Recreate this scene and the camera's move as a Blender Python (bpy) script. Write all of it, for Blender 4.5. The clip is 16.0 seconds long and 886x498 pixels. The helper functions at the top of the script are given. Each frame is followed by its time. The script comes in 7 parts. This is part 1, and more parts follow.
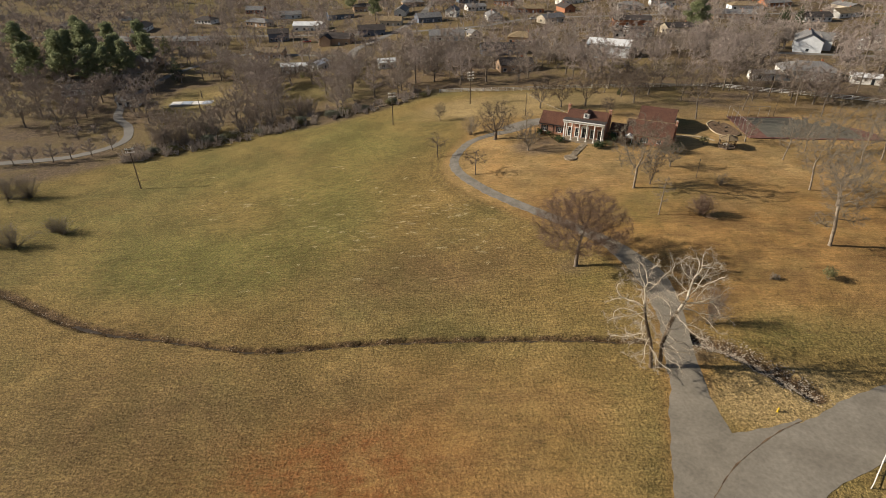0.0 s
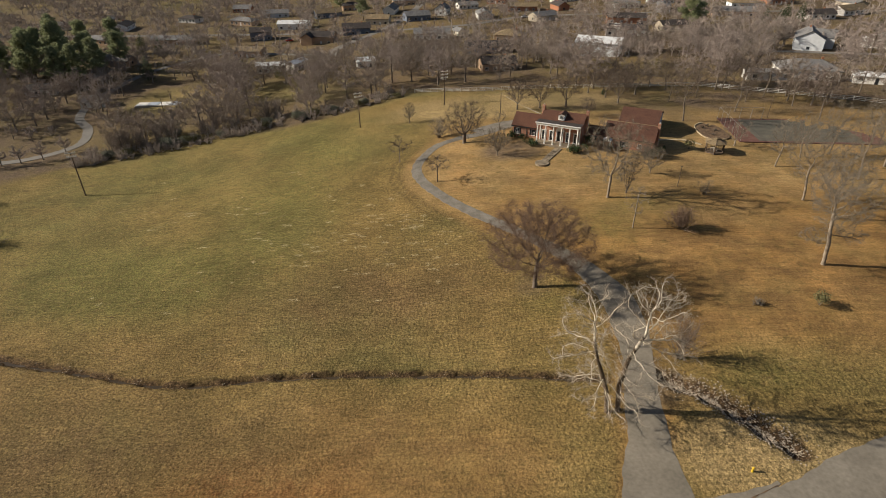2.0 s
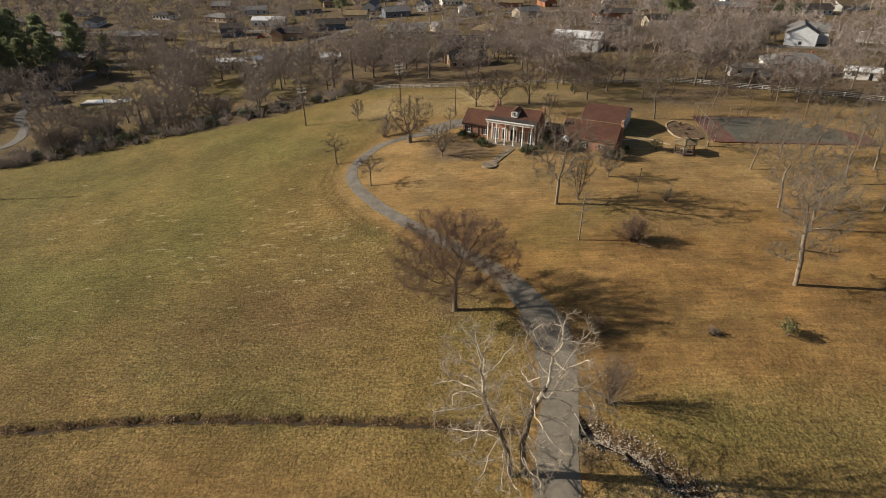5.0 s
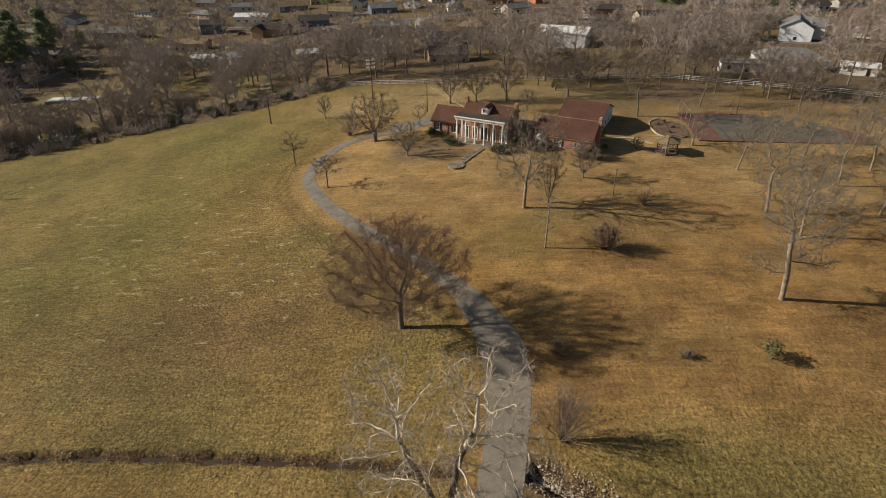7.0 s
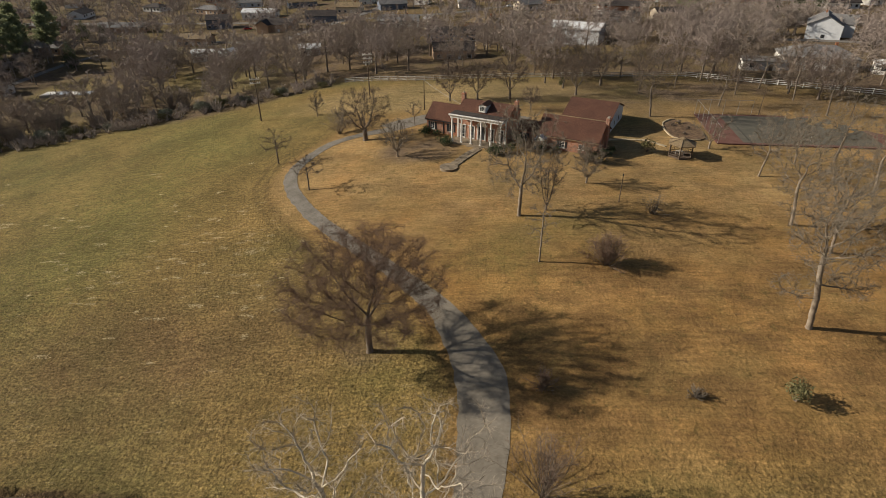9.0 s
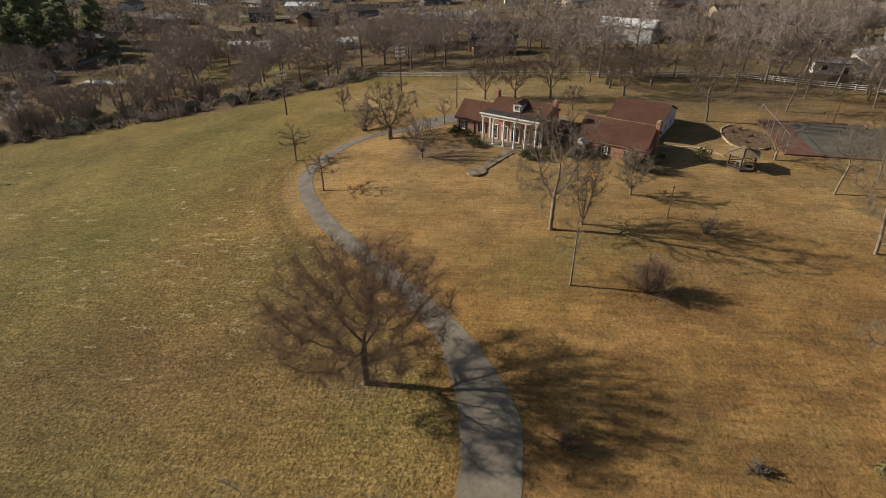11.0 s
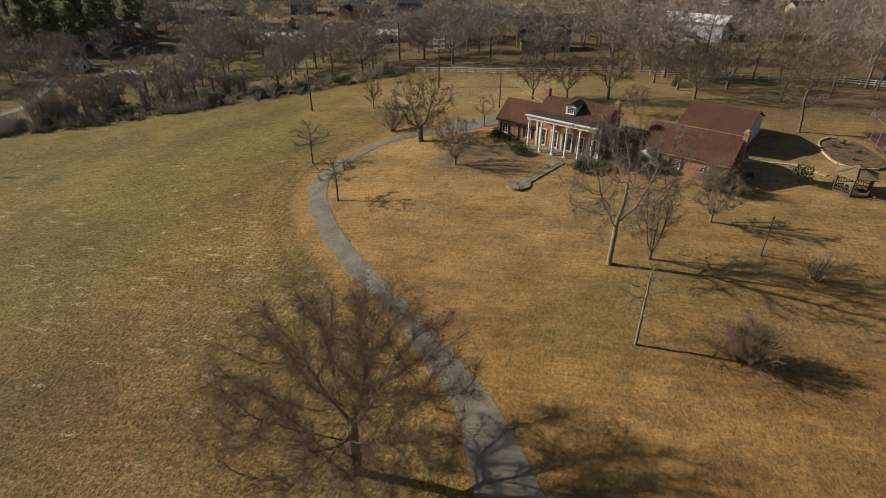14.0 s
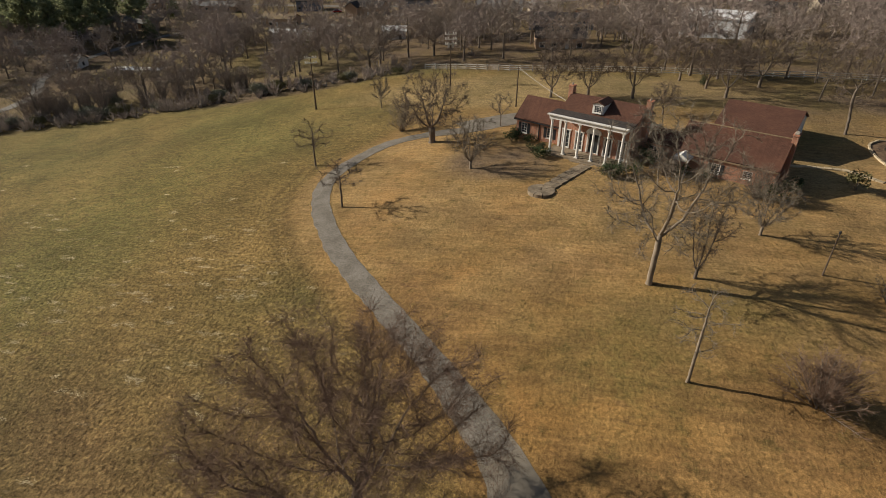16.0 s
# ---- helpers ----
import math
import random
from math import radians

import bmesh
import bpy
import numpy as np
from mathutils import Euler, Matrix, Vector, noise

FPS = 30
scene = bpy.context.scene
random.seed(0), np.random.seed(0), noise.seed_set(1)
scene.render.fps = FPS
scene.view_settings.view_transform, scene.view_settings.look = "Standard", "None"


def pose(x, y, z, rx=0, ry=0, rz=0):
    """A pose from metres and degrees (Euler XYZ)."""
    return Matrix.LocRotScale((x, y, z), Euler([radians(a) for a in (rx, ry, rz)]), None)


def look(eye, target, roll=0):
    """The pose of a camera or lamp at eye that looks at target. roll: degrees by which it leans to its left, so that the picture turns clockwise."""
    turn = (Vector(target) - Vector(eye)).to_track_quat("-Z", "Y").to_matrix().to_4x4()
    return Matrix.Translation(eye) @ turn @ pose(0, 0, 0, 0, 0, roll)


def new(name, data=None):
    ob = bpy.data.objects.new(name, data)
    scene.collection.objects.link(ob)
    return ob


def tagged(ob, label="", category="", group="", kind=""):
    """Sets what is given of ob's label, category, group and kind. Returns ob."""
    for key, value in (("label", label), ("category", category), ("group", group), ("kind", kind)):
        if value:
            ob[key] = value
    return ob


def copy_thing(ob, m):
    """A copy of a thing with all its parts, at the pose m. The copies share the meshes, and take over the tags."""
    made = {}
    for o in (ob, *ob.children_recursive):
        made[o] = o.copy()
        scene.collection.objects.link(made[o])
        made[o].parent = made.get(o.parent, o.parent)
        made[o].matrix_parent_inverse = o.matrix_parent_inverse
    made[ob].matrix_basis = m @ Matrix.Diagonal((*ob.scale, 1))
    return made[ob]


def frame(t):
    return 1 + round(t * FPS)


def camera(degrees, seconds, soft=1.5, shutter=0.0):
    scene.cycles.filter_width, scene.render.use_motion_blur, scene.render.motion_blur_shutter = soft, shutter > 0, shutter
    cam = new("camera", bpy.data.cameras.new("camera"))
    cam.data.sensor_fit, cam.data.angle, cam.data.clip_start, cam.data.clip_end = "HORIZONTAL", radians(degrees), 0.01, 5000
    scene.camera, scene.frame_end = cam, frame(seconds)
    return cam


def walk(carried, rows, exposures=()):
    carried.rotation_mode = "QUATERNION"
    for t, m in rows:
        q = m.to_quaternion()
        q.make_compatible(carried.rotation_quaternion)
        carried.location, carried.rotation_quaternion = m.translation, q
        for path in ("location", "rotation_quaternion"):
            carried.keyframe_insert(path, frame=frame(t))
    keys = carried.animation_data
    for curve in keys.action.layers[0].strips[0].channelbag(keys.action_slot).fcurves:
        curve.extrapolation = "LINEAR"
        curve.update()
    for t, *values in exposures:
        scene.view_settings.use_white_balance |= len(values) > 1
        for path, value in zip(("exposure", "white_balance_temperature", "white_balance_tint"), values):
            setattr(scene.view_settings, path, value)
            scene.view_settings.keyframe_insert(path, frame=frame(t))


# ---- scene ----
cam = camera(77.2, 16.0, soft=0.8)
METRES, EYE, TILT, LEAN, TURN = 92.0, 55.2, -31.0, 0.0, 0.0
EXPO, SKY, SUNE = 0.27, 0.047, 5.0
ROWS = [
    (0.0, 0.0, 0.0, 0.0, -0.0, 0.0, -0.0),
    (0.5, 0.0313, 0.0358, 0.01, 0.14, 0.04, -0.02),
    (1.0, 0.0619, 0.0698, 0.0188, 0.31, 0.06, -0.07),
    (1.5, 0.0911, 0.1019, 0.0264, 0.42, 0.09, -0.1),
    (2.0, 0.1206, 0.1324, 0.0331, 0.56, 0.12, -0.16),
    (2.5, 0.1498, 0.1616, 0.0389, 0.73, 0.15, -0.24),
    (3.0, 0.178, 0.1889, 0.0439, 0.86, 0.18, -0.31),
    (3.5, 0.2052, 0.2151, 0.0479, 0.92, 0.19, -0.35),
    (4.0, 0.2313, 0.241, 0.0511, 0.95, 0.24, -0.36),
    (6.5, 0.3404, 0.3623, 0.0689, 0.88, 0.35, -0.33),
    (7.0, 0.3574, 0.3864, 0.0729, 0.89, 0.36, -0.34),
    (7.5, 0.3725, 0.4103, 0.0773, 0.95, 0.37, -0.37),
    (8.0, 0.3853, 0.4346, 0.0823, 1.12, 0.37, -0.48),
    (8.5, 0.396, 0.4591, 0.0876, 1.63, 0.36, -0.82),
    (9.0, 0.4052, 0.4844, 0.0928, 2.4, 0.33, -1.31),
    (11.5, 0.4309, 0.6152, 0.1238, 7.44, -0.02, -4.45),
    (12.0, 0.4314, 0.6431, 0.1309, 8.35, -0.12, -5.01),
    (12.5, 0.4301, 0.6712, 0.1382, 9.12, -0.19, -5.47),
    (13.0, 0.4273, 0.6983, 0.1455, 9.76, -0.27, -5.88),
    (13.5, 0.423, 0.7238, 0.1528, 10.19, -0.33, -6.16),
    (14.0, 0.4178, 0.7478, 0.1587, 10.47, -0.36, -6.34),
    (14.5, 0.4114, 0.7697, 0.1636, 10.67, -0.39, -6.49),
    (15.0, 0.4049, 0.7894, 0.168, 10.88, -0.43, -6.59),
    (15.5, 0.397, 0.8069, 0.1715, 10.96, -0.43, -6.69),
    (16.0, 0.3894, 0.8223, 0.1735, 11.02, -0.42, -6.74),
]
walk(cam, [(t, pose(0, 0, EYE, TILT, LEAN, TURN) @ pose(METRES * x, METRES * y, METRES * z, 90 + pitch, roll, yaw)) for t, x, y, z, yaw, pitch, roll in ROWS],
     exposures=[(0.0, EXPO + 0.24), (0.7, EXPO + 0.17), (2.0, EXPO + 0.12), (7.0, EXPO + 0.03), (12.5, EXPO - 0.06), (16.0, EXPO - 0.07)])

# world and sun: low winter sun from the west side, clear pale sky
SUN_DIR = Vector((-0.995, 0.096, 0.0))            # horizontal way towards the sun
SUN_EL = radians(26.0)
world = bpy.data.worlds.new("sky")
scene.world = world
world.use_nodes = True
wn = world.node_tree.nodes
sky = wn.new("ShaderNodeTexSky")
sky.sky_type = "NISHITA"
sky.sun_disc = False
sky.sun_elevation = SUN_EL
sky.sun_rotation = math.atan2(SUN_DIR.x, SUN_DIR.y)
sky.air_density, sky.dust_density = 1.0, 1.6
wn["Background"].inputs["Strength"].default_value = SKY
world.node_tree.links.new(sky.outputs["Color"], wn["Background"].inputs["Color"])
sun = new("sun", bpy.data.lights.new("sun", "SUN"))
sun.data.energy, sun.data.angle, sun.data.color = SUNE, radians(0.55), (1.0, 0.908, 0.765)
sun.matrix_world = look((0, 0, 200), Vector((0, 0, 200)) - Vector((SUN_DIR.x * math.cos(SUN_EL), SUN_DIR.y * math.cos(SUN_EL), math.sin(SUN_EL))))

# ---------------------------------------------------------------- materials
def material(name, base, rough=0.8, metal=0.0):
    m = bpy.data.materials.new(name)
    m.use_nodes = True
    b = m.node_tree.nodes["Principled BSDF"]
    b.inputs["Base Color"].default_value = (*base, 1)
    b.inputs["Roughness"].default_value = rough
    b.inputs["Metallic"].default_value = metal
    b.inputs["Specular IOR Level"].default_value = 0.25
    return m, m.node_tree, b


def noise_node(nt, scale, detail=4.0, rough=0.55, coord=None, stretch=None):
    n = nt.nodes.new("ShaderNodeTexNoise")
    n.inputs["Scale"].default_value, n.inputs["Detail"].default_value, n.inputs["Roughness"].default_value = scale, detail, rough
    if coord is None:
        coord = nt.nodes.new("ShaderNodeNewGeometry").outputs["Position"]
    if stretch:
        mp = nt.nodes.new("ShaderNodeMapping")
        mp.inputs["Scale"].default_value = stretch[:3]
        if len(stretch) > 3:
            mp.inputs["Rotation"].default_value = (0, 0, radians(stretch[3]))
        nt.links.new(coord, mp.inputs["Vector"])
        coord = mp.outputs["Vector"]
    nt.links.new(coord, n.inputs["Vector"])
    return n.outputs["Fac"]


def ramp(nt, fac, lo, hi, a=0.0, b=1.0):
    r = nt.nodes.new("ShaderNodeMapRange")
    r.inputs["From Min"].default_value, r.inputs["From Max"].default_value = lo, hi
    r.inputs["To Min"].default_value, r.inputs["To Max"].default_value = a, b
    nt.links.new(fac, r.inputs["Value"])
    return r.outputs["Result"]


def times(nt, a, b):
    n = nt.nodes.new("ShaderNodeMath")
    n.operation = "MULTIPLY"
    for k, v in enumerate((a, b)):
        if isinstance(v, (int, float)):
            n.inputs[k].default_value = v
        else:
            nt.links.new(v, n.inputs[k])
    return n.outputs[0]


def mix(nt, fac, a, b, how="MIX"):
    n = nt.nodes.new("ShaderNodeMix")
    n.data_type, n.blend_type = "RGBA", how
    if isinstance(fac, (int, float)):
        n.inputs[0].default_value = fac
    else:
        nt.links.new(fac, n.inputs[0])
    for k, v in ((6, a), (7, b)):
        if isinstance(v, tuple):
            n.inputs[k].default_value = (*v, 1)
        else:
            nt.links.new(v, n.inputs[k])
    return n.outputs[2]


def bump(nt, b, height, dist, strength=1.0):
    n = nt.nodes.new("ShaderNodeBump")
    n.inputs["Distance"].default_value, n.inputs["Strength"].default_value = dist, strength
    nt.links.new(height, n.inputs["Height"])
    nt.links.new(n.outputs["Normal"], b.inputs["Normal"])


def attr(nt, name):
    n = nt.nodes.new("ShaderNodeAttribute")
    n.attribute_name = name
    return n.outputs["Fac"]


def mottled(name, a, b, scale, rough=0.8, metal=0.0, fine=0.0, relief=0.0, per_object=0.0, contrast=(0.35, 0.65), stretch=None):
    """Two colours mixed by noise, with a finer grain, a little relief and a change from object to object."""
    m, nt, p = material(name, a, rough, metal)
    col = mix(nt, ramp(nt, noise_node(nt, scale, stretch=stretch), *contrast), a, b)
    if fine:
        f = noise_node(nt, scale * 9, 3.0)
        col = mix(nt, 1.0, col, mix(nt, ramp(nt, f, 0.3, 0.7), (1 - fine,) * 3, (1 + fine,) * 3), "MULTIPLY")
    if per_object:
        info = nt.nodes.new("ShaderNodeObjectInfo")
        col = mix(nt, 1.0, col, mix(nt, info.outputs["Random"], (1 - per_object,) * 3, (1 + per_object,) * 3), "MULTIPLY")
    nt.links.new(col, p.inputs["Base Color"])
    if relief:
        bump(nt, p, noise_node(nt, scale * 5, 3.0), relief)
    return m


def island(name, a, b, rough=0.85, through_light=0.0):
    """Leaves, twigs and stones of one mesh, each with a tint of its own; leaves may let some light through."""
    m, nt, p = material(name, a, rough)
    r = nt.nodes.new("ShaderNodeNewGeometry").outputs["Random Per Island"]
    c = mix(nt, r, a, b)
    nt.links.new(c, p.inputs["Base Color"])
    if through_light:
        tl, mx = nt.nodes.new("ShaderNodeBsdfTranslucent"), nt.nodes.new("ShaderNodeMixShader")
        nt.links.new(c, tl.inputs["Color"])
        mx.inputs[0].default_value = through_light
        nt.links.new(p.outputs[0], mx.inputs[1])
        nt.links.new(tl.outputs[0], mx.inputs[2])
        nt.links.new(mx.outputs[0], nt.nodes["Material Output"].inputs["Surface"])
    return m


def grass_material():
    m, nt, p = material("dry_grass", (0.2, 0.14, 0.06), 0.95)
    p.inputs["Specular IOR Level"].default_value = 0.1
    big = noise_node(nt, 0.022, 8, 0.65)
    mid = noise_node(nt, 0.11, 8, 0.7)
    small = noise_node(nt, 0.7, 8, 0.75)
    tuft = noise_node(nt, 3.2, 5, 0.78)
    blade = noise_node(nt, 14.0, 4, 0.75)
    lawn, clay, litter, mud, green = (attr(nt, k) for k in ("lawn", "clay", "litter", "mud", "green"))
    tan, olive, orange, straw = (0.262, 0.178, 0.069), (0.186, 0.152, 0.058), (0.330, 0.184, 0.066), (0.46, 0.36, 0.21)
    col = mix(nt, ramp(nt, big, 0.42, 0.60), tan, olive)
    col = mix(nt, ramp(nt, mid, 0.42, 0.70, 0.0, 0.7), col, tan)
    col = mix(nt, lawn, col, mix(nt, ramp(nt, mid, 0.35, 0.65), orange, (0.304, 0.194, 0.077)))
    col = mix(nt, times(nt, lawn, ramp(nt, noise_node(nt, 0.16, 6, 0.65, stretch=(0.8, 1.3, 1.0, 30)), 0.43, 0.58, 0.0, 0.75)), col, (0.185, 0.108, 0.046))
    col = mix(nt, times(nt, attr(nt, "yard"), ramp(nt, mid, 0.3, 0.6, 0.5, 1.0)), col, (0.385, 0.282, 0.140))
    col = mix(nt, times(nt, green, ramp(nt, small, 0.35, 0.62, 0.35, 1.0)), col, (0.168, 0.156, 0.050))
    # straw streaks left by mowing
    streak = noise_node(nt, 0.55, 6, 0.68, stretch=(0.55, 2.4, 1.0, 8))
    col = mix(nt, times(nt, ramp(nt, streak, 0.585, 0.67, 0.0, 0.9), times(nt, attr(nt, "straw"), ramp(nt, noise_node(nt, 0.13, 4, 0.6, stretch=(0.8, 1.3, 1.0, 0)), 0.40, 0.56))), col, straw)
    # olive weeds in small patches
    col = mix(nt, ramp(nt, small, 0.54, 0.68, 0.0, 0.7), col, (0.115, 0.090, 0.032))
    bare = noise_node(nt, 0.45, 6, 0.7, stretch=(0.7, 1.5, 1.0, 20))
    col = mix(nt, ramp(nt, bare, 0.60, 0.70, 0.0, 0.6), col, (0.135, 0.082, 0.042))
    clump = noise_node(nt, 2.1, 6, 0.74, stretch=(0.85, 1.25, 1.0, 10))
    rough_field = mix(nt, ramp(nt, clump, 0.38, 0.62), (0.74, 0.74, 0.74), (1.26, 1.26, 1.25))
    col = mix(nt, ramp(nt, lawn, 0.0, 1.0, 1.0, 0.35), col, mix(nt, 1.0, col, rough_field, "MULTIPLY"))
    col = mix(nt, times(nt, attr(nt, "umber"), ramp(nt, mid, 0.3, 0.7, 0.35, 0.9)), col, mix(nt, ramp(nt, clump, 0.38, 0.62), (0.092, 0.056, 0.027), (0.205, 0.136, 0.068)))
    patch = noise_node(nt, 0.075, 9, 0.72)
    col = mix(nt, 1.0, col, mix(nt, ramp(nt, patch, 0.36, 0.64), (0.76, 0.78, 0.76), (1.20, 1.18, 1.18)), "MULTIPLY")
    col = mix(nt, times(nt, attr(nt, "track"), ramp(nt, tuft, 0.3, 0.6, 0.2, 0.6)), col, (0.090, 0.062, 0.028))
    col = mix(nt, times(nt, clay, times(nt, ramp(nt, small, 0.3, 0.7, 0.3, 1.0), ramp(nt, noise_node(nt, 0.25, 6, 0.7), 0.36, 0.56, 0.4, 1.0))), col, (0.205, 0.074, 0.026))
    col = mix(nt, times(nt, litter, ramp(nt, mid, 0.32, 0.56, 0.35, 1.0)), col, mix(nt, ramp(nt, small, 0.4, 0.6), (0.110, 0.078, 0.053), (0.196, 0.142, 0.095)))
    col = mix(nt, mud, col, mix(nt, ramp(nt, tuft, 0.4, 0.65), (0.052, 0.033, 0.020), (0.135, 0.086, 0.048)))
    grain = ramp(nt, lawn, 0.0, 1.0, 1.0, 0.55)
    col = mix(nt, grain, col, mix(nt, ramp(nt, tuft, 0.36, 0.64), (0.44, 0.44, 0.43), (1.38, 1.37, 1.34)), "MULTIPLY")
    col = mix(nt, grain, col, mix(nt, ramp(nt, blade, 0.36, 0.64), (0.44, 0.44, 0.44), (1.44, 1.44, 1.44)), "MULTIPLY")
    mown = noise_node(nt, 1.3, 4, 0.6, stretch=(0.16, 1.6, 1.0, 6))
    col = mix(nt, 1.0, col, mix(nt, ramp(nt, mown, 0.32, 0.68), (0.84, 0.84, 0.83), (1.16, 1.16, 1.16)), "MULTIPLY")
    nt.links.new(col, p.inputs["Base Color"])
    add = nt.nodes.new("ShaderNodeMath")
    add.operation = "ADD"
    tussock = noise_node(nt, 2.0, 3.0, 0.6)
    nt.links.new(times(nt, tuft, 0.42), add.inputs[0])
    nt.links.new(times(nt, tussock, 1.0), add.inputs[1])
    bump(nt, p, times(nt, add.outputs[0], ramp(nt, lawn, 0.0, 1.0, 1.0, 0.40)), 0.30, 1.0)
    return m


def brick_material():
    m, nt, p = material("red_brick", (0.3, 0.11, 0.07), 0.9)
    t = nt.nodes.new("ShaderNodeTexBrick")
    t.inputs["Color1"].default_value, t.inputs["Color2"].default_value = (0.39, 0.145, 0.085, 1), (0.50, 0.215, 0.125, 1)
    t.inputs["Mortar"].default_value = (0.38, 0.30, 0.24, 1)
    t.inputs["Scale"].default_value, t.inputs["Brick Width"].default_value, t.inputs["Row Height"].default_value, t.inputs["Mortar Size"].default_value = 1.0, 0.21, 0.075, 0.011
    tc = nt.nodes.new("ShaderNodeTexCoord")
    sep, com, ad = nt.nodes.new("ShaderNodeSeparateXYZ"), nt.nodes.new("ShaderNodeCombineXYZ"), nt.nodes.new("ShaderNodeMath")
    nt.links.new(tc.outputs["Object"], sep.inputs[0])
    nt.links.new(sep.outputs[0], ad.inputs[0])
    nt.links.new(sep.outputs[1], ad.inputs[1])
    nt.links.new(ad.outputs[0], com.inputs[0])
    nt.links.new(sep.outputs[2], com.inputs[1])
    nt.links.new(com.outputs[0], t.inputs["Vector"])
    blotch = ramp(nt, noise_node(nt, 0.6, 4), 0.35, 0.65)
    nt.links.new(mix(nt, 1.0, t.outputs["Color"], mix(nt, blotch, (0.80, 0.78, 0.76), (1.12, 1.08, 1.04)), "MULTIPLY"), p.inputs["Base Color"])
    bump(nt, p, t.outputs["Fac"], -0.008)
    return m


def shingle_material(name, a, b):
    m, nt, p = material(name, a, 0.92)
    tc = nt.nodes.new("ShaderNodeTexCoord").outputs["Object"]
    t = nt.nodes.new("ShaderNodeTexBrick")
    t.inputs["Color1"].default_value, t.inputs["Color2"].default_value, t.inputs["Mortar"].default_value = (*a, 1), (*b, 1), (*[c * 0.45 for c in a], 1)
    t.inputs["Scale"].default_value, t.inputs["Brick Width"].default_value, t.inputs["Row Height"].default_value, t.inputs["Mortar Size"].default_value = 1.0, 0.32, 0.15, 0.012
    nt.links.new(tc, t.inputs["Vector"])
    w = mix(nt, ramp(nt, noise_node(nt, 0.35, 5), 0.35, 0.7), (0.82, 0.82, 0.84), (1.15, 1.13, 1.1))
    nt.links.new(mix(nt, 1.0, t.outputs["Color"], w, "MULTIPLY"), p.inputs["Base Color"])
    bump(nt, p, t.outputs["Fac"], -0.01)
    return m


def bark_material(name, dark, pale, z0=None, z1=None):
    """Bark with upright ridges; with z0 and z1 it turns smooth and pale between those heights, in flakes."""
    m, nt, p = material(name, dark, 0.9)
    tc = nt.nodes.new("ShaderNodeTexCoord").outputs["Object"]
    rid = noise_node(nt, 5.0, 5, 0.7, tc, (1, 1, 0.2))
    col = mix(nt, ramp(nt, rid, 0.35, 0.65), dark, tuple(min(1, c * 1.7) for c in dark))
    if z0 is not None:
        sep = nt.nodes.new("ShaderNodeSeparateXYZ")
        nt.links.new(tc, sep.inputs[0])
        ad = nt.nodes.new("ShaderNodeMath")
        nt.links.new(ramp(nt, sep.outputs[2], z0, z1), ad.inputs[0])
        nt.links.new(ramp(nt, noise_node(nt, 1.1, 4, 0.6, tc), 0.3, 0.7, -0.5, 0.5), ad.inputs[1])
        col = mix(nt, ramp(nt, ad.outputs[0], 0.38, 0.62), col, mix(nt, ramp(nt, noise_node(nt, 2.5, 3, 0.5, tc), 0.55, 0.7), pale, tuple(c * 0.6 for c in pale)))
    else:
        col = mix(nt, ramp(nt, noise_node(nt, 0.9, 3, 0.5, tc), 0.4, 0.7, 0, 0.7), col, pale)
    nt.links.new(col, p.inputs["Base Color"])
    bump(nt, p, rid, 0.03)
    return m


def glass_material():
    m, nt, p = material("window_glass", (0.03, 0.035, 0.04), 0.06)
    p.inputs["Specular IOR Level"].default_value = 0.6
    return m


GRASS = grass_material()
BRICK = brick_material()
ROOF = shingle_material("brown_shingles", (0.108, 0.050, 0.033), (0.142, 0.068, 0.045))
ROOF_DARK = shingle_material("dark_shingles", (0.060, 0.050, 0.046), (0.085, 0.070, 0.062))
ROOF_GREY = shingle_material("grey_shingles", (0.19, 0.185, 0.18), (0.25, 0.24, 0.23))
ROOF_TAN = shingle_material("weathered_brown_shingles", (0.235, 0.172, 0.098), (0.315, 0.236, 0.138))
ROOF_METAL = mottled("white_metal_roof", (0.72, 0.72, 0.71), (0.60, 0.60, 0.60), 0.5, 0.45)
WHITE = mottled("white_paint", (0.78, 0.76, 0.72), (0.66, 0.63, 0.58), 1.5, 0.55)
SIDING = mottled("pale_siding", (0.66, 0.68, 0.70), (0.58, 0.60, 0.62), 0.8, 0.6)
CREAM = mottled("cream_siding", (0.52, 0.45, 0.34), (0.44, 0.37, 0.28), 0.8, 0.7)
TANWALL = mottled("tan_brick", (0.34, 0.23, 0.15), (0.42, 0.29, 0.19), 2.0, 0.85)
REDWALL = mottled("orange_brick", (0.36, 0.16, 0.08), (0.28, 0.12, 0.07), 2.0, 0.85)
BLUEWALL = mottled("slate_blue_siding", (0.11, 0.13, 0.17), (0.15, 0.17, 0.21), 1.0, 0.7)
GLASS = glass_material()
SHUTTER = mottled("black_shutter", (0.02, 0.022, 0.025), (0.03, 0.032, 0.035), 2.0, 0.5)
STONE = mottled("flagstone", (0.27, 0.215, 0.15), (0.185, 0.148, 0.104), 1.2, 0.9, fine=0.2, relief=0.02, per_object=0.2)
CONCRETE = mottled("worn_concrete", (0.168, 0.146, 0.114), (0.222, 0.193, 0.152), 0.25, 0.9, fine=0.14, relief=0.01)
ASPHALT = mottled("old_asphalt", (0.225, 0.198, 0.158), (0.175, 0.152, 0.120), 0.2, 0.9, fine=0.15, relief=0.01)
STONE_PALE = mottled("pale_fieldstone", (0.50, 0.405, 0.265), (0.36, 0.285, 0.18), 1.2, 0.9, fine=0.2, relief=0.02, per_object=0.2)
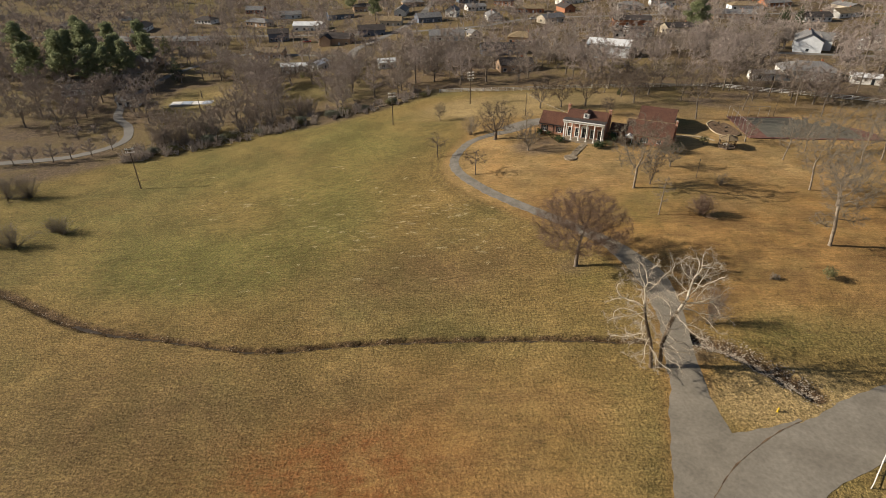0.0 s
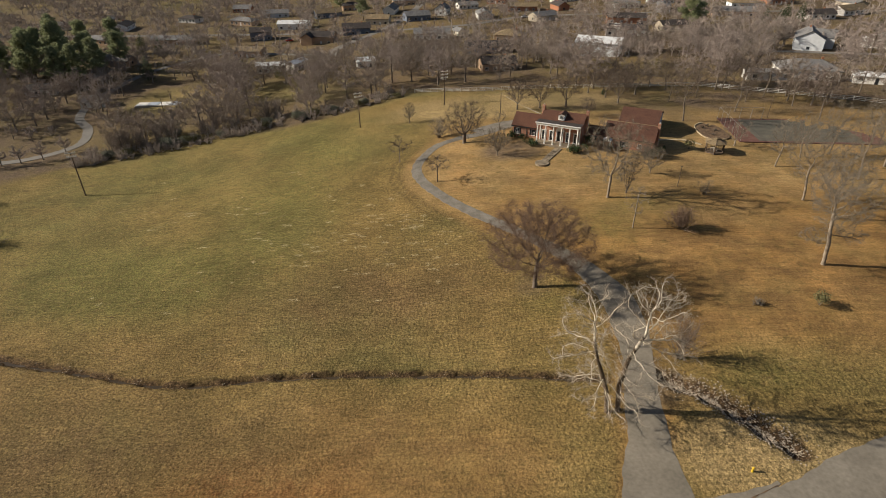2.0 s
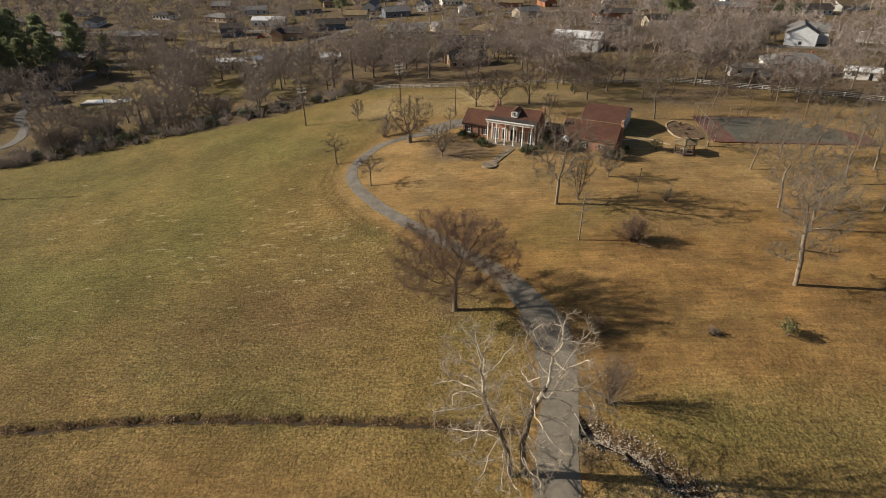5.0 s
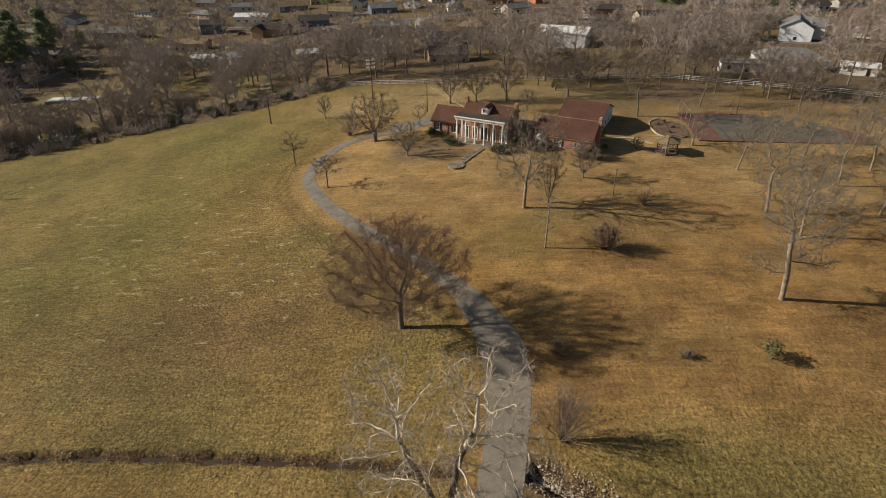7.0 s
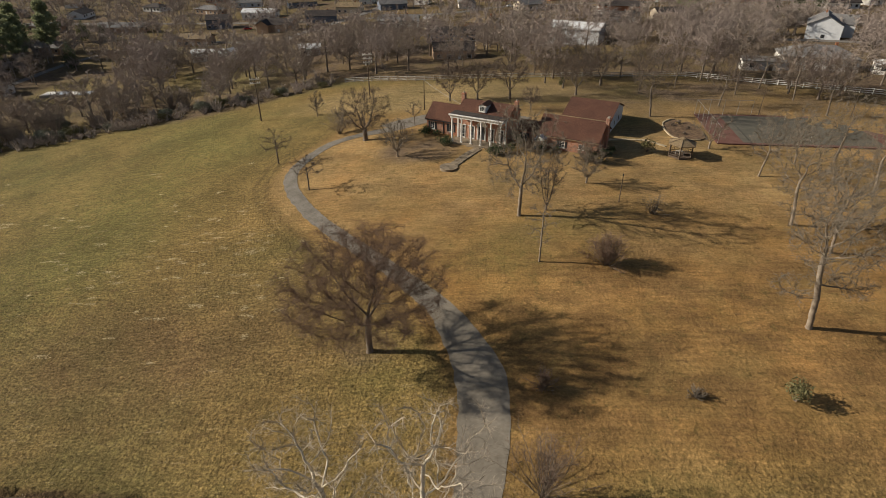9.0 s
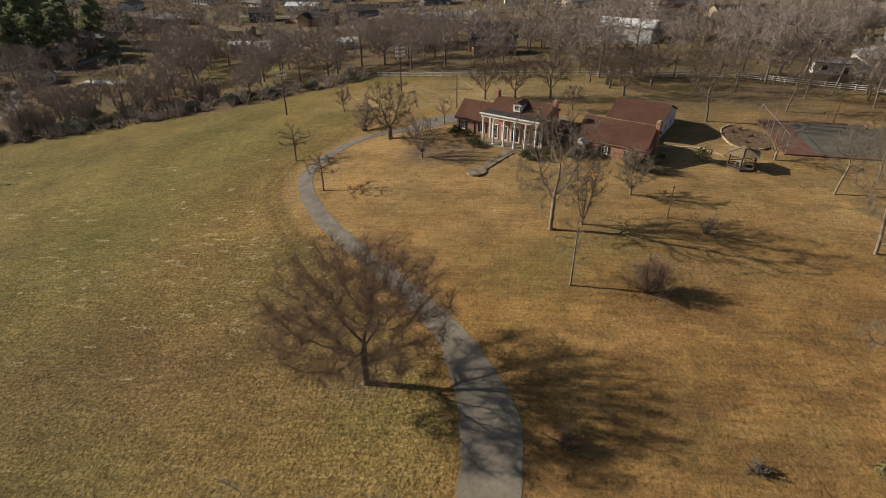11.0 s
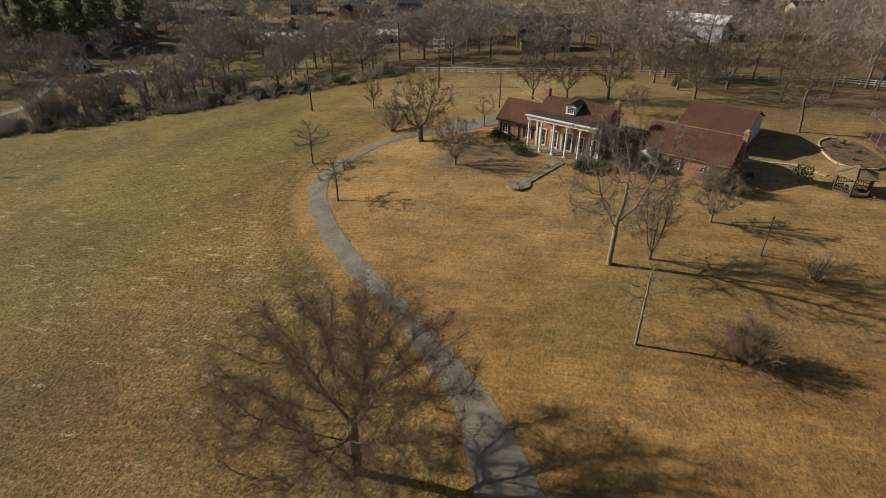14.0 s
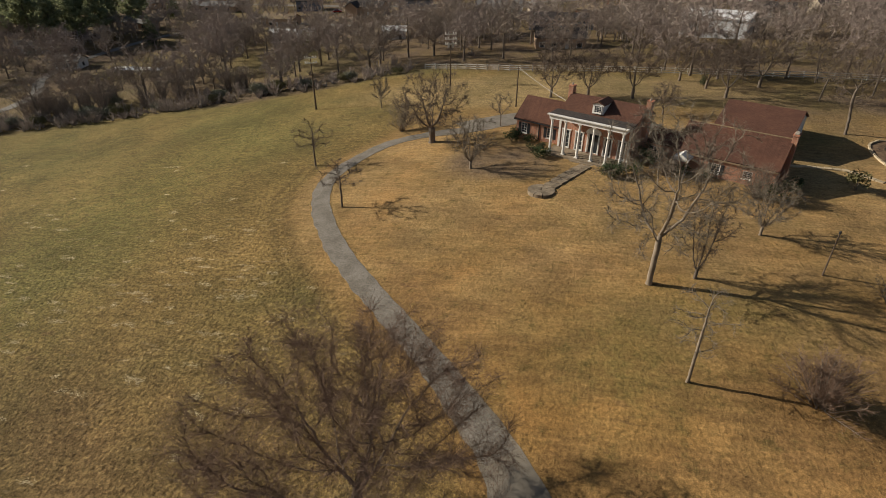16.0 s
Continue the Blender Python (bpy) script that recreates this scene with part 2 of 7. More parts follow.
GRAVEL = mottled("grey_gravel", (0.205, 0.184, 0.156), (0.145, 0.128, 0.104), 0.6, 0.95, fine=0.3, relief=0.03)
CURB = mottled("pale_concrete", (0.37, 0.33, 0.27), (0.30, 0.26, 0.21), 0.8, 0.9, fine=0.1)
STREET = mottled("street_asphalt", (0.19, 0.175, 0.155), (0.15, 0.138, 0.122), 0.1, 0.9, fine=0.1)
ROCK = island("creek_rock", (0.15, 0.118, 0.085), (0.44, 0.37, 0.29), 0.9)
WATER, _wnt, _wp = material("creek_water", (0.050, 0.037, 0.024), 0.30)
bump(_wnt, _wp, noise_node(_wnt, 3.0, 3), 0.02)
BARK = bark_material("grey_brown_bark", (0.105, 0.083, 0.064), (0.25, 0.21, 0.168))
BARK_PALE = bark_material("pale_grey_bark", (0.150, 0.119, 0.088), (0.37, 0.31, 0.238))
BARK_SYC = bark_material("sycamore_bark", (0.095, 0.068, 0.044), (0.66, 0.58, 0.46), 8.0, 15.0)
TWIG = island("brown_twigs", (0.088, 0.067, 0.052), (0.16, 0.122, 0.093))
TWIG_RED = island("reddish_twigs", (0.098, 0.068, 0.05), (0.172, 0.122, 0.09))
TWIG_RUST = island("russet_twigs", (0.116, 0.074, 0.051), (0.200, 0.132, 0.093))
TWIG_GREY = island("grey_twigs", (0.115, 0.094, 0.071), (0.235, 0.196, 0.150))
TWIG_WHITE = island("pale_twigs", (0.22, 0.18, 0.135), (0.46, 0.39, 0.30))
# far twigs: brown lifted paler and greyer, distance haze put into the colour
TWIG_FAR = island("hazed_brown_twigs", (0.275, 0.226, 0.192), (0.405, 0.34, 0.293))
# needle green raised well above foliage tone to carry the haze over the grove
NEEDLE = island("hazed_pine_needles", (0.185, 0.208, 0.112), (0.300, 0.312, 0.172), 0.85, 0.45)
CEDAR = island("cedar_foliage", (0.040, 0.052, 0.028), (0.085, 0.100, 0.048), 0.85, 0.3)
LEAF = island("evergreen_leaves", (0.022, 0.036, 0.012), (0.060, 0.085, 0.030))
LEAF_YEL = island("yellow_green_leaves", (0.11, 0.12, 0.025), (0.20, 0.19, 0.05))
LEAF_GREY = island("grey_green_leaves", (0.115, 0.122, 0.085), (0.230, 0.232, 0.165))
LEAF_OLIVE = island("olive_leaves", (0.09, 0.084, 0.034), (0.18, 0.16, 0.072))
# woods behind the park and beyond: twig colours likewise paled for haze
TWIG_WOOD = island("hazed_woodland_twigs", (0.205, 0.164, 0.132), (0.32, 0.26, 0.212))
TWIG_DUSK = island("hazed_dusky_twigs", (0.235, 0.189, 0.163), (0.35, 0.286, 0.25))
BARK_WHITE = bark_material("white_sycamore_bark", (0.40, 0.34, 0.26), (0.74, 0.67, 0.55))
STRAW_PALE = island("pale_straw", (0.42, 0.335, 0.19), (0.62, 0.52, 0.32))
STRAW = island("dry_grass_blades", (0.19, 0.13, 0.054), (0.34, 0.245, 0.118))
POLEWOOD = mottled("weathered_pole", (0.085, 0.060, 0.042), (0.13, 0.095, 0.068), 2.0, 0.9, stretch=(1, 1, 0.1))
TIMBER = mottled("weathered_timber", (0.20, 0.14, 0.085), (0.28, 0.20, 0.125), 1.5, 0.9, per_object=0.15)
METAL = mottled("galvanised_steel", (0.42, 0.41, 0.39), (0.50, 0.49, 0.47), 2.0, 0.45, 0.6)
COURT_GREEN = mottled("faded_green_court", (0.082, 0.080, 0.064), (0.125, 0.112, 0.088), 0.35, 0.9, fine=0.1)
COURT_RED = mottled("faded_red_court", (0.135, 0.062, 0.048), (0.165, 0.088, 0.068), 0.4, 0.9, fine=0.1)
MULCH = mottled("leaf_mulch", (0.085, 0.053, 0.033), (0.190, 0.125, 0.073), 1.6, 0.95, fine=0.35, relief=0.05)
TARP = mottled("pale_tarp", (0.46, 0.50, 0.56), (0.30, 0.34, 0.40), 0.5, 0.5)
CARWHITE = mottled("white_car_paint", (0.75, 0.75, 0.74), (0.70, 0.70, 0.69), 0.5, 0.25)
CARRED = mottled("red_car_paint", (0.42, 0.03, 0.025), (0.38, 0.03, 0.025), 0.5, 0.25)
CARDARK = mottled("dark_car_paint", (0.03, 0.035, 0.045), (0.035, 0.04, 0.05), 0.5, 0.25)
RUBBER = mottled("rubber", (0.02, 0.02, 0.02), (0.03, 0.03, 0.03), 3.0, 0.8)


# ---------------------------------------------------------------- mesh helpers
def mesh_of(name, verts, faces, mat, smooth=False):
    me = bpy.data.meshes.new(name)
    me.from_pydata(verts, [], faces)
    me.materials.append(mat)
    if smooth:
        me.polygons.foreach_set("use_smooth", [True] * len(me.polygons))
    me.update()
    return me


def part(name, data, mat, parent, label="", bevel=0.0):
    """One mesh object under a thing or a part; data is a bmesh, a (verts, faces) pair or a mesh."""
    if isinstance(data, bmesh.types.BMesh):
        me = bpy.data.meshes.new(name)
        bmesh.ops.recalc_face_normals(data, faces=data.faces)
        data.to_mesh(me)
        data.free()
        me.materials.append(mat)
    elif isinstance(data, tuple):
        me = mesh_of(name, data[0], data[1], mat)
    else:
        me = data
    ob = new(name, me)
    ob.parent = parent
    if label:
        tagged(ob, label)
    return ob


def thing(name, x, y, z, rz=0.0, label="", category="", group=""):
    ob = new(name)
    ob.empty_display_size = 0.2
    ob.matrix_basis = pose(x, y, z, 0, 0, rz)
    return tagged(ob, label, category, group)


def box(bm, x0, x1, y0, y1, z0, z1, bevel=0.0):
    r = bmesh.ops.create_cube(bm, size=1.0, matrix=Matrix.LocRotScale(((x0 + x1) / 2, (y0 + y1) / 2, (z0 + z1) / 2), None, (x1 - x0, y1 - y0, z1 - z0)))
    if bevel:
        es = list({e for v in r["verts"] for e in v.link_edges})
        bmesh.ops.bevel(bm, geom=es, offset=bevel, segments=1, affect="EDGES")
    return bm


def boxes(*dims, bevel=0.0):
    bm = bmesh.new()
    for d in dims:
        box(bm, *d, bevel=bevel)
    return bm


def prism(points, z0, z1):
    """An upright prism over a plan polygon."""
    n = len(points)
    v = [(x, y, z0) for x, y in points] + [(x, y, z1) for x, y in points]
    f = [tuple(range(n))[::-1], tuple(range(n, 2 * n))] + [(i, (i + 1) % n, n + (i + 1) % n, n + i) for i in range(n)]
    return v, f


def tube(rings, sides):
    """A tube through (centre, radius) rings, with caps; the rings follow the bends without twisting."""
    v, f = [], []
    q, last = None, None
    for k, (c, r) in enumerate(rings):
        a = rings[min(k + 1, len(rings) - 1)][0] - rings[max(k - 1, 0)][0]
        a = a.normalized() if a.length > 1e-6 else Vector((0, 0, 1))
        q = a.to_track_quat("Z", "Y") if q is None else last.rotation_difference(a) @ q
        last = a
        for s in range(sides):
            w = 2 * math.pi * s / sides
            v.append(tuple(c + q @ Vector((r * math.cos(w), r * math.sin(w), 0))))
    for k in range(len(rings) - 1):
        for s in range(sides):
            i, j = k * sides + s, k * sides + (s + 1) % sides
            f.append((i, j, j + sides, i + sides))
    f.append(tuple(range(sides))[::-1])
    f.append(tuple((len(rings) - 1) * sides + s for s in range(sides)))
    return v, f


def lathe(profile, sides=16):
    """A round solid about z from (radius, height) pairs."""
    return tube([(Vector((0, 0, h)), r) for r, h in profile], sides)


def joined(pieces):
    v, f = [], []
    for a, b in pieces:
        o = len(v)
        v += a
        f += [tuple(i + o for i in q) for q in b]
    return v, f

# ---------------------------------------------------------------- the lie of the land
HILL = [-4.326, 2.203, 1.154, -2.233, -3.214, 0.906, 11.53, 6.727, -7.218, -3.677, -5.357, -10.836, -2.663, 2.616, 3.694, 0.927, -0.459, 8.334, 8.714, -1.076, -4.552, 1.755, -2.086, 0.548, -1.796]


def rise(x, y):
    """Height of the smooth land."""
    x, y = np.asarray(x, float), np.asarray(y, float)
    u, v = np.tanh(x / 110.0), np.tanh((y - 125) / 110.0)
    terms = [u ** i * v ** j for i in range(6) for j in range(6 - i)]
    for cx, cy, s in ((32, 150, 28), (0, 90, 25), (55, 95, 25), (-30, 70, 30)):
        terms.append(np.exp(-((x - cx) ** 2 + (y - cy) ** 2) / (2 * s * s)))
    return sum(k * t for k, t in zip(HILL, terms))


def gap(x, y, line):
    """Distance from points to a polyline, and how far along it the nearest point lies."""
    best = np.full(np.shape(x), 1e9)
    along = np.zeros(np.shape(x))
    done = 0.0
    for (ax, ay), (bx, by) in zip(line, line[1:]):
        lx, ly = bx - ax, by - ay
        n = math.hypot(lx, ly)
        s = np.clip(((x - ax) * lx + (y - ay) * ly) / (n * n), 0, 1)
        d = np.hypot(x - ax - s * lx, y - ay - s * ly)
        near = d < best
        best = np.where(near, d, best)
        along = np.where(near, done + s * n, along)
        done += n
    return best, along


def soft(d, a, b):
    """1 inside a, 0 outside b."""
    t = np.clip((b - d) / (b - a), 0, 1)
    return t * t * (3 - 2 * t)


def smooth_line(pts, step=0.5):
    """A curve through plan points (Catmull-Rom), at even steps."""
    p = [np.array(q, float) for q in pts]
    p = [2 * p[0] - p[1]] + p + [2 * p[-1] - p[-2]]
    out = []
    for a, b, c, d in zip(p, p[1:], p[2:], p[3:]):
        n = max(2, int(np.linalg.norm(c - b) / step))
        for k in range(n):
            t = k / n
            out.append(0.5 * (2 * b + (c - a) * t + (2 * a - 5 * b + 4 * c - d) * t * t + (3 * b - a - 3 * c + d) * t ** 3))
    out.append(p[-2])
    return out


CREEK = [(-150, 118), (-120, 106), (-94.6, 96.7), (-83.5, 90.9), (-71.6, 84.6), (-62.1, 81.3), (-50.1, 78.5), (-36.4, 75.0), (-28.1, 74.1), (-18.2, 74.7), (-6.3, 74.6), (6.4, 73.4), (20.4, 71.8), (28.4, 70.5), (33.5, 69.6)]
RUBBLE = [(40.9, 69.8), (45.2, 67.2), (48.6, 63.6), (51.2, 60.2), (53.6, 57.6)]
DRIVE = [(30.4, 39.0), (32.8, 47.5), (34.7, 54.5), (36.2, 59.5), (37.2, 66.0), (38.8, 74.0), (39.4, 81.0), (39.1, 87.5), (37.3, 92.8), (34.0, 99.5), (28.2, 106.6), (22.6, 112.5), (17.4, 117.8), (12.2, 123.6), (7.9, 129.6), (4.4, 136.0), (3.0, 142.5), (4.6, 149.2), (8.2, 155.6), (13.6, 159.0), (20.0, 161.0), (26.0, 165.0), (31.0, 168.5)]
ROAD_EDGE = [(-60.0, -120.0), (-22.0, -45.0), (2.0, -2.0), (20.0, 27.0), (30.0, 39.0), (35.8, 45.0), (40.2, 48.3), (45.3, 51.3), (51.0, 53.6), (57.6, 56.8), (64.7, 59.3), (80.0, 63.5), (110.0, 69.0), (160.0, 74.0)]
CREEK_S, RUBBLE_S = smooth_line(CREEK, 2.0), smooth_line(RUBBLE, 1.0)
DRIVE_S, ROAD_S = smooth_line(DRIVE, 3.0), smooth_line(ROAD_EDGE[4:11], 4.0)


def land(x, y):
    """Height of the ground with the creek cut into it and small humps."""
    x, y = np.asarray(x, float), np.asarray(y, float)
    z = rise(x, y)
    hump = 0.05 * np.sin(x * 0.9 + 1.3 * np.sin(y * 0.37)) * np.sin(y * 0.8 + 0.9 * np.sin(x * 0.31)) + 0.035 * np.sin(x * 2.1 + y * 0.7) * np.sin(y * 1.9 - x * 0.4)
    even = np.maximum(soft(gap(x, y, DRIVE_S)[0], 3.2, 5.5), soft(gap(x, y, ROAD_S)[0], 9.5, 12.0))
    z = z + hump * (1 - even)
    d, a = gap(x, y, CREEK_S)
    d = d + 0.22 * np.sin(a * 0.9) + 0.15 * np.sin(a * 2.3 + 1)
    wide = 0.75 + 0.55 * soft(x, -75, -45)
    z = z - 0.85 * soft(d, 0.30 * wide, 0.90 * wide) + (0.12 + 0.10 * np.sin(a * 3.1) * np.sin(a * 1.3 + 0.7)) * soft(np.abs(d - 1.5 * wide), 0.1, 0.7)
    d, a = gap(x, y, RUBBLE_S)
    d = d + 0.25 * np.sin(a * 1.7)
    z = z - 1.0 * soft(d, 0.5, 1.9)
    return z


def at(x, y):
    return float(land(x, y))


def spaced(lo, hi, step, far, finer=None):
    """Grid lines: even between lo and hi, then wider and wider out to far on both sides."""
    mid = list(np.arange(lo, hi + 1e-6, step))
    if finer:
        a, b, s = finer
        mid = [m for m in mid if m < a or m > b] + list(np.arange(a, b + 1e-6, s))
    left, right, d = [], [], step
    p, q = lo, hi
    while q < far or p > -far:
        d = min(d * 1.16, 300)
        p, q = p - d, q + d
        left.append(p)
        right.append(q)
    return np.array(sorted(left + mid + right))


def build_ground():
    xs, ys = spaced(-112, 128, 0.9, 4600), spaced(34, 190, 0.9, 4600, (56, 100, 0.45))
    X, Y = np.meshgrid(xs, ys)
    Z = land(X, Y)
    nx, ny = len(xs), len(ys)
    co = np.stack([X.ravel(), Y.ravel(), Z.ravel()], 1)
    i = (np.arange(ny - 1)[:, None] * nx + np.arange(nx - 1)[None, :]).ravel()
    quads = np.stack([i, i + 1, i + nx + 1, i + nx], 1)
    me = bpy.data.meshes.new("ground")
    me.vertices.add(len(co))
    me.vertices.foreach_set("co", co.ravel())
    me.loops.add(quads.size)
    me.loops.foreach_set("vertex_index", quads.ravel().astype(np.int32))
    me.polygons.add(len(quads))
    me.polygons.foreach_set("loop_start", np.arange(0, quads.size, 4, dtype=np.int32))
    me.update(calc_edges=True)
    me.polygons.foreach_set("use_smooth", np.ones(len(quads), bool))
    x, y = co[:, 0], co[:, 1]
    dd, _ = gap(x, y, DRIVE_S)
    dc, ac = gap(x, y, CREEK_S)
    dr, _ = gap(x, y, RUBBLE_S)
    wob = 3 * np.sin(x * 0.13 + 2 * np.sin(y * 0.11)) + 2 * np.sin(y * 0.21 + x * 0.05)
    # the mown lawn east of the drive, round the house, is redder than the field west of it
    dx = np.interp(y, [q[1] for q in DRIVE[:18]], [q[0] for q in DRIVE[:18]])
    lawn = np.clip((x - dx + wob * 0.6 + 2) / 6, 0, 1) * np.clip((y - 64 + wob) / 20, 0, 1) * np.clip((185 - y) / 25, 0, 1)
    lawn = np.maximum(lawn, 0.7 * np.clip((72 + wob * 0.7 - y) / 14, 0, 1) * np.clip((y - 20) / 20, 0, 1) * np.clip((30 - x) / 15, 0, 1) * np.clip((x + 26 + wob) / 24, 0, 1))
    lawn = np.maximum(lawn, 0.8 * soft(dd, 2.0, 5.0 + 0.3 * wob))
    clay = np.clip(np.exp(-((x + 13) / 13) ** 2 - ((y - 46) / 9.5) ** 2) * 1.25, 0, 1)
    clay = np.clip(clay + 0.30 * np.exp(-((x + 22) / 22) ** 2 - ((y - 48) / 9) ** 2), 0, 1)
    green = 0.4 * np.exp(-((x + 38) / 22) ** 2 - ((y - 62) / 10) ** 2) + 0.8 * np.exp(-((x + 48) / 30) ** 2 - ((y - 105) / 14) ** 2) + 0.8 * np.exp(-((x - 55) / 10) ** 2 - ((y - 70) / 5) ** 2) + 0.55 * np.exp(-((x - 43) / 6) ** 2 - ((y - 110) / 7) ** 2) + 0.55 * np.exp(-((x + 25) / 14) ** 2 - ((y - 150) / 30) ** 2)
    green += 0.6 * np.exp(-((x - 28) / 6) ** 2 - ((y - 88) / 6) ** 2) + 0.5 * np.exp(-((x - 52) / 8) ** 2 - ((y - 118) / 4) ** 2) + 0.7 * np.exp(-((x - 72) / 6) ** 2 - ((y - 164) / 4) ** 2)
    green += 0.6 * np.clip((-4 - x + wob) / 22, 0, 1) * np.clip((y - 84) / 12, 0, 1) * (0.75 + 0.25 * np.sin(x * 0.09 + y * 0.13))
    straw = np.clip(1.2 * np.exp(-((x - 2) / 26) ** 2 - ((y - 116) / 24) ** 2) + np.exp(-((x + 62) / 16) ** 2 - ((y - 134) / 10) ** 2) + 0.25 + 0.5 * np.exp(-((x + 5) / 40) ** 2 - ((y - 84) / 7) ** 2), 0, 1) * (1 - np.clip(lawn * 1.2, 0, 1))
    # leaf litter under the woods behind the fence and the hedge
    edge = np.interp(x, [-150, -104, -62, -23, 0, 60, 100, 142, 260], [150, 176, 191, 200, 214, 208, 202, 178, 150])
    litter = np.clip((y - edge + 2 + 0.5 * wob) / 5, 0, 1)
    litter *= np.clip(0.90 + 0.6 * np.sin(x * 0.045 + 1.5 * np.sin(y * 0.03)) * np.sin(y * 0.053 + 1.1), 0.0, 1.0)
    litter = np.maximum(litter, np.clip(1.25 * np.exp(-((x - 97) / 42) ** 2 - ((y - 187) / 19) ** 2) * (0.75 + 0.35 * np.sin(x * 0.21 + 2 * np.sin(y * 0.13)) * np.sin(y * 0.33 + x * 0.08)), 0, 1))
    litter = np.maximum(litter, 0.95 * soft(np.hypot((x - 27.5) / 11, (y - 147.5) / 8), 0.45, 1.0))
    litter = np.maximum(litter, 0.7 * soft(np.hypot((x - 40) / 5.5, (y - 67.5) / 5), 0.3, 1.0))
    litter = np.maximum(litter, 0.55 * soft(np.hypot(x - 26, y - 92.5), 1.0, 4.5))
    pool_yard = soft(np.hypot(x + 107, y - 243), 12.0, 20.0)
    litter = litter * (1 - pool_yard)
    wide = 0.75 + 0.55 * soft(x, -75, -45)
    mud = np.maximum(0.95 * soft(dc, 0.65 * wide, 1.35 * wide), soft(dr, 1.2, 2.1))
    umber = np.clip(np.exp(-((x + 2) / 26) ** 2 - ((y - 95) / 13) ** 2) + 0.6 * np.exp(-((x + 20) / 30) ** 2 - ((y - 62) / 9) ** 2), 0, 1) * np.clip((dx - 3 - x) / 4, 0, 1)
    umber = np.clip(umber + 0.9 * np.exp(-((x + 50) / 24) ** 2 - ((y - 55) / 26) ** 2), 0, 1)
    west = np.clip((dx - x) / 2, 0, 1) * np.clip((y - 108) / 8, 0, 1) * np.clip((156 - y) / 6, 0, 1)
    track = west * (soft(np.abs(dd - 4.6), 0.2, 0.75) + soft(np.abs(dd - 6.4), 0.2, 0.75))
    dt, _ = gap(x, y, [(59.6, 100.5), (58.2, 91.0), (54.6, 79.0)])
    track = np.clip(track + 0.7 * soft(dt, 0.15, 0.7), 0, 1)
    yard = np.maximum(0.85 * soft(np.hypot((x - 32) / 52, (y - 190) / 20), 0.55, 1.0), 0.7 * soft(np.hypot((x - 74) / 16, (y - 150) / 10), 0.4, 1.0))
    yard = np.maximum(yard, 0.6 * pool_yard)
    yard = np.maximum(yard, 0.8 * soft(np.hypot((x - 50) / 16, (y - 57) / 8), 0.5, 1.0))
    yard = np.maximum(yard, 0.42 * lawn * np.clip((y - 108 + wob) / 24, 0, 1))
    for name, val in (("yard", yard), ("lawn", lawn), ("clay", clay), ("litter", litter), ("mud", mud), ("green", np.clip(green, 0, 1)), ("straw", straw), ("track", track), ("umber", umber)):
        a = me.attributes.new(name, "FLOAT", "POINT")
        a.data.foreach_set("value", val.astype(np.float32))
    me.materials.append(GRASS)
    return tagged(new("ground", me), "dry winter grass on rolling ground with a shallow creek", "ground", kind="structure")


build_ground()


def ribbon(name, line, width, mat, label, category, lift=0.06, cross=6, cross_at=None, thick=0.25):
    """A strip of paving laid on the land along a plan curve; width may change along it."""
    pts = smooth_line(line, 0.8)
    n = len(pts)
    rows, v = [], []
    for k, p in enumerate(pts):
        t = pts[min(k + 1, n - 1)] - pts[max(k - 1, 0)]
        t = t / np.linalg.norm(t)
        side = np.array([t[1], -t[0]])
        w = width(k / (n - 1)) if callable(width) else (width, width)
        w = w if isinstance(w, tuple) else (w, w)
        jag = 0.10 * math.sin(k * 1.7) + 0.07 * math.sin(k * 0.63 + 1)
        row = []
        for j in range(cross + 1):
            s = -w[0] / 2 - jag + (w[0] / 2 + w[1] / 2 + 1.4 * jag) * j / cross
            q = p + side * s
            z = float(rise(*q)) + lift + 0.02 * (1 - (2 * j / cross - 1) ** 2)
            row.append(len(v))
            v.append((q[0], q[1], z))
        rows.append(row)
    f = [(a[j], a[j + 1], b[j + 1], b[j]) for a, b in zip(rows, rows[1:]) for j in range(cross)]
    # skirts down into the ground at both edges
    for j in (0, cross):
        low = []
        for r in rows:
            x, y, z = v[r[j]]
            low.append(len(v))
            v.append((x, y, z - thick))
        f += [(rows[k][j], rows[k + 1][j], low[k + 1], low[k]) for k in range(len(rows) - 1)]
    ob = new(name, mesh_of(name, v, f, mat, smooth=False))
    return tagged(ob, label, category, kind="structure")


def road_line(offset):
    pts = smooth_line(ROAD_EDGE, 3.0)
    out = []
    for k, p in enumerate(pts):
        t = pts[min(k + 1, len(pts) - 1)] - pts[max(k - 1, 0)]
        t = t / np.linalg.norm(t)
        out.append(tuple(p + offset * np.array([t[1], -t[0]])))
    return out


def drive_width(t):
    return float(np.interp(t, [0, 0.22, 0.30, 0.39, 0.5, 0.6, 0.69, 0.77, 0.87, 1.0], [6.6, 6.0, 5.2, 4.6, 4.3, 5.2, 5.6, 4.7, 3.3, 2.7]))


